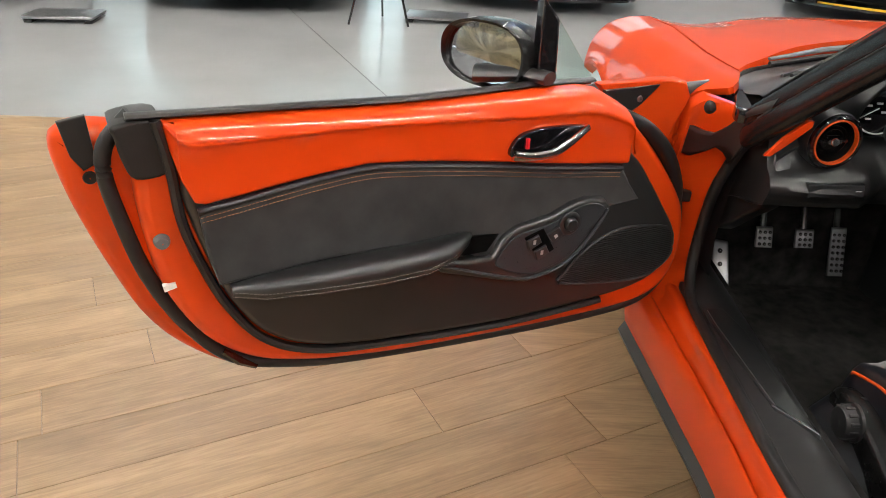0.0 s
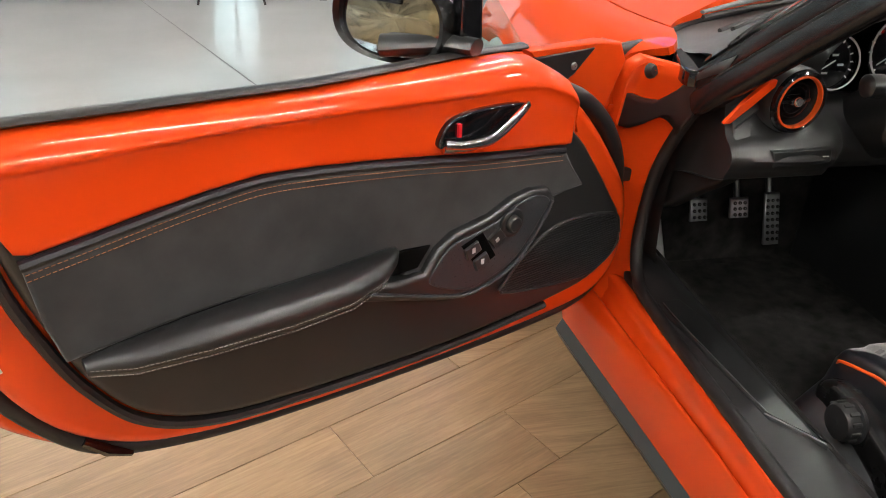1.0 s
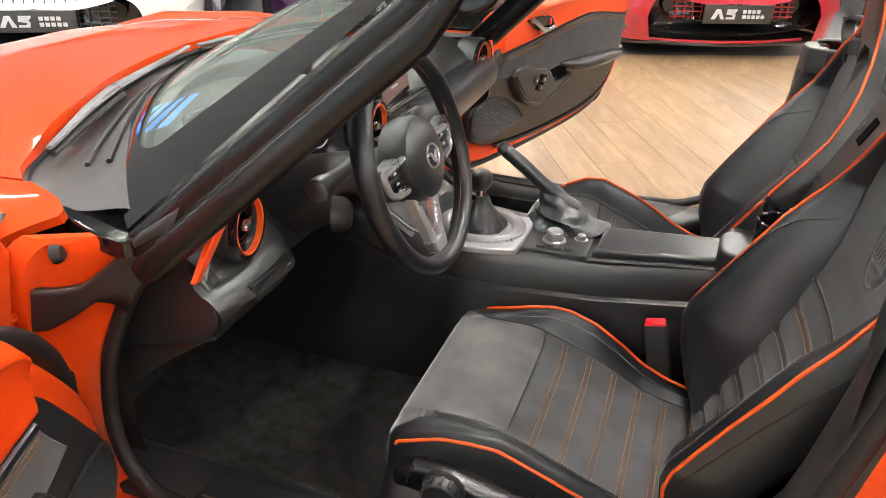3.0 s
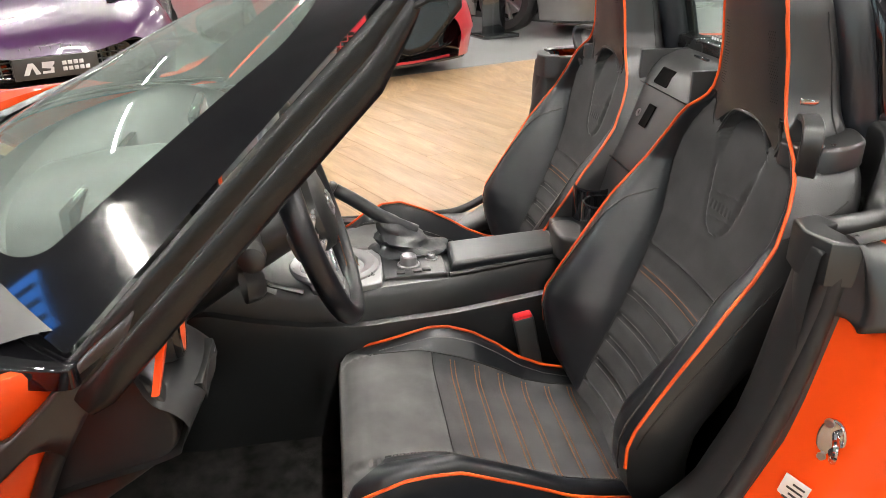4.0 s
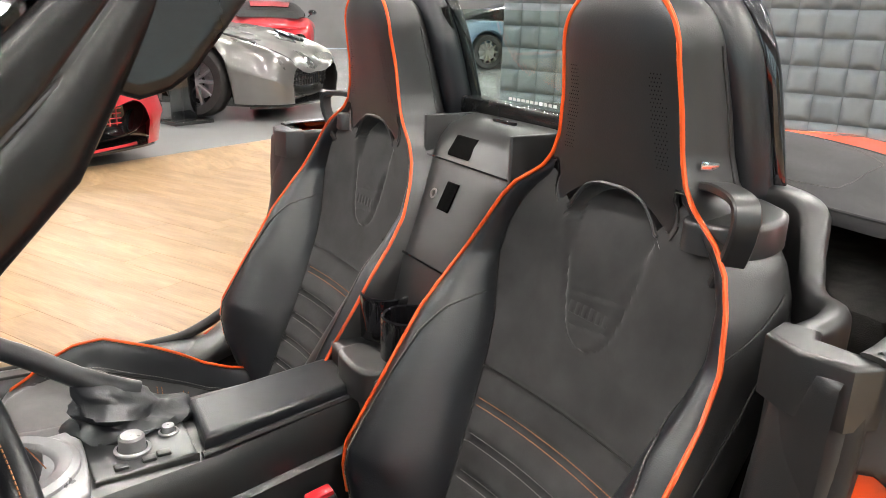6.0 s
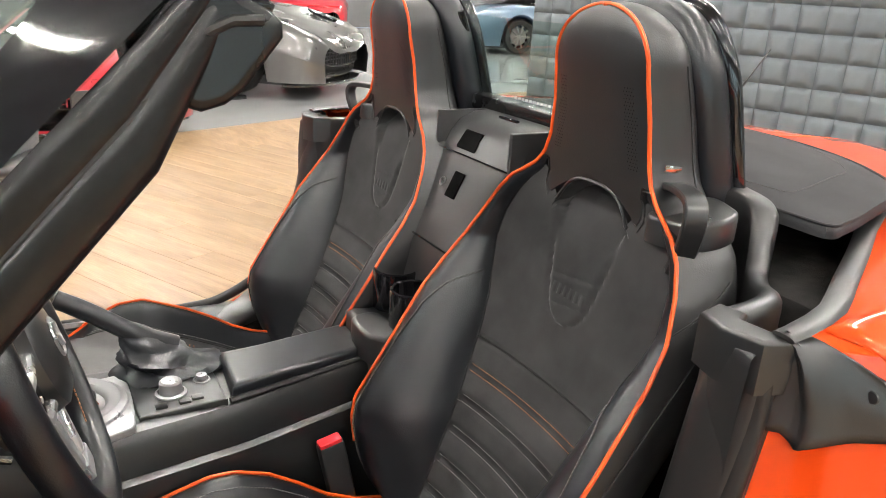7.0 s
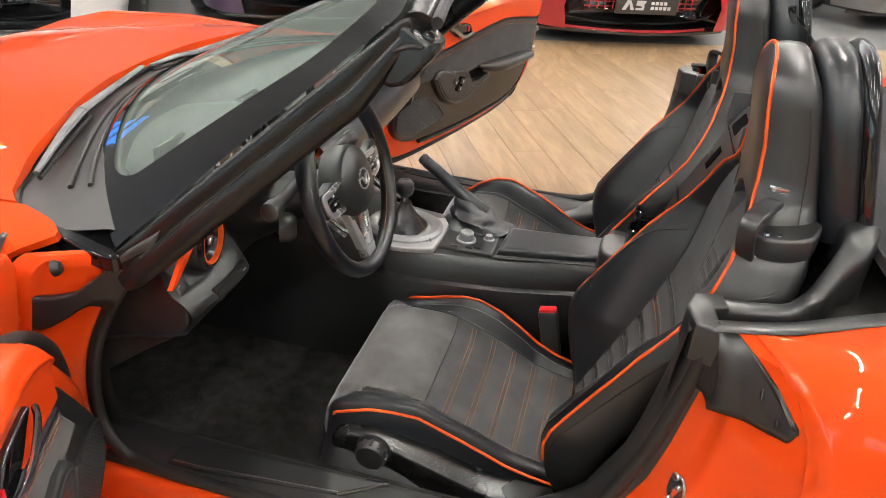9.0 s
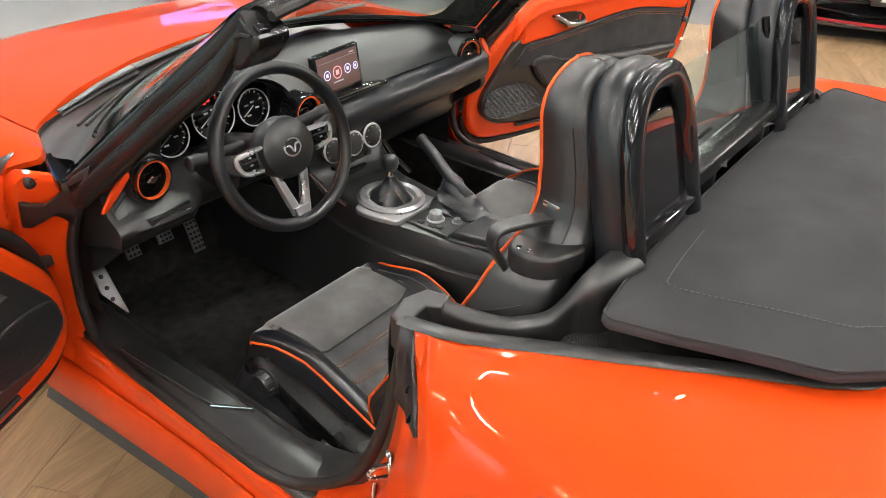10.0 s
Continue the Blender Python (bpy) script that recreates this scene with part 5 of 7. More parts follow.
    part("side_seam", tube([side(z, f) for z, f in spl([(.800, .02), (.815, .25), (.835, .5), (.850, .70)], 24)], .0016, 5), RUBBER, root)
    part("side_seam", tube([side(z, f) for z, f in spl([(.47, .10), (.55, .16), (.65, .22), (.75, .35), (.80, .55), (.82, .70)], 40)], .0016, 5), RUBBER, root)
    c2 = back_pt(s, cx, .972, o * 1.0, 0, False) + V(o * .0095, -.030, 0)
    part("maker_tag", turned(box(-.0012, .0012, -.015, .015, -.005, .005, .001), Matrix.Translation(c2) @ pose(0, 0, 0, 8, 0, 0)), CHROME, root, "small bright metal tag")
    # outer valance, adjuster knob, lever, rails
    vx = cx + o * .234
    val = smooth_outline([(1.12, .37), (1.13, .33), (1.09, .285), (.98, .265), (.80, .245), (.62, .245), (.60, .28), (.66, .300), (.80, .305), (.95, .350), (1.06, .380)], 40)
    part("seat_valance", slab(val, lambda a, b, h: V(vx + o * h, a, b), -.05, .014, .012), SATIN, root, "black plastic seat side cover")
    kn = part("height_knob", lathe([(.036, 0), (.036, .006), (.030, .008), (.030, .024), (.027, .029), (.014, .031), (.001, .029)], pose(vx + o * .010, 1.040, .352, 0, 90 * o, 0), 32), PLASTIC, root, "round black seat adjuster knob")
    for i in range(12):
        part("grip_rib", turned(box(-.003, .003, .028, .033, .008, .024, .001), pose(vx + o * .010, 1.040, .352, 0, 90 * o, 0) @ pose(0, 0, 0, 0, 0, 30 * i)), PLASTIC, kn)
    part("recline_lever", tube(spl([(vx + o * .022, .86, .275), (vx + o * .032, .76, .280), (vx + o * .032, .64, .280)], 12), .013, 10, squash=(.6, 1.2)), GREY_PLASTIC, root, "dark recline lever")
    for a in (-.17, .17):
        part("seat_rail", box(cx + a - .02, cx + a + .02, .58, 1.12, .203, .245, .006), STEEL, root)
    # buckle
    bx = cx - o * .212
    bk = part("belt_buckle", turned(box(-.014, .014, -.022, .022, -.09, .045, .006), pose(bx, .762, .412, -12, 0, 0)), PLASTIC, root, "black seat belt buckle with red button")
    part("buckle_button", turned(box(-.0115, .0115, -.020, .020, .030, .0505, .004), pose(bx, .762, .412, -12, 0, 0)), RED, bk, "red release button")


seat(-1)
seat(1)


# ---- cabin ----
def cabin():
    part("cabin_floor", box(-.66, .66, .38, 1.80, .14, .20, 0), CARPET, car, "black carpeted cabin floor", smooth=0)
    part("firewall", box(-.66, .66, 1.80, 1.84, .15, .74, 0), CARPET, car, smooth=0)
    for x in (-.645, .645):
        part("floor_side", box(x - .015, x + .015, .38, 1.86, .2, .34, 0), CARPET, car, smooth=0)
    for s in (-1, 1):
        o = [(.60, 1.50), (.56, 1.20), (.55, 1.12), (.14, 1.12), (.13, 1.50), (.17, 1.74), (.56, 1.74), (.60, 1.66)]
        mt = part("floor_mat", slab(smooth_outline(o, 40), lambda a, b, h: sym(s, a, b, .2 + h), 0, .012, .005), CARPET, car, "black carpet floor mat")
        part("mat_badge", slab([(.580, 1.40), (.562, 1.40), (.562, 1.31), (.580, 1.31)], lambda a, b, h: sym(s, a, b, .212 + h), -.002, .003, .0015), STEEL, mt, "plain metal badge plate")
        for y in (1.17,):
            part("mat_clip", lathe([(.018, 0), (.016, .006), (.001, .008)], pose(s * .50, y, .211), 20), PLASTIC, mt)
        part("kick_panel", loft([[sym(s, .655 + .04 * math.sin(math.pi * j / 8), 1.52 + .28 * i / 8, .2 + .55 * j / 8) for j in range(9)] for i in range(9)]), PLASTIC, car)
        # trim behind the door opening and the rear side
        post = spl([(.706, .515), (.704, .540), (.690, .556), (.655, .562), (.624, .548), (.614, .50), (.618, .44)], 22)
        rows = []
        for i in range(20):
            z = .32 + .528 * i / 19
            dy = jamb_in(z) - .515
            rows.append([sym(s, p[0], p[1] + dy - .012, z) for p in post])
        part("pillar_post", loft(rows), PLASTIC, car, "black plastic pillar trim behind the seat")
        part("cap_screw", lathe([(.001, .003), (.006, .003), (.008, 0)], pose(s * .668, .546, .775, 90, 0, 0), 14), SATIN, car)
        inner = spl([(.694, .548, .848), (.655, .545, .858), (.615, .515, .861), (.606, .460, .862), (.590, .415, .860), (.560, .392, .856), (.535, .372, .862), (.520, .356, .887), (.505, .342, .918), (.485, .333, .936), (.44, .330, .940)], 60)
        outer = []
        for i, q in enumerate(inner):
            d = inner[min(59, i + 1)] - inner[max(0, i - 1)]
            n = np.array((-d[1], d[0], 0)) * -1
            n = n / np.linalg.norm(n)
            n = n if n @ np.array((.5, -.6, 0)) > 0 else -n
            outer.append(q + n * (.030 + .030 * max(0, (i - 44) / 15)) + np.array((0, 0, -.004)))
        part("post_cap", slab([(.712, .505), (.700, .540), (.655, .552), (.616, .540), (.606, .500), (.640, .492), (.650, .512), (.684, .508), (.690, .492)], lambda a, b, h: sym(s, a, b, h), .802, .862, .005), PLASTIC, car, "black plastic cap on the pillar trim")
        rows = []
        for p, q in zip(outer, inner):
            d = (q - p) / np.linalg.norm(q - p)
            up = np.array((0, 0, 1.0))
            rows.append([sym(s, *v) for v in (p - up * .16, p - up * .02, p - up * .008 + d * .001, p - up * .002 + d * .005, p + d * .010, (p + q) / 2 + up * .001, q - d * .010, q - up * .002 - d * .005, q - up * .008 - d * .001, q - up * .02, q - up * .07 + d * .004, q - up * .16 + d * .006)])
        part("shoulder_rail", loft(rows), PLASTIC, car, "curved black shoulder trim from pillar to hoop")
    part("rear_bulkhead", box(-.60, .60, .34, .40, .2, .78, .02), CARPET, car, "black carpeted rear bulkhead")
    # centre box between the seats
    rows = []
    for z, y0, x0, x1 in ((.55, .565, -.115, .150), (.66, .552, -.118, .152), (.72, .536, -.12, .155), (.765, .512, -.12, .156), (.82, .484, -.118, .155), (.88, .455, -.115, .155), (.915, .438, -.112, .153), (.938, .418, -.108, .152), (.952, .385, -.106, .15), (.958, .30, -.106, .15)):
        rows.append([(x, y0 - .004 * abs(2 * (x - x0) / (x1 - x0) - 1) ** 4 * 4, z) for x in np.linspace(x0, x1, 14)])
    bx = part("rear_console_box", loft(rows), PLASTIC, car, "black lidded storage box between the seats")
    for x in (-.106, .146):
        part("box_side", box(x - .005, x + .005, .30, .455, .55, .955, .003), PLASTIC, bx)
    part("lid_line", tube([(-.122, .532, .735), (.155, .532, .735)], .0022, 6), GLOSS, bx)
    part("lid_line", tube([(-.115, .453, .887), (.155, .453, .887)], .0018, 6), GLOSS, bx)
    # No recess is cut for grip or lock; black patches paint their shade.
    part("grip_shade", slab([(.018, .928), (.078, .928), (.080, .900), (.076, .896), (.016, .896), (.014, .900)], lambda a, b, h: V(a, .4490 - (b - .896) * .62 + h, b), -.03, .0015, .001), RECESS_SHADE, bx)
    lk = part("lock_recess", slab([(.010, .858), (.044, .858), (.044, .814), (.010, .814)], lambda a, b, h: V(a, .4885 - (b - .814) * .49 + h, b), -.02, .0015, .001), RECESS_SHADE, bx)
    part("lock_ring", lathe([(.009, .002), (.009, .004), (.006, .004), (.006, .001)], pose(.068, .478, .833, -66, 0, 0), 20), STEEL, lk)
    part("lid_notch", box(-.01, .05, .372, .379, .950, .957, .001), GLOSS, bx)
    # cup holder block
    blk = part("cup_holder_block", slab(smooth_outline([(-.085, .66), (.11, .66), (.125, .60), (.125, .53), (-.10, .53), (-.10, .60)], 30), lambda a, b, h: V(a, b, h), .50, .595, .012), PLASTIC, car, "black cup holder unit")
    part("holder_step", slab(smooth_outline([(-.06, .675), (.03, .675), (.03, .62), (-.07, .62)], 20), lambda a, b, h: V(a, b, h), .55, .604, .008), PLASTIC, blk)
    for x, y in ((.064, .572), (-.040, .586)):
        part("cup_ring", lathe([(.043, -.05), (.044, .018), (.043, .024), (.040, .026), (.037, .024), (.036, .015), (.036, -.05)], pose(x, y, .648), 40), GLOSS, blk, "gloss black cup holder ring")
    # console
    rows = []
    for y in np.linspace(.52, 1.81, 60):
        zt, xl, xr = inter(y, [(.5, .552, -.024, .128), (.66, .548, -.036, .128), (.9, .540, -.086, .128), (1.1, .542, -.118, .128), (1.22, .553, -.124, .13), (1.32, .575, -.13, .135), (1.40, .60, -.135, .14), (1.50, .60, -.135, .14), (1.81, .56, -.135, .14)])
        rows.append([(xl - .016, y, .2), (xl - .016, y, zt - .10), (xl - .012, y, zt - .075), (xl, y, zt - .07), (xl + .004, y, zt - .025), (xl + .016, y, zt - .006), (xl + .035, y, zt), (0, y, zt + .002), (xr - .035, y, zt), (xr - .016, y, zt - .006), (xr - .004, y, zt - .025), (xr, y, zt - .07), (xr + .012, y, zt - .075), (xr + .016, y, zt - .1), (xr + .016, y, .2)])
    con = part("centre_console", loft(rows), SOFT, car, "black centre console between the seats")
    part("tunnel_carpet", box(.140, .150, .45, 1.80, .2, .475, .002), CARPET, con)
    lid = part("armrest_lid", slab([(-.064, .914), (.058, .906), (.096, .660), (-.014, .662)], lambda a, b, h: V(a, b, h), .535, .563, .010), LEATHER, con, "black padded console lid")
    part("lid_frame", tube([(-.069, .919, .541), (-.018, .655, .546), (.101, .653, .546), (.062, .912, .541)], .005, 6), PLASTIC, con)
    panel = part("control_panel", slab(smooth_outline([(-.075, 1.04), (-.068, 1.055), (.055, 1.055), (.062, 1.04), (.05, .935), (.04, .925), (-.062, .925), (-.07, .935)], 36), lambda a, b, h: V(a, b, h), .535, .547, .003), SOFT, con, "dark control panel with metal dials")
    part("main_dial", merged(lathe([(.024, 0), (.024, .004), (.020, .006)], pose(-.022, 1.0, .546), 32), lathe([(.018, .004), (.017, .022), (.014, .025), (.012, .024), (.001, .024)], pose(-.022, 1.0, .546), 32)), SILVER, panel, "knurled metal control dial")
    part("volume_dial", merged(lathe([(.014, 0), (.014, .003), (.011, .004)], pose(.002, .948, .546), 24), lathe([(.009, .003), (.0085, .012), (.001, .013)], pose(.002, .948, .546), 24)), SILVER, panel, "small metal volume dial")
    for x, y in ((-.058, 1.02), (-.055, .985), (-.05, .965), (.015, 1.03), (.022, .99)):
        part("panel_button", box(x - .007, x + .007, y - .009, y + .009, .545, .551, .002), PLASTIC, panel)
    sh = part("shift_surround", lathe([(.088, -.01), (.088, .004), (.080, .010), (.066, .008), (.060, .001), (.058, -.01)], pose(-.018, 1.160, .553) @ Matrix.Diagonal((1, 1.1, 1, 1)), 40), SILVER, con, "satin metal shifter surround")
    part("surround_tail", slab(smooth_outline([(-.115, 1.20), (-.11, 1.08), (-.075, 1.06), (.05, 1.06), (.06, 1.10), (.06, 1.2)], 30), lambda a, b, h: V(a, b, h), .54, .552, .004), SILVER, sh)
    bt = []
    for z, r in ((.548, .056), (.566, .050), (.582, .036), (.596, .024), (.612, .015), (.62, .012)):
        bt.append([(-.018 + r * (1 + .10 * math.sin(4 * a + z * 90)) * math.cos(a), 1.160 + r * (1 + .10 * math.sin(4 * a + z * 90)) * math.sin(a), z) for a in np.linspace(0, 2 * math.pi, 32, False)])
    part("shift_boot", loft(bt, close_u=True, caps=True), LEATHER, sh, "creased black leather shift boot")
    part("shift_collar", lathe([(.011, 0), (.012, .02), (.010, .034)], pose(-.014, 1.164, .598, 0, 0, 0), 20), CHROME, sh)
    part("shift_knob", lathe([(.009, -.028), (.012, -.018), (.020, -.010), (.0235, .002), (.0225, .014), (.017, .022), (.008, .0255), (.001, .026)], pose(-.012, 1.166, .650), 32), LEATHER, sh, "round black shift knob")
    part("boot_stitch", stitches([(-.025 - .002 * i, 1.105 + .002 * i, .555 + .005 * i) for i in range(10)], .005, .0009), THREAD, sh, kind="stuff")
    # handbrake
    hb = part("handbrake", tube(spl([(.082, .972, .578), (.087, 1.03, .606), (.096, 1.10, .654), (.102, 1.146, .682)], 20), [.017] * 8 + [.0155] * 8 + [.015] * 4, 12), LEATHER, con, "raised black handbrake lever")
    part("brake_tip", lathe([(.014, -.004), (.0155, .004), (.012, .012), (.001, .013)], Matrix.Translation((.103, 1.150, .685)) @ V(0.1, .82, .5).to_track_quat("Z", "Y").to_matrix().to_4x4(), 18), PLASTIC, hb)
    br = []
    for i in range(15):
        f = i / 14
        c = V(.062, .985, .548).lerp(V(.088, 1.045, .618), f ** 1.1)
        r = .062 * (1 - f) ** .8 + .019
        fold = .010 * math.sin(f * 17) * (1 - f)
        br.append([c + V((r + fold) * .72 * math.cos(a) * (1 + .10 * math.sin(3 * a + i * .9)), (r + fold) * math.sin(a) * (1.05 - .4 * f) * (1 + .08 * math.sin(5 * a + i)), .010 * f * math.sin(a + 2) + .004 * math.sin(6 * a + i * 1.7) * (1 - f)) for a in np.linspace(0, 2 * math.pi, 36, False)])
    part("brake_gaiter", loft(br, close_u=True, caps=True), LEATHER, hb, "wrinkled black leather gaiter")


def recess(x):
    """1 where the dash is hollowed out for the instruments, 0 beside them."""
    f = min(1, max(0, (x + .548) / .035)) * min(1, max(0, (-.140 - x) / .035))
    return f * f * (3 - 2 * f)


def dash():
    xs = np.linspace(-.68, .68, 69)
    rows = []
    for x in xs:
        e = max(0, (abs(x) - .56) / .12)
        d = .02 * e * e
        top = .835 - .012 * (abs(x) / .68) ** 2 - .042 * max(0, (abs(x) - .58) / .10) ** 1.5
        k = recess(x)
        rows.append([(x, 1.73 - .45 * x * x, top + .002), (x, 1.63 - .2 * x * x, top + .006), (x, 1.52 - d + .04 * k, top), (x, 1.44 - d + .10 * k, top - .018 - .02 * k), (x, 1.395 - d + .12 * k, top - .040 - .03 * k), (x, 1.378 - d + .11 * k, top - .058 - .035 * k), (x, 1.382 - d + .10 * k, top - .066 - .035 * k)])
    body = part("dashboard", loft(rows), SOFT, car, "black soft-touch dashboard with stitched leather band")
    rows = []
    for x in np.linspace(-.10, .66, 50):
        k = 1 - .25 * max(0, (x - .5) / .16)
        bow = .012 * math.sin(math.pi * (x + .1) / .76)
        sec = spl([(1.392, .770), (1.362, .766), (1.338, .748), (1.328, .715), (1.336, .680), (1.362, .660), (1.44, .645)], 18)
        rows.append([(x, p[0] - bow, p[1]) for p in sec])
    part("leather_band", loft(rows), LEATHER, body, "stitched black leather dash band")
    part("stitching", stitches([(x, 1.3365 - .012 * math.sin(math.pi * (x + .1) / .76), .686) for x in np.linspace(.1, .64, 60)], .007, .0008), THREAD, body, kind="stuff")
    rows = []
    for x in np.linspace(-.69, -.10, 70):
        bulge = .02 * math.exp(-((x + .57) / .10) ** 2)
        k, g = recess(x), min(1, max(0, (x + .50) / .05))
        sec = spl([(1.39 + .09 * k, .772 - .037 * k), (1.385 + .06 * k, .74 - .012 * k), (1.375 - bulge + .035 * g, .705), (1.352 - bulge + .04 * g, .690), (1.338 - bulge + .045 * g, .668), (1.345 + .045 * g, .640), (1.352 + .045 * g, .629), (1.40 + .02 * g, .612), (1.50, .585), (1.60, .54)], 24)
        rows.append([(x, p[0], p[1]) for p in sec])
    low = part("lower_dash", loft(rows), PLASTIC, body, "black lower dash panel")
    for s in (-1, 1):
        part("dash_end_panel", slab(smooth_outline([(1.40, .798), (1.385, .74), (1.36, .70), (1.350, .655), (1.365, .622), (1.45, .56), (1.58, .47), (1.62, .55), (1.58, .755), (1.48, .782)], 40), lambda a, b, h: sym(s, .668 + h, a, b), -.02, .010, .006), PLASTIC, body, "black dash end panel")
    part("glovebox", loft([[(x, p[0], p[1]) for p in spl([(1.44, .65), (1.46, .58), (1.50, .50), (1.62, .46)], 10)] for x in np.linspace(.14, .66, 12)]), PLASTIC, body, "black glovebox")
    part("switch_bank", slab([(-.625, .688), (-.515, .690), (-.512, .664), (-.618, .660)], lambda a, b, h: V(a, 1.330 - (.69 - b) * .1 - h, b), -.01, .006, .003), SOFT, low, "small switch panel")
    for x in (-.575, -.55, -.525):
        part("switch_mark", merged(box(x - .006, x + .006, 1.3225, 1.3245, .676, .678, 0), box(x - .004, x + .004, 1.3225, 1.3245, .668, .672, 0)), PALE, low)
    # vents
    for x, y, z, yaw in ((-.581, 1.352, .763, 8), (.581, 1.352, .763, -8), (-.115, 1.356, .775, 4)):
        m = pose(x, y, z, 90, 0, yaw)
        v = part("air_vent", lathe([(.052, -.05), (.053, -.004), (.0515, .004), (.0475, .006), (.0445, .004)], m, 48), GLOSS, body, "round air vent with orange ring")
        part("vent_ring", lathe([(.0445, .0035), (.0436, .0055), (.0412, .0048), (.0402, -.006)], m, 48), ORANGE_LEATHER, v, "orange vent ring")
        part("vent_bowl", lathe([(.0402, -.004), (.037, -.012), (.032, -.022), (.001, -.026)], m, 40), SATIN, v)
        part("vent_vane", merged(*[turned(lathe([(r, 0), (r, .010), (r - .0015, .010), (r - .0015, 0)], Matrix(), 32), m @ pose(0, 0, -.02)) for r in (.030, .023)]), GLOSS, v)
        part("vent_bar", turned(box(-.030, .030, -.003, .003, -.016, -.006, .001), m), GLOSS, v)
        part("vent_cap", lathe([(.0095, -.012), (.0095, .000), (.007, .003), (.001, .003)], m, 20), CHROME, v)
        part("vent_bar_wing", turned(box(-.014, .014, -.004, .004, -.004, .000, .001), m), CHROME, v)
        if abs(x) > .3:
            part("vent_housing", lathe([(.054, -.06), (.0565, -.012), (.054, -.004), (.050, -.006)], m, 40), SOFT, v)
            s = 1 if x > 0 else -1
            part("dash_end_trim", slab([(s * .706, .728), (s * .694, .728), (s * .662, .760), (s * .634, .792), (s * .634, .803), (s * .645, .803), (s * .680, .768)], lambda a, b, h: V(a, 1.357 - (b - .737) * .15 - h, b), -.006, .003, .002), TRIM_PAINT, body, "glossy orange dash end strip")
    # centre slot vents
    cv = part("centre_vents", slab(smooth_outline([(-.05, .792), (.175, .782), (.195, .765), (.17, .752), (-.05, .758)], 30), lambda a, b, h: V(a, 1.372 - h, b), -.02, .010, .004), GLOSS, body, "gloss black centre air outlet")
    for z in (.763, .772, .781):
        part("vent_slat", box(-.04, .165, 1.357, 1.363, z - .0012, z + .0012, .0005), PLASTIC, cv)
    part("slat_tab", box(.045, .075, 1.353, 1.362, .766, .774, .002), PLASTIC, cv)
    # screen
    m = pose(.026, 1.385, .846, 82, 0, 4)
    sc = part("centre_screen", turned(box(-.092, .092, -.058, .058, -.016, .004, .006, 3), m), GLOSS, car, "upright infotainment screen, switched on")
    part("display", turned(box(-.080, .080, -.046, .048, .003, .0052, .001), m), SCREEN, sc)
    for x, r, mt in ((-.048, .013, ICON), (-.008, .017, ICON_RED), (.034, .013, ICON), (.066, .010, ICON)):
        part("menu_icon", merged(lathe([(r, .0056), (r, .0062), (r - .0022, .0062), (r - .0022, .0056)], m @ pose(x, -.002, 0), 24), turned(box(-r * .35, r * .35, -r * .35, r * .35, .0056, .0062, 0), m @ pose(x, -.002, 0))), mt, sc)
    part("menu_text_bar", turned(merged(box(-.028, .012, -.028, -.0245, .0054, .006, 0), box(.048, .066, .037, .040, .0054, .006, 0), box(-.075, .075, .032, .0325, .0054, .006, 0)), m), PALE, sc)
    part("screen_foot", box(-.06, .11, 1.385, 1.45, .775, .80, .006), SOFT, sc)
    # binnacle
    rows = []
    for y, f in ((1.385, 1.0), (1.37, 1.03), (1.40, 1.06), (1.47, 1.03), (1.56, .9)):
        rows.append([(-.340 + .196 * f * math.copysign(abs(math.cos(a)) ** .8, math.cos(a)), y + .02 * math.sin(a), .772 + (.128 * f) * math.sin(a) ** .8) for a in np.linspace(.0, math.pi, 30)])
    bn = part("instrument_hood", loft(rows), SOFT, car, "black hood over the instruments")
    part("hood_throat", loft([[(p[0] * .98 - .0068, 1.388 + .055 * j, p[2] - .004 - .002 * j) for p in rows[0]] for j in range(2)]), PLASTIC, bn)
    part("dial_board", box(-.53, -.15, 1.472, 1.485, .74, .895, .002), GLOSS, bn)
    for x, z, r in ((-.474, .805, .046), (-.352, .821, .058), (-.232, .805, .046)):
        m = pose(x, 1.438, z, 78, 0, 0)
        d = part("dial", lathe([(.001, .0), (r * .98, .0), (r, .004)], m, 40), GLOSS, bn, "black dial face with pale marks")
        part("dial_bezel", tube([m @ V(r * 1.01 * math.cos(a), r * 1.01 * math.sin(a), .012) for a in np.linspace(0, 2 * math.pi, 48, False)], .0017, 8, closed=True), BEZEL, d, "bright dial ring")
        part("dial_marks", merged(*[turned(box(-.0012, .0012, r * .80, r * .92, .0005, .0012, 0), m @ pose(0, 0, 0, 0, 0, a)) for a in range(-130, 131, 20)]), PALE, d)
        for q in (0, 1.2, 2.4, 4.0):
            part("dial_bar", turned(box(-.006, .006, -.003, .001, .0005, .0012, 0), m @ pose(.018 * math.cos(q), .018 * math.sin(q) - .004, 0)), PALE, d)
        part("needle", turned(box(-.001, .001, -.006, r * .75, .003, .005, 0), m @ pose(0, 0, 0, 0, 0, 120)), PALE, d)
    for x, z in ((-.372, .858), (-.36, .862), (-.318, .856)):
        part("warning_lamp", box(x - .004, x + .004, 1.428, 1.431, z - .003, z + .003, .001), LAMP_RED, bn)
    # climate dials and stack
    st = part("console_tower", loft([[(x, p[0], p[1]) for p in spl([(1.375, .76), (1.352, .72), (1.338, .69), (1.335, .62), (1.31, .585), (1.27, .56)], 16)] for x in np.linspace(-.145, .135, 16)]), SOFT, car, "black centre stack")
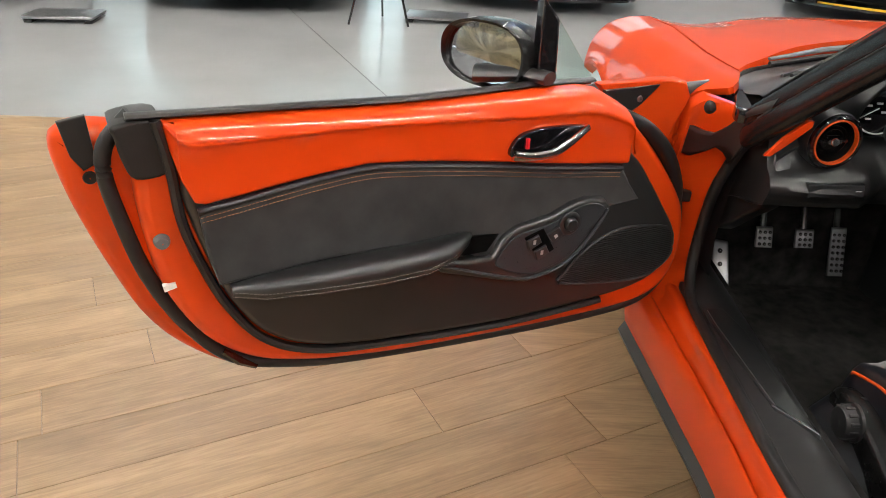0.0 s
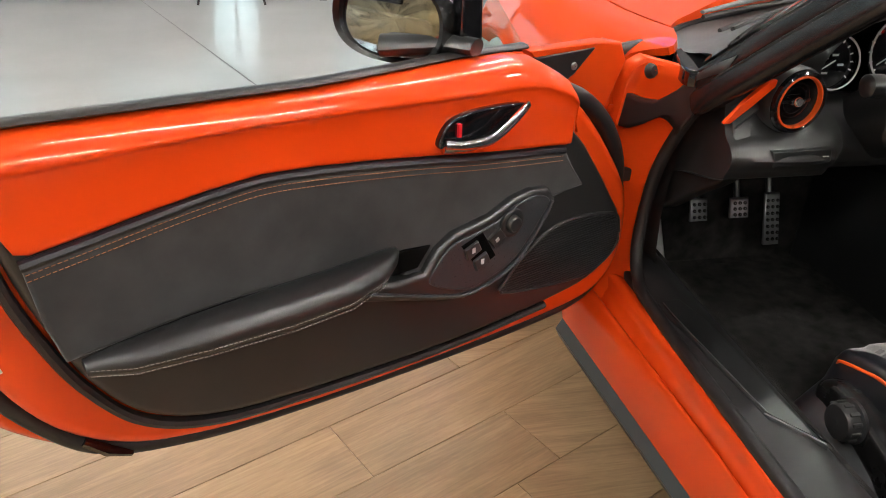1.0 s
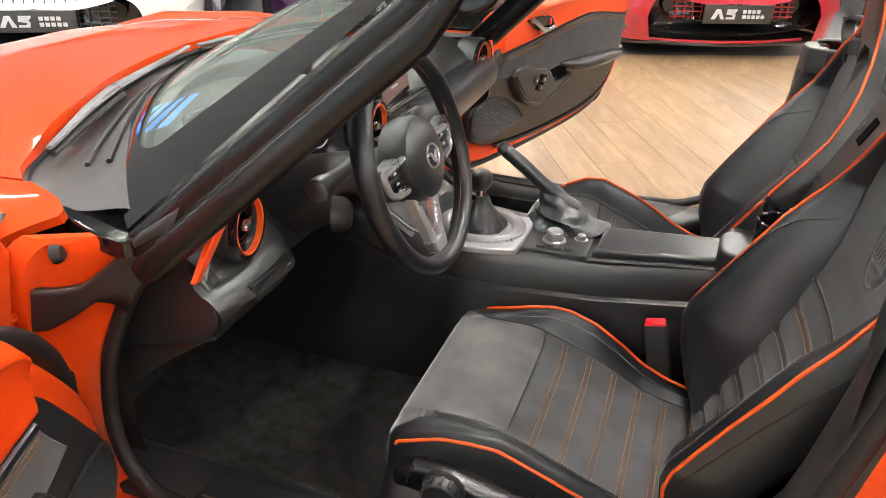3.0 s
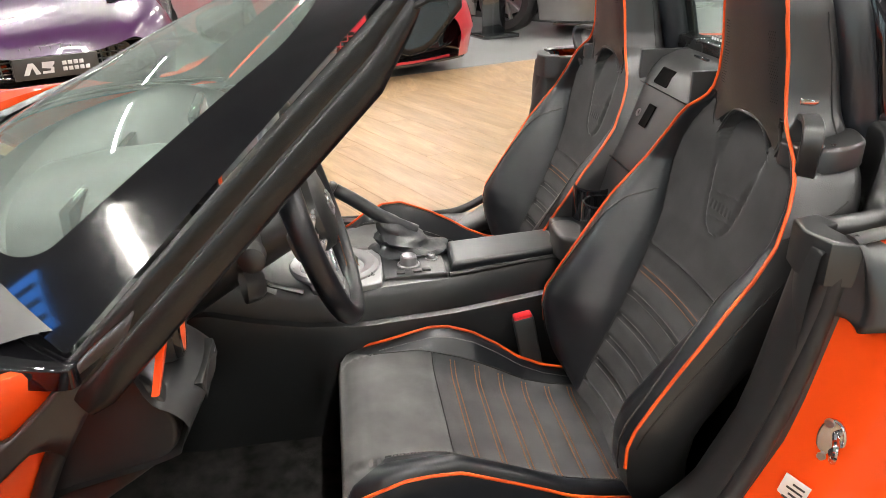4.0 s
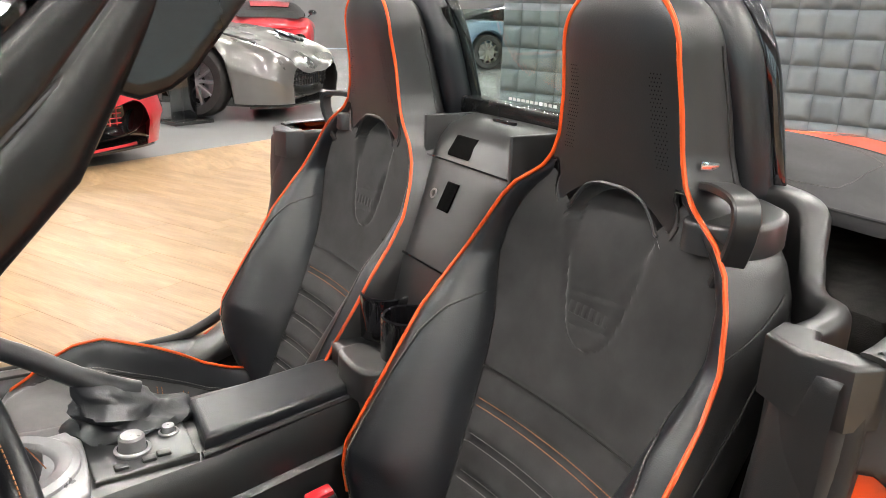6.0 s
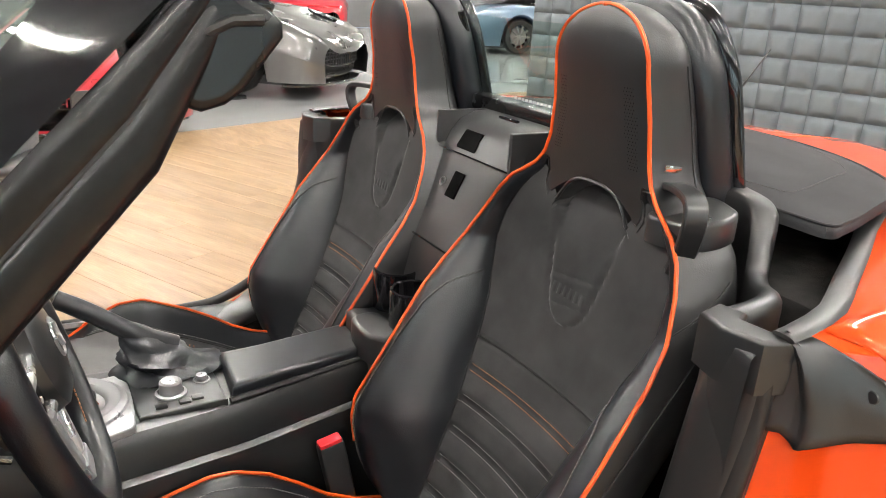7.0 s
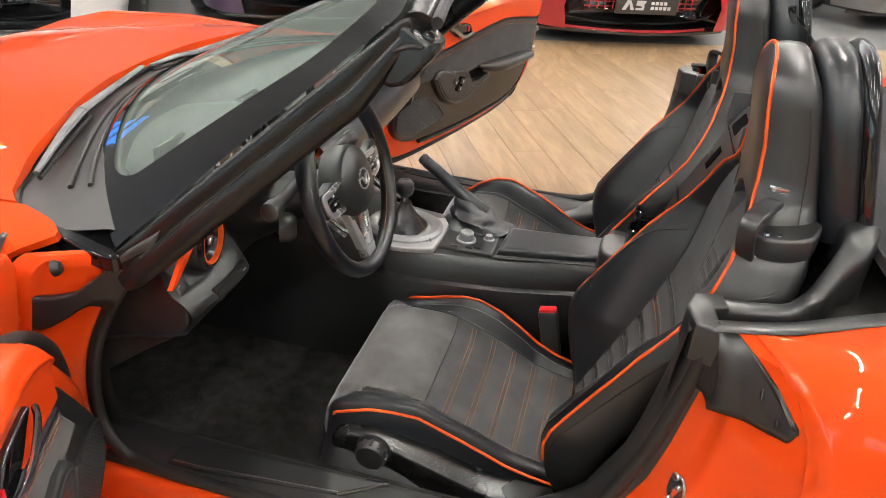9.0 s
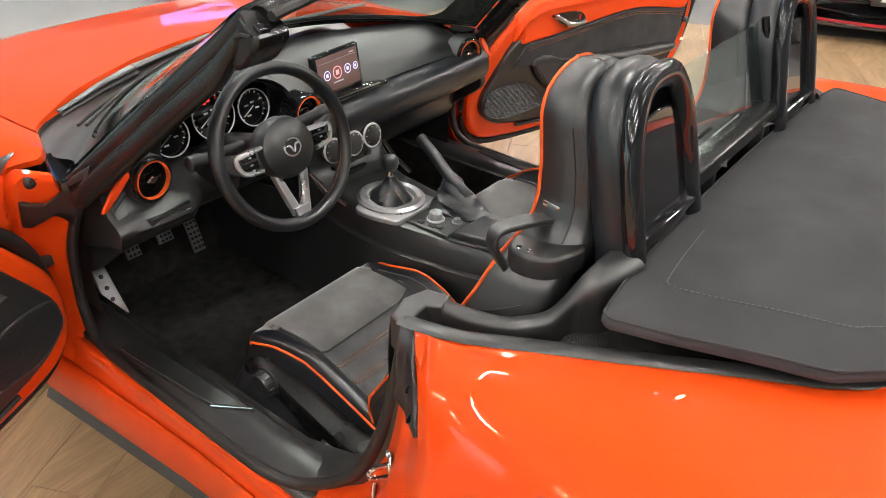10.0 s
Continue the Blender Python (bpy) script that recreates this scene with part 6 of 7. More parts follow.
    for x, z in ((-.076, .665), (.002, .660), (.075, .660)):
        m = pose(x, 1.322, z, 80, 0, 0)
        k = part("climate_dial", lathe([(.034, -.01), (.034, .006), (.031, .010)], m, 40), CHROME, st, "round climate dial with metal rim")
        part("dial_face", lathe([(.030, .004), (.030, .013), (.022, .016), (.001, .016)], m, 36), PLASTIC, k)
        part("dial_rim", tube([m @ V(.0325 * math.cos(a), .0325 * math.sin(a), .010) for a in np.linspace(0, 2 * math.pi, 40, False)], .0030, 8, closed=True), BEZEL, k)
        part("dial_print", merged(*[turned(box(-.001, .001, .022, .027, .0135, .0155, 0), m @ pose(0, 0, 0, 0, 0, a)) for a in range(-120, 121, 40)]), PALE, k)
    for i in range(5):
        part("stack_button", box(-.075 + i * .032, -.050 + i * .032, 1.318, 1.330, .602, .616, .003), PLASTIC, st)
    part("stack_slot", box(-.04, .04, 1.302, 1.318, .578, .592, .002), GLOSS, st)
    part("stack_edge", tube([(-.148, 1.33, .62), (-.138, 1.28, .58), (-.128, 1.22, .553)], .006, 8), CHROME, st)
    part("stack_edge", tube([(.138, 1.33, .62), (.136, 1.28, .58), (.134, 1.22, .553)], .006, 8), CHROME, st)


def steering():
    c = V(-.346, 1.178, .812)
    n = V(0, -math.cos(radians(18)), math.sin(radians(18)))
    up = V(0, math.sin(radians(18)), math.cos(radians(18)))
    rt = V(1, 0, 0)
    m = Matrix((*[(*r, t) for r, t in zip(Matrix((rt, up, n)).transposed(), c)], (0, 0, 0, 1)))
    R = .177
    col = part("steering_column", loft([[V(-.346, 1.205 + .05 * j, .792 - .022 * j) + V(r * math.cos(a), 0, r * .85 * math.sin(a)) for a in np.linspace(0, 2 * math.pi, 24, False)] for j, r in enumerate((.045, .055, .066, .078, .088, .09))], close_u=True, caps=True), PLASTIC, car, "black steering column shroud")
    # rim cross-section kept in the wheel's own frame
    rows = []
    for i in range(72):
        a = 2 * math.pi * i / 72
        grip = 1 + .10 * (math.exp(-((a - .5) / .25) ** 2) + math.exp(-((a - math.pi + .5) / .25) ** 2))
        rows.append([m @ V((R + .0155 * grip * math.cos(b)) * math.cos(a), (R + .0155 * grip * math.cos(b)) * math.sin(a), .0175 * grip * math.sin(b)) for b in np.linspace(0, 2 * math.pi, 14, False)])
    wh = part("steering_wheel", loft(rows, close_u=True, close_v=True), LEATHER, car, "black leather three-spoke steering wheel with metal accents")
    part("stitching", stitches([m @ V((R - .0155) * math.cos(a), (R - .0155) * math.sin(a), .002) for a in np.linspace(-1.1, 1.0, 80)], .006, .0009), THREAD, wh, kind="stuff")
    hub = part("hub", lathe([(.070, -.035), (.074, -.02), (.074, .0), (.069, .014), (.055, .022), (.030, .0265), (.001, .0275)], m @ Matrix.Diagonal((1, .95, 1, 1)), 44), SOFT, wh, "black round airbag cover")
    part("hub_badge", merged(lathe([(.024, .0255), (.025, .0275), (.0225, .0295), (.0205, .0275)], m @ Matrix.Diagonal((1, .85, 1, 1)), 36), tube([m @ V(*q) for q in spl([(-.021, .006, .028), (-.008, .004, .029), (0, -.010, .030), (.008, .004, .029), (.021, .006, .028)], 20)], .0026, 6)), BRIGHT, hub, "plain bright winged oval emblem")
    for sd in (-1, 1):
        sp = slab(smooth_outline([(sd * .060, .022), (sd * .11, .020), (sd * .162, .030), (sd * .164, -.004), (sd * .12, -.030), (sd * .064, -.030)], 28), lambda a, b, h: m @ V(a, b, h), -.024, .000, .006)
        spk = part("spoke", sp, SOFT, wh)
        part("spoke_accent", tube([m @ V(*q) for q in spl([(sd * .066, .020, .006), (sd * .11, .018, .006), (sd * .135, .014, .004), (sd * .125, -.020, .004), (sd * .078, -.028, .006)], 26)], .0060, 8), BRIGHT, spk, "metal spoke accent")
        for j, b in enumerate((.008, -.008, -.020)):
            part("spoke_button", slab([(sd * .082, b + .006), (sd * .122, b + .006), (sd * .120, b - .005), (sd * .084, b - .005)], lambda a, c_, h: m @ V(a, c_, h), -.004, .006, .002), GLOSS, spk)
            part("button_mark", slab([(sd * .098, b + .0022), (sd * .106, b + .0022), (sd * .106, b - .0012), (sd * .098, b - .0012)], lambda a, c_, h: m @ V(a, c_, h), .004, .0068, .0004), PALE, spk)
        low = slab([(sd * .030, -.060), (sd * .050, -.052), (sd * .024, -.158), (sd * .004, -.160), (sd * .002, -.150)], lambda a, b, h: m @ V(a, b, h), -.020, -.004, .004)
        part("lower_spoke", low, BRIGHT, wh, "bright metal lower spoke")
    part("spoke_foot", slab([(-.024, -.140), (.024, -.140), (.020, -.162), (-.020, -.162)], lambda a, b, h: m @ V(a, b, h), -.022, -.001, .003), SILVER, wh)
    for sd in (-1, 1):
        a0 = V(-.346 + sd * .045, 1.275, .806)
        stalk = part("column_stalk", tube([a0, a0 + V(sd * .06, -.012, .006), a0 + V(sd * .135, -.02, .012)], [.010, .012, .014], 12), PLASTIC, col, "black column stalk")
        part("stalk_end", lathe([(.016, 0), (.018, .008), (.018, .03), (.013, .034), (.001, .034)], Matrix.Translation(a0 + V(sd * .125, -.02, .012)) @ pose(0, 0, 0, 0, 90 * sd, 0), 20), SOFT, stalk)
    part("ignition_cover", lathe([(.030, 0), (.028, .02), (.02, .03), (.001, .03)], pose(-.445, 1.285, .735, 90, 0, 20), 22), PLASTIC, col)
    # pedals
    for name, x, z, w, h in (("clutch_pedal", -.475, .37, .045, .05), ("brake_pedal", -.37, .37, .05, .045), ("accelerator_pedal", -.275, .335, .042, .12)):
        o = [(x - w / 2, z - h / 2), (x + w / 2, z - h / 2), (x + w / 2 * .95, z + h / 2), (x - w / 2 * .95, z + h / 2)]
        pd = part(name, slab(o, lambda a, b, h_: V(a, 1.75 + (b - z) * .35 - h_, b), 0, .008, .004), STEEL, car, "drilled metal pedal")
        n_ = 3 if h < .1 else 7
        for i in range(n_):
            for j in range(3):
                part("pedal_stud", lathe([(.0045, 0), (.004, .003), (.001, .0035)], Matrix.Translation((x + (j - 1) * .013, 1.741 + ((i + .5) / n_ - .5) * h * .35, z + ((i + .5) / n_ - .5) * h * .85)) @ pose(0, 0, 0, 75, 0, 0), 8), RUBBER, pd)
        part("pedal_arm", tube([V(x, 1.76, z + .01), V(x, 1.80, z + .10), V(x, 1.84, z + .22)], .008, 8), PLASTIC, pd)
    part("foot_rest", slab([(-.600, .205), (-.548, .205), (-.550, .335), (-.590, .340)], lambda a, b, h: V(a, 1.705 + (b - .205) * .62 - h, b), 0, .012, .004), STEEL, car, "drilled metal foot rest")
    for i in range(4):
        part("rest_stud", lathe([(.007, 0), (.006, .003), (.001, .0035)], Matrix.Translation((-.573, 1.694 + (.022 + .030 * i) * .62, .227 + .030 * i)) @ pose(0, 0, 0, 60, 0, 0), 10), RUBBER, car)


cabin()
dash()
steering()


# ---- cars on show round the platform ----
PURPLE = surf("purple_paint", (0.045, 0.010, 0.055), (0.035, 0.008, 0.045), rough=0.3, scale=3, fine=900, bump=0.01, coat=1.0, dr=0.03)
CRIMSON = surf("red_paint", (0.42, 0.010, 0.020), (0.38, 0.009, 0.018), rough=0.3, scale=3, fine=900, bump=0.01, coat=1.0, dr=0.03)
SLATE = surf("grey_metallic_paint", (0.17, 0.165, 0.16), (0.14, 0.135, 0.13), rough=0.28, metal=0.5, scale=3, fine=900, bump=0.01, coat=1.0, dr=0.03)
BLUE = surf("grey_blue_paint", (0.075, 0.13, 0.19), (0.065, 0.115, 0.17), rough=0.3, scale=3, fine=900, bump=0.01, coat=1.0, dr=0.03)
NOIR = surf("black_paint", (0.012, 0.012, 0.013), (0.010, 0.010, 0.011), rough=0.25, scale=3, bump=0.0, coat=1.0, dr=0.03)
IVORY = surf("white_paint", (0.70, 0.70, 0.69), (0.66, 0.66, 0.65), rough=0.3, scale=3, bump=0.0, coat=1.0, dr=0.03)
SAND = surf("sand_paint", (0.30, 0.24, 0.12), (0.27, 0.215, 0.105), rough=0.45, scale=3, fine=600, bump=0.02, coat=0.4, dr=0.03)
YELLOW = surf("yellow_paint", (0.80, 0.50, 0.02), (0.74, 0.45, 0.02), rough=0.4, scale=6, bump=0.0)
LENS = glass("headlight_glass", (0.75, 0.78, 0.80), alpha=0.15)
PLATE = surf("dark_plate", (0.045, 0.042, 0.040), (0.038, 0.036, 0.034), rough=0.4, scale=10, bump=0.0)


def alloy(parent, x, y, r, width, spokes, side):
    m = pose(x, y, r, 0, 90 * side, 0)
    k = width / 2
    w = part("wheel", lathe([(r * .66, -k), (r * .9, -k * 1.04), (r * .985, -k * .8), (r, -k * .3), (r, k * .3), (r * .985, k * .8), (r * .9, k * 1.04), (r * .66, k)], m, 40), RUBBER, parent, "black tyre on alloy wheel")
    part("rim", merged(lathe([(r * .72, -k * .8), (r * .72, k * .9), (r * .68, k), (r * .66, k * .8), (r * .66, -k * .7)], m, 40), lathe([(.001, k * .75), (r * .16, k * .7), (r * .17, k * .4), (.001, k * .35)], m, 16)), STEEL, w)
    for i in range(spokes):
        part("spoke", turned(box(-r * .045, r * .045, r * .12, r * .68, k * .45, k * .8, r * .02), m @ pose(0, 0, 0, 0, 0, 360 / spokes * i)), STEEL, w)
    part("brake_disc", lathe([(r * .5, -.01), (r * .5, .01), (r * .2, .012)], m, 28), STEEL, w)


def show_plate(parent, m, w=.50, h=.13):
    pl = part("dealer_plate", turned(box(-w / 2, w / 2, -.010, .010, -h / 2, h / 2, .004), m), PLATE, parent, "dark dealer plate with plain pale shapes")
    marks = [slab([(-.20, -.035), (-.17, -.035), (-.145, .01), (-.13, -.035), (-.10, -.035), (-.135, .035), (-.165, .035)], lambda a, b, g: m @ V(a, -g, b), .009, .012, .0008),
             slab([(-.09, -.035), (-.025, -.035), (-.02, .0), (-.065, .005), (-.06, .018), (-.015, .02), (-.012, .035), (-.085, .035), (-.09, .0), (-.04, -.008), (-.042, -.02), (-.09, -.02)], lambda a, b, g: m @ V(a, -g, b), .009, .012, .0008)]
    for row, n in ((.018, 4), (-.018, 5)):
        for i in range(n):
            marks.append(turned(box(.03 + i * .034, .056 + i * .034, -.0125, -.009, row - .012, row + .012, .002), m))
    for k in marks:
        part("plate_shape", k, PALE, pl)


def sports_car(label, paint, m, lip=None, mesh=True, low=0.0, eyes="slim", wide=.97, plate=True):
    """Nose at the origin looking along -y, tail at +y."""
    c = thing("sports_car", label, "car", m, "cars on show")
    tab = [(-.02, .40, .46, .66), (.05, .50, .56, .80), (.20, .58, .63, .90), (.45, .66, .70, wide - .03), (.80, .73, .78, wide), (1.1, .78, .81, wide), (1.45, .84, .83, wide - .01), (2.2, .90, .86, wide - .03), (3.0, .92, .90, wide + .01), (3.6, .92, .90, wide + .02), (4.1, .86, .82, wide - .02), (4.4, .74, .70, wide - .10), (4.48, .60, .58, wide - .16)]

    def st(y):
        zc, zs, xw = inter(y, tab)
        zb = .14
        for ya in (.88, 3.45):
            if abs(y - ya) < .37:
                zb = .33 + math.sqrt(.37 ** 2 - (y - ya) ** 2)
        return [(0, zc), (xw * .35, zc - .005), (xw * .62, zs - .03), (xw * .80, zs), (xw * .93, zs - .06), (xw, max(zs - .22, zb + .05)), (xw - .005, max(.36, zb + .03)), (xw - .05, zb)]
    ys = [-.02, .0, .03, .08, .15, .25] + list(np.linspace(.35, 4.48, 60))
    rows = []
    for y in ys:
        h = spl(st(y), 25)
        rows.append([(-p[0], y, p[1]) for p in reversed(h)] + [(p[0], y, p[1]) for p in h[1:]])
    bm = loft(rows)
    nose = [bm.verts.new((x, -.015 if abs(x) < .6 else .03, .14)) for x in (.60, -.60)]
    bm.verts.ensure_lookup_table()
    part("body", bm, paint, c)
    part("front_panel", slab(smooth_outline([(-.62, .20), (-.74, .40), (-.55, .47), (0, .49), (.55, .47), (.74, .40), (.62, .20), (0, .16)], 40), lambda a, b, g: V(a, .06 + .14 * (a / .74) ** 2 - g, b), -.10, .02, .02), NOIR if mesh else paint, c)
    g = part("grille", slab(smooth_outline([(-.50, .34), (-.46, .44), (0, .46), (.46, .44), (.50, .34), (.30, .27), (-.30, .27)], 36), lambda a, b, h: V(a, .03 + .12 * (a / .74) ** 2 - h, b), -.05, .012, .008), GLOSS, c, "dark front grille")
    bars = [box(-.46, .46, -.012, .002, z - .004, z + .004, .001) for z in (.30, .335, .37, .405, .44)] + [box(x - .003, x + .003, -.010, .002, .285, .45, .001) for x in np.linspace(-.42, .42, 15)]
    for b in bars:
        for v in b.verts:
            v.co.y += .12 * (v.co.x / .74) ** 2 - .0 + .012
    part("grille_mesh", merged(*bars), paint if lip else PLASTIC, g)
    for s in (-1, 1):
        part("side_intake", slab(smooth_outline([(s * .56, .22), (s * .84, .26), (s * .88, .42), (s * .70, .40), (s * .58, .33)], 24), lambda a, b, h: V(a, .10 + .22 * max(0, abs(a) - .5) / .38 - h, b), -.05, .015, .01), GLOSS, c)
        lo = [(.56, .44), (.60, .66), (.70, .80), (.80, .82), (.85, .72), (.80, .50), (.66, .40)] if eyes == "oval" else [(.50, .40), (.60, .62), (.74, .80), (.82, .84), (.80, .66), (.68, .48)]
        def eye(a, b, h):
            zc, zs, xw = inter(b, tab)
            return V(s * a, b - .03, zs - .03 + h + (.0 if a < xw * .8 else -(a - xw * .8) * .5))
        hl = part("headlight", slab(smooth_outline(lo, 24), eye, -.02, .018, .012), GLOSS, c, "clear headlight")
        part("headlight_lens", slab(smooth_outline([(a * .98 + .01, b * .98 + .012) for a, b in lo], 24), eye, .014, .026, .006), LENS, hl)
        part("lamp_core", lathe([(.001, .03), (.04, .028), (.06, .0)], Matrix.Translation(eye(.68, .60, .0)), 16), CHROME, hl)
        for y in (.88, 3.45):
            alloy(c, s * (wide - .13), y, .33, .25, 10, s)
        mr = part("door_mirror", lathe([(.001, -.09), (.05, -.07), (.07, -.01), (.066, .05), (.001, .055)], pose(s * (wide + .04), 1.62, 1.0, 90, 0, 0) @ Matrix.Diagonal((1.5, 1, 1, 1)), 20), GLOSS, c, "black door mirror")
        part("mirror_arm", tube([(s * (wide - .08), 1.62, .88), (s * (wide + .02), 1.62, .97)], .015, 8), GLOSS, mr)
    spl_ = part("front_splitter", slab(smooth_outline([(-.70, .10), (-.84, .28), (-.80, .34), (0, .20), (.80, .34), (.84, .28), (.70, .10), (0, -.03)], 44), lambda a, b, h: V(a, b, h), .10, .125, .006), NOIR, c, "black front splitter")
    if lip:
        part("splitter_stripe", tube([V(a, -.025 + .20 * (a / .74) ** 2, .13) for a in np.linspace(-.60, .60, 30)], .012, 8, squash=(.6, 1)), lip, spl_, "coloured splitter stripe")
    # cabin
    rows = []
    for y, zb, zt, wb, wt in ((1.30, .84, .845, .70, .66), (1.55, .87, .96, .76, .66), (1.85, .89, 1.10, .80, .62), (2.15, .90, 1.20, .81, .59), (2.5, .91, 1.23, .81, .58), (2.9, .92, 1.20, .80, .56), (3.3, .92, 1.10, .76, .52), (3.75, .91, .96, .68, .46), (4.0, .88, .885, .6, .42)):
        rows.append([(x, y, z) for x, z in spl([(-wb, zb), (-wb + .03, zb + (zt - zb) * .35), (-wt, zt - (zt - zb) * .10), (-wt * .6, zt), (0, zt + .006), (wt * .6, zt), (wt, zt - (zt - zb) * .10), (wb - .03, zb + (zt - zb) * .35), (wb, zb)], 27)])
    part("cabin_glass", loft(rows), DARK_GLASS, c)
    part("roof", loft([[(x * .97, y, z + .012) for x, y, z in r[8:19]] for r in rows[3:7]]), paint, c)
    part("cabin_shade", box(-.55, .55, 1.9, 3.3, .86, 1.02, .05), PLASTIC, c)
    part("underbody", box(-.80, .80, .25, 4.3, .10, .30, .03), NOIR, c)
    part("tail_light", tube([(x, 4.47 - .10 * (x / .85) ** 2, .70) for x in np.linspace(-.78, .78, 20)], .022, 8), RED, c, "red tail light band")
    if plate:
        show_plate(c, pose(0, -.055, .335))
    return c


sports_car("dark purple supercar with black intakes and dealer plate", PURPLE, pose(3.64, 2.87, .03, 0, 0, -58), mesh=True)
sports_car("bright red supercar with mesh grille and dealer plate", CRIMSON, pose(4.55, .66, 0, 0, 0, -66), lip=CRIMSON, wide=.90)
sports_car("grey metallic coupe with oval headlights", SLATE, pose(6.92, -2.08, .02, 0, 0, -43) @ Matrix.Diagonal((1.03, 1.03, 1.10, 1)), mesh=False, eyes="oval", plate=False)
sports_car("grey-blue coupe with red tail lights", BLUE, pose(11.9, -11.5, 0, 0, 0, -17.5) @ Matrix.Diagonal((1, 1, 1.08, 1)), mesh=False, eyes="oval", plate=False)
sports_car("red coupe with black grille", CRIMSON, pose(19.3, -5.9, 0, 0, 0, 70), plate=False)
sports_car("white supercar with black lower bumper and dealer plate", IVORY, pose(2.22, 4.72, 0, 0, 0, -62))
sports_car("black low sports car", NOIR, pose(-3.05, 6.55, 0, 0, 0, 4), plate=False)
sports_car("black low sports car", NOIR, pose(-.45, 7.1, 0, 0, 0, -6), plate=False)
sports_car("black sports car with yellow splitter", NOIR, pose(2.75, 7.15, 0, 0, 0, -28), lip=YELLOW, plate=False)
sports_car("black low sports car", NOIR, pose(-5.6, 6.4, 0, 0, 0, 8), plate=False)


def suv(m):
    c = thing("off_road_car", "boxy sand-coloured off-road car with black wheels", "car", m, "cars on show")
    part("body", box(-.93, .93, .1, 4.6, .55, 1.15, .05, 3), SAND, c)
    part("bonnet", box(-.80, .80, .05, 1.45, 1.10, 1.22, .05, 3), SAND, c)
    part("cabin", box(-.84, .84, 1.50, 4.55, 1.12, 1.95, .08, 3), SAND, c)
    for s in (-1, 1):
        for y0, y1 in ((1.72, 2.55), (2.68, 3.45), (3.58, 4.35)):
            part("side_window", box(*sorted((s * .835, s * .846)), y0, y1, 1.28, 1.80, .004), GLOSS, c)
        for y in (.95, 3.75):
            alloy(c, s * .80, y, .41, .28, 5, s)
            part("wheel_arch", tube([(s * .945, y + .50 * math.cos(a), .44 + .50 * math.sin(a)) for a in np.linspace(.1, math.pi - .1, 20)], .045, 8, squash=(1, .6)), NOIR, c)
        part("side_strip", box(*sorted((s * .93, s * .945)), 1.5, 4.4, .84, .88, .004), NOIR, c)
        part("step_bar", box(*sorted((s * .86, s * 1.0)), 1.5, 3.2, .42, .48, .01), NOIR, c)
        part("headlight", lathe([(.001, .03), (.09, .02), (.10, 0)], pose(s * .66, .09, .95, 90, 0, 0), 24), CHROME, c)
        for y in (1.62, 2.62, 3.52):
            part("door_gap", box(*sorted((s * .929, s * .936)), y - .004, y + .004, .60, 1.13, 0), NOIR, c)
    part("windscreen", box(-.76, .76, 1.485, 1.50, 1.28, 1.82, .005), GLOSS, c)
    part("front_bumper", box(-.93, .93, -.12, .18, .45, .72, .05), SAND, c)
    part("grille", box(-.45, .45, .06, .105, .80, 1.06, .01), NOIR, c)
    return c


suv(pose(-6.9, -.1, 0, 0, 0, 170))

# ---- stands ----
st = thing("info_stand", "clear acrylic floor stand with a white sheet on a dark base", "stand", pose(6.75, -.62, 0, 0, 0, -70))
part("base_plate", box(-.22, .22, -.18, .18, -.01, .03, .006), NOIR, st)
pn = part("panel", box(-.14, .14, -.012, .012, .03, .98, .003), DARK_GLASS, st)
part("post", box(-.015, .015, .012, .035, .03, .98, .003), STEEL, st)
part("sheet_holder", turned(box(-.17, .17, -.24, .06, -.006, .006, .003), pose(0, 0, 1.0, 32, 0, 0)), WHITE, st, "white printed sheet")
tp = thing("tripod", "thin black tripod standing on the concrete floor", "tripod", pose(-1.85, 6.35, -.01))
for i in range(3):
    a = radians(90 + 120 * i)
    part("leg", tube([(0, 0, .95), (.28 * math.cos(a), .28 * math.sin(a), .0)], [.014, .009], 8), NOIR, tp)
part("centre_column", tube([(0, 0, .6), (0, 0, 1.5)], .012, 8), NOIR, tp)
part("head", box(-.05, .05, -.04, .04, 1.48, 1.56, .01), NOIR, tp)
for x, y, r in ((-4.25, 5.95, 5), (-1.38, 6.55, -4), (6.2, .95, 20)):
    b = thing("wheel_scale", "flat dark-edged metal plate lying on the concrete floor", "floor plate", pose(x, y, -.012, 0, 0, r), "floor plates")
    part("plate", box(-.26, .26, -.17, .17, .03, .05, .006), STEEL, b)
    for sx in (-.22, .22):
        part("runner", box(sx - .03, sx + .03, -.16, .16, 0, .03, .004), NOIR, b)
yl = thing("yellow_stand", "yellow plastic barrier post beside parked car", "barrier post", pose(11.25, -8.15, 0))
part("post", tube([(0, 0, 0), (0, 0, .95)], [.10, .05], 12), YELLOW, yl)
part("foot", box(-.16, .16, -.16, .16, -.012, .06, .02), NOIR, yl)


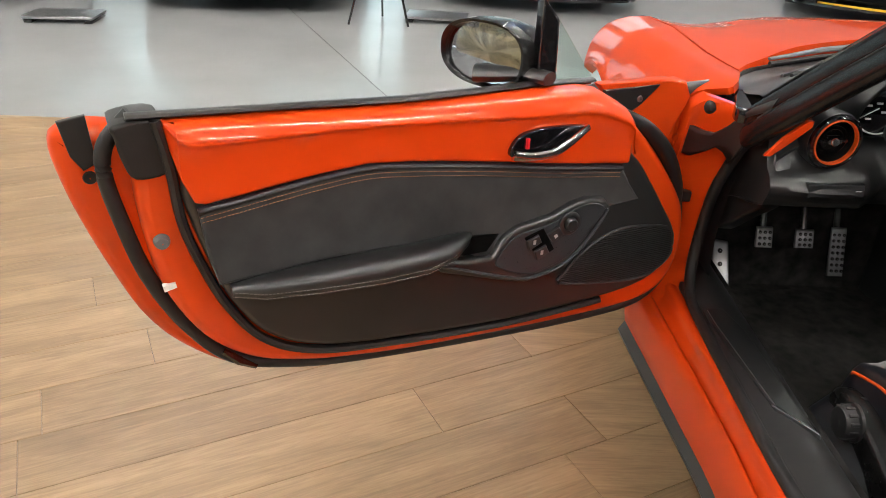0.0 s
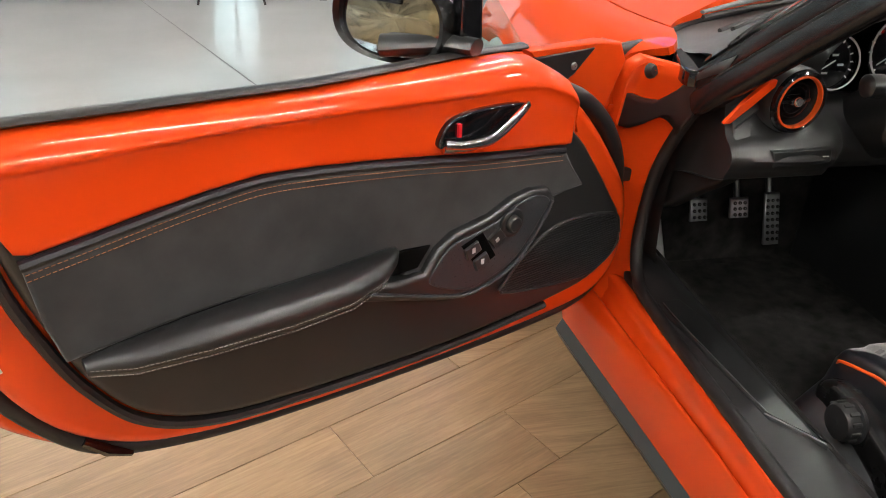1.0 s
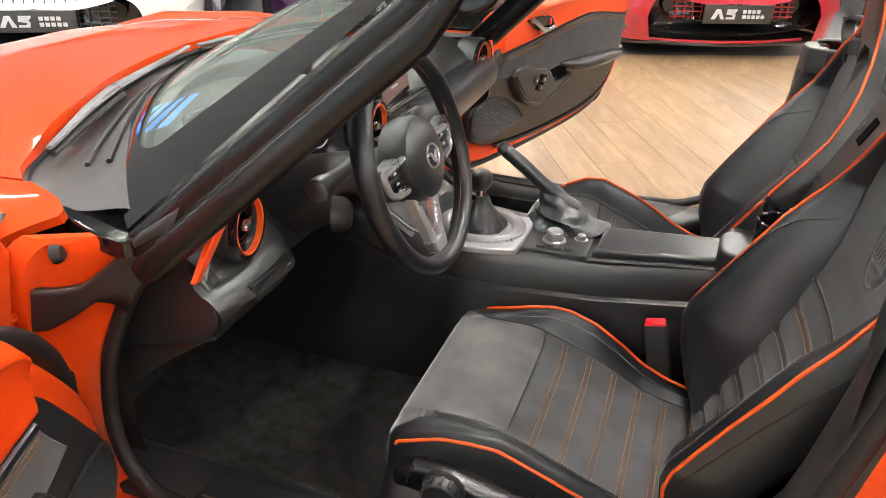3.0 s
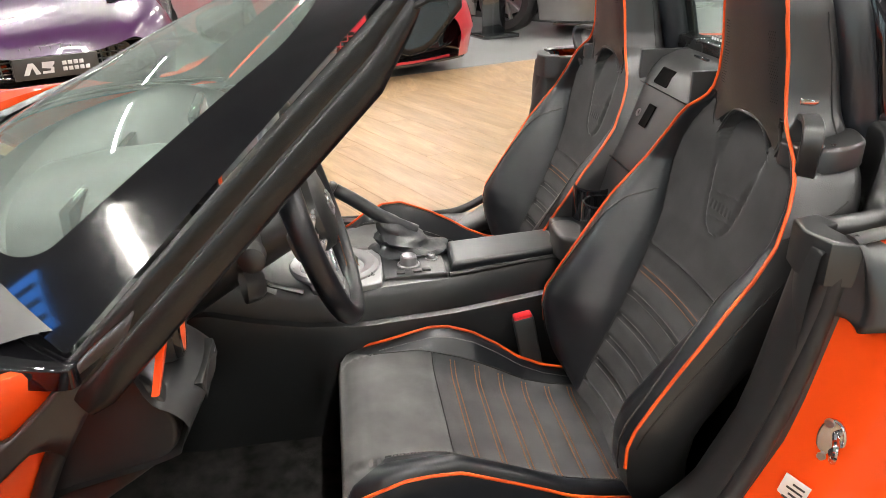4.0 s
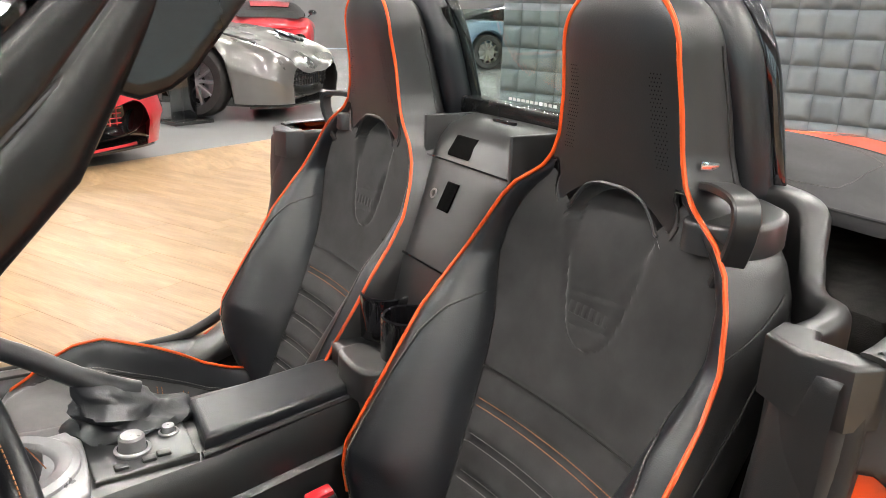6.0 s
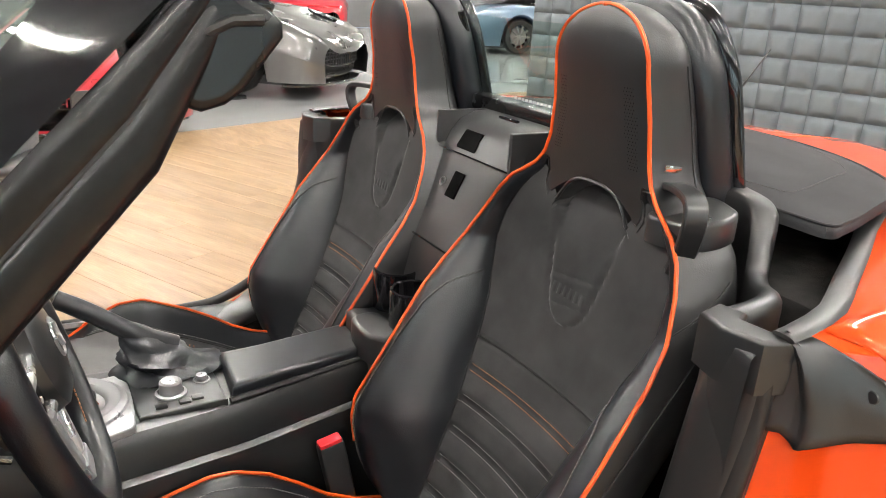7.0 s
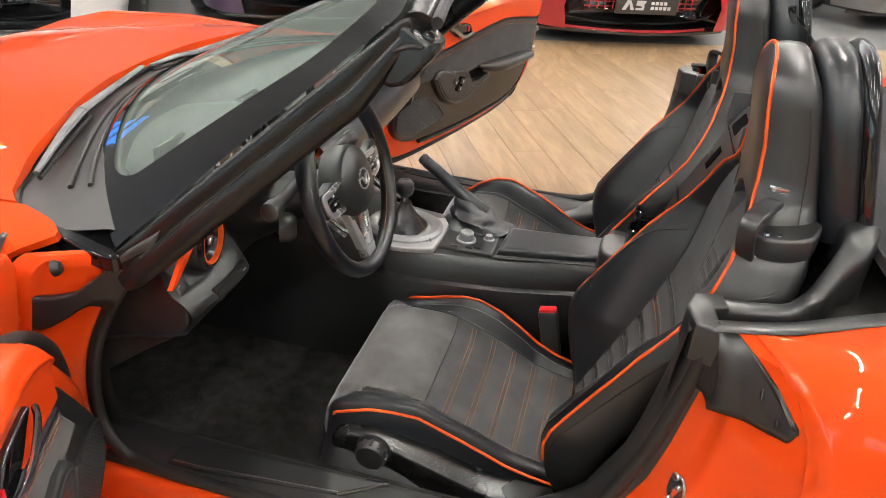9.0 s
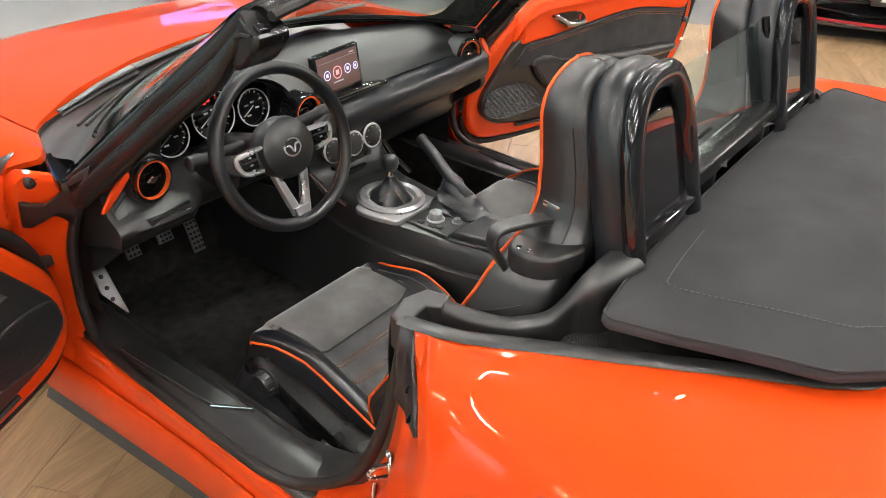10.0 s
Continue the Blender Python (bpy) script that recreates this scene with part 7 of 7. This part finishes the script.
# ---- padded partition ----
def padded_wall():
    w = tagged(part("padded_partition", box(-9.0, 0, .0, .12, 0, 3.4, .01), PAD, label="tall partition clad in square grey padded tiles", kind="structure"), category="wall")
    w.matrix_basis = pose(6.2, -4.15, 0, 0, 0, 20)
    size = .238
    n = 9
    rows = []
    for i in range(n):
        row = []
        for j in range(n):
            u, v = i / (n - 1), j / (n - 1)
            h = .045 * (1 - abs(2 * u - 1) ** 3.5) ** .5 * (1 - abs(2 * v - 1) ** 3.5) ** .5
            row.append(((u - .5) * size * .97, h, (v - .5) * size * .97))
        rows.append(row)
    bm = loft(rows)
    me = bpy.data.meshes.new("padded_tile")
    bm.to_mesh(me)
    bm.free()
    me.materials.append(PAD)
    me.shade_smooth()
    for i in range(33):
        for j in range(9):
            t = new("padded_tile", me)
            t.parent = w
            t.matrix_basis = pose(-(i + .5) * size, .122, .05 + (j + .5) * size)


padded_wall()


# ---- wooden platform ----
def platform():
    ang = radians(26.5)
    dx, dy = V(math.cos(ang), math.sin(ang), 0), V(-math.sin(ang), math.cos(ang), 0)
    base = bmesh.new()
    corners = [(-9, 3.57), (3.45, 3.57), (6.9, -4.4), (6.9, -7.2), (-9, -7.2)]
    f = base.faces.new([base.verts.new((x, y, -.009)) for x, y in corners])
    r = bmesh.ops.extrude_face_region(base, geom=[f])
    for v in r["geom"]:
        if isinstance(v, bmesh.types.BMVert):
            v.co.z = -.0118
    bmesh.ops.recalc_face_normals(base, faces=base.faces)
    deck = tagged(part("wooden_floor", base, PLANK_EDGE, label="oak plank floor laid over the concrete", smooth=0, kind="structure"), category="floor")
    L, W = 1.26, .18
    one = box(-L / 2 + .0006, L / 2 - .0006, -W / 2 + .0006, W / 2 - .0006, -.0085, 0, .0008, 1)
    me = bpy.data.meshes.new("plank")
    one.to_mesh(me)
    one.free()
    me.materials.append(OAK)
    rng = random.Random(5)
    planes = [((0, 3.57, 0), (0, 1, 0)), ((3.45, 3.57, 0), (7.97, 3.45, 0)), ((6.9, 0, 0), (1, 0, 0)), ((0, -7.2, 0), (0, -1, 0)), ((-9, 0, 0), (-1, 0, 0))]
    joined, near = [], 0
    starts = [-.54, -.18, -1.39, -1.12, -.86]
    for k in range(-62, 62):
        q = 1.81 + W * (k + .5)
        p0 = (starts[k % 5] if 0 <= k < 5 else rng.uniform(0, L))
        for i in range(-14, 14):
            p = p0 + L * (i + .5)
            c = dx * p + dy * q
            ends = [c + dx * a * L / 2 + dy * b * W / 2 for a in (-1, 1) for b in (-1, 1)]
            inside = [all((e - V(*o)).dot(V(*n)) <= 0 for o, n in planes) for e in ends]
            if not any(inside):
                continue
            m = Matrix.Translation((c.x, c.y, 0)) @ pose(0, 0, 0, 0, 0, 26.5)
            close = (-3.4 < c.x < -.6 and -.2 < c.y < 3.4) or (.9 < c.x < 4.6 and -1.7 < c.y < 1.9)
            if all(inside) and close and near < 300:
                t = new("plank", me)
                t.parent = deck
                t.matrix_basis = m
                near += 1
            else:
                joined.append((m, all(inside)))
    bm = bmesh.new()
    for m, whole in joined:
        n0 = len(bm.verts)
        bm.from_mesh(me)
        bm.verts.ensure_lookup_table()
        for v in bm.verts[n0:]:
            v.co = m @ v.co
    for o, n in planes:
        bmesh.ops.bisect_plane(bm, geom=bm.verts[:] + bm.edges[:] + bm.faces[:], plane_co=o, plane_no=n, clear_outer=True)
    rest = part("planks", bm, OAK, deck, smooth=0, kind="stuff")
    # expansion joint in the concrete
    jt = box(-.004, .004, -3.5, 3.5, -.014, -.0112, 0)
    ob = tagged(part("floor_joint", jt, RUBBER, label="dark straight joint in the concrete floor", smooth=0, kind="structure"), category="floor joint")
    ob.matrix_basis = pose(-2.6, 6.6, 0, 0, 0, 22)


platform()
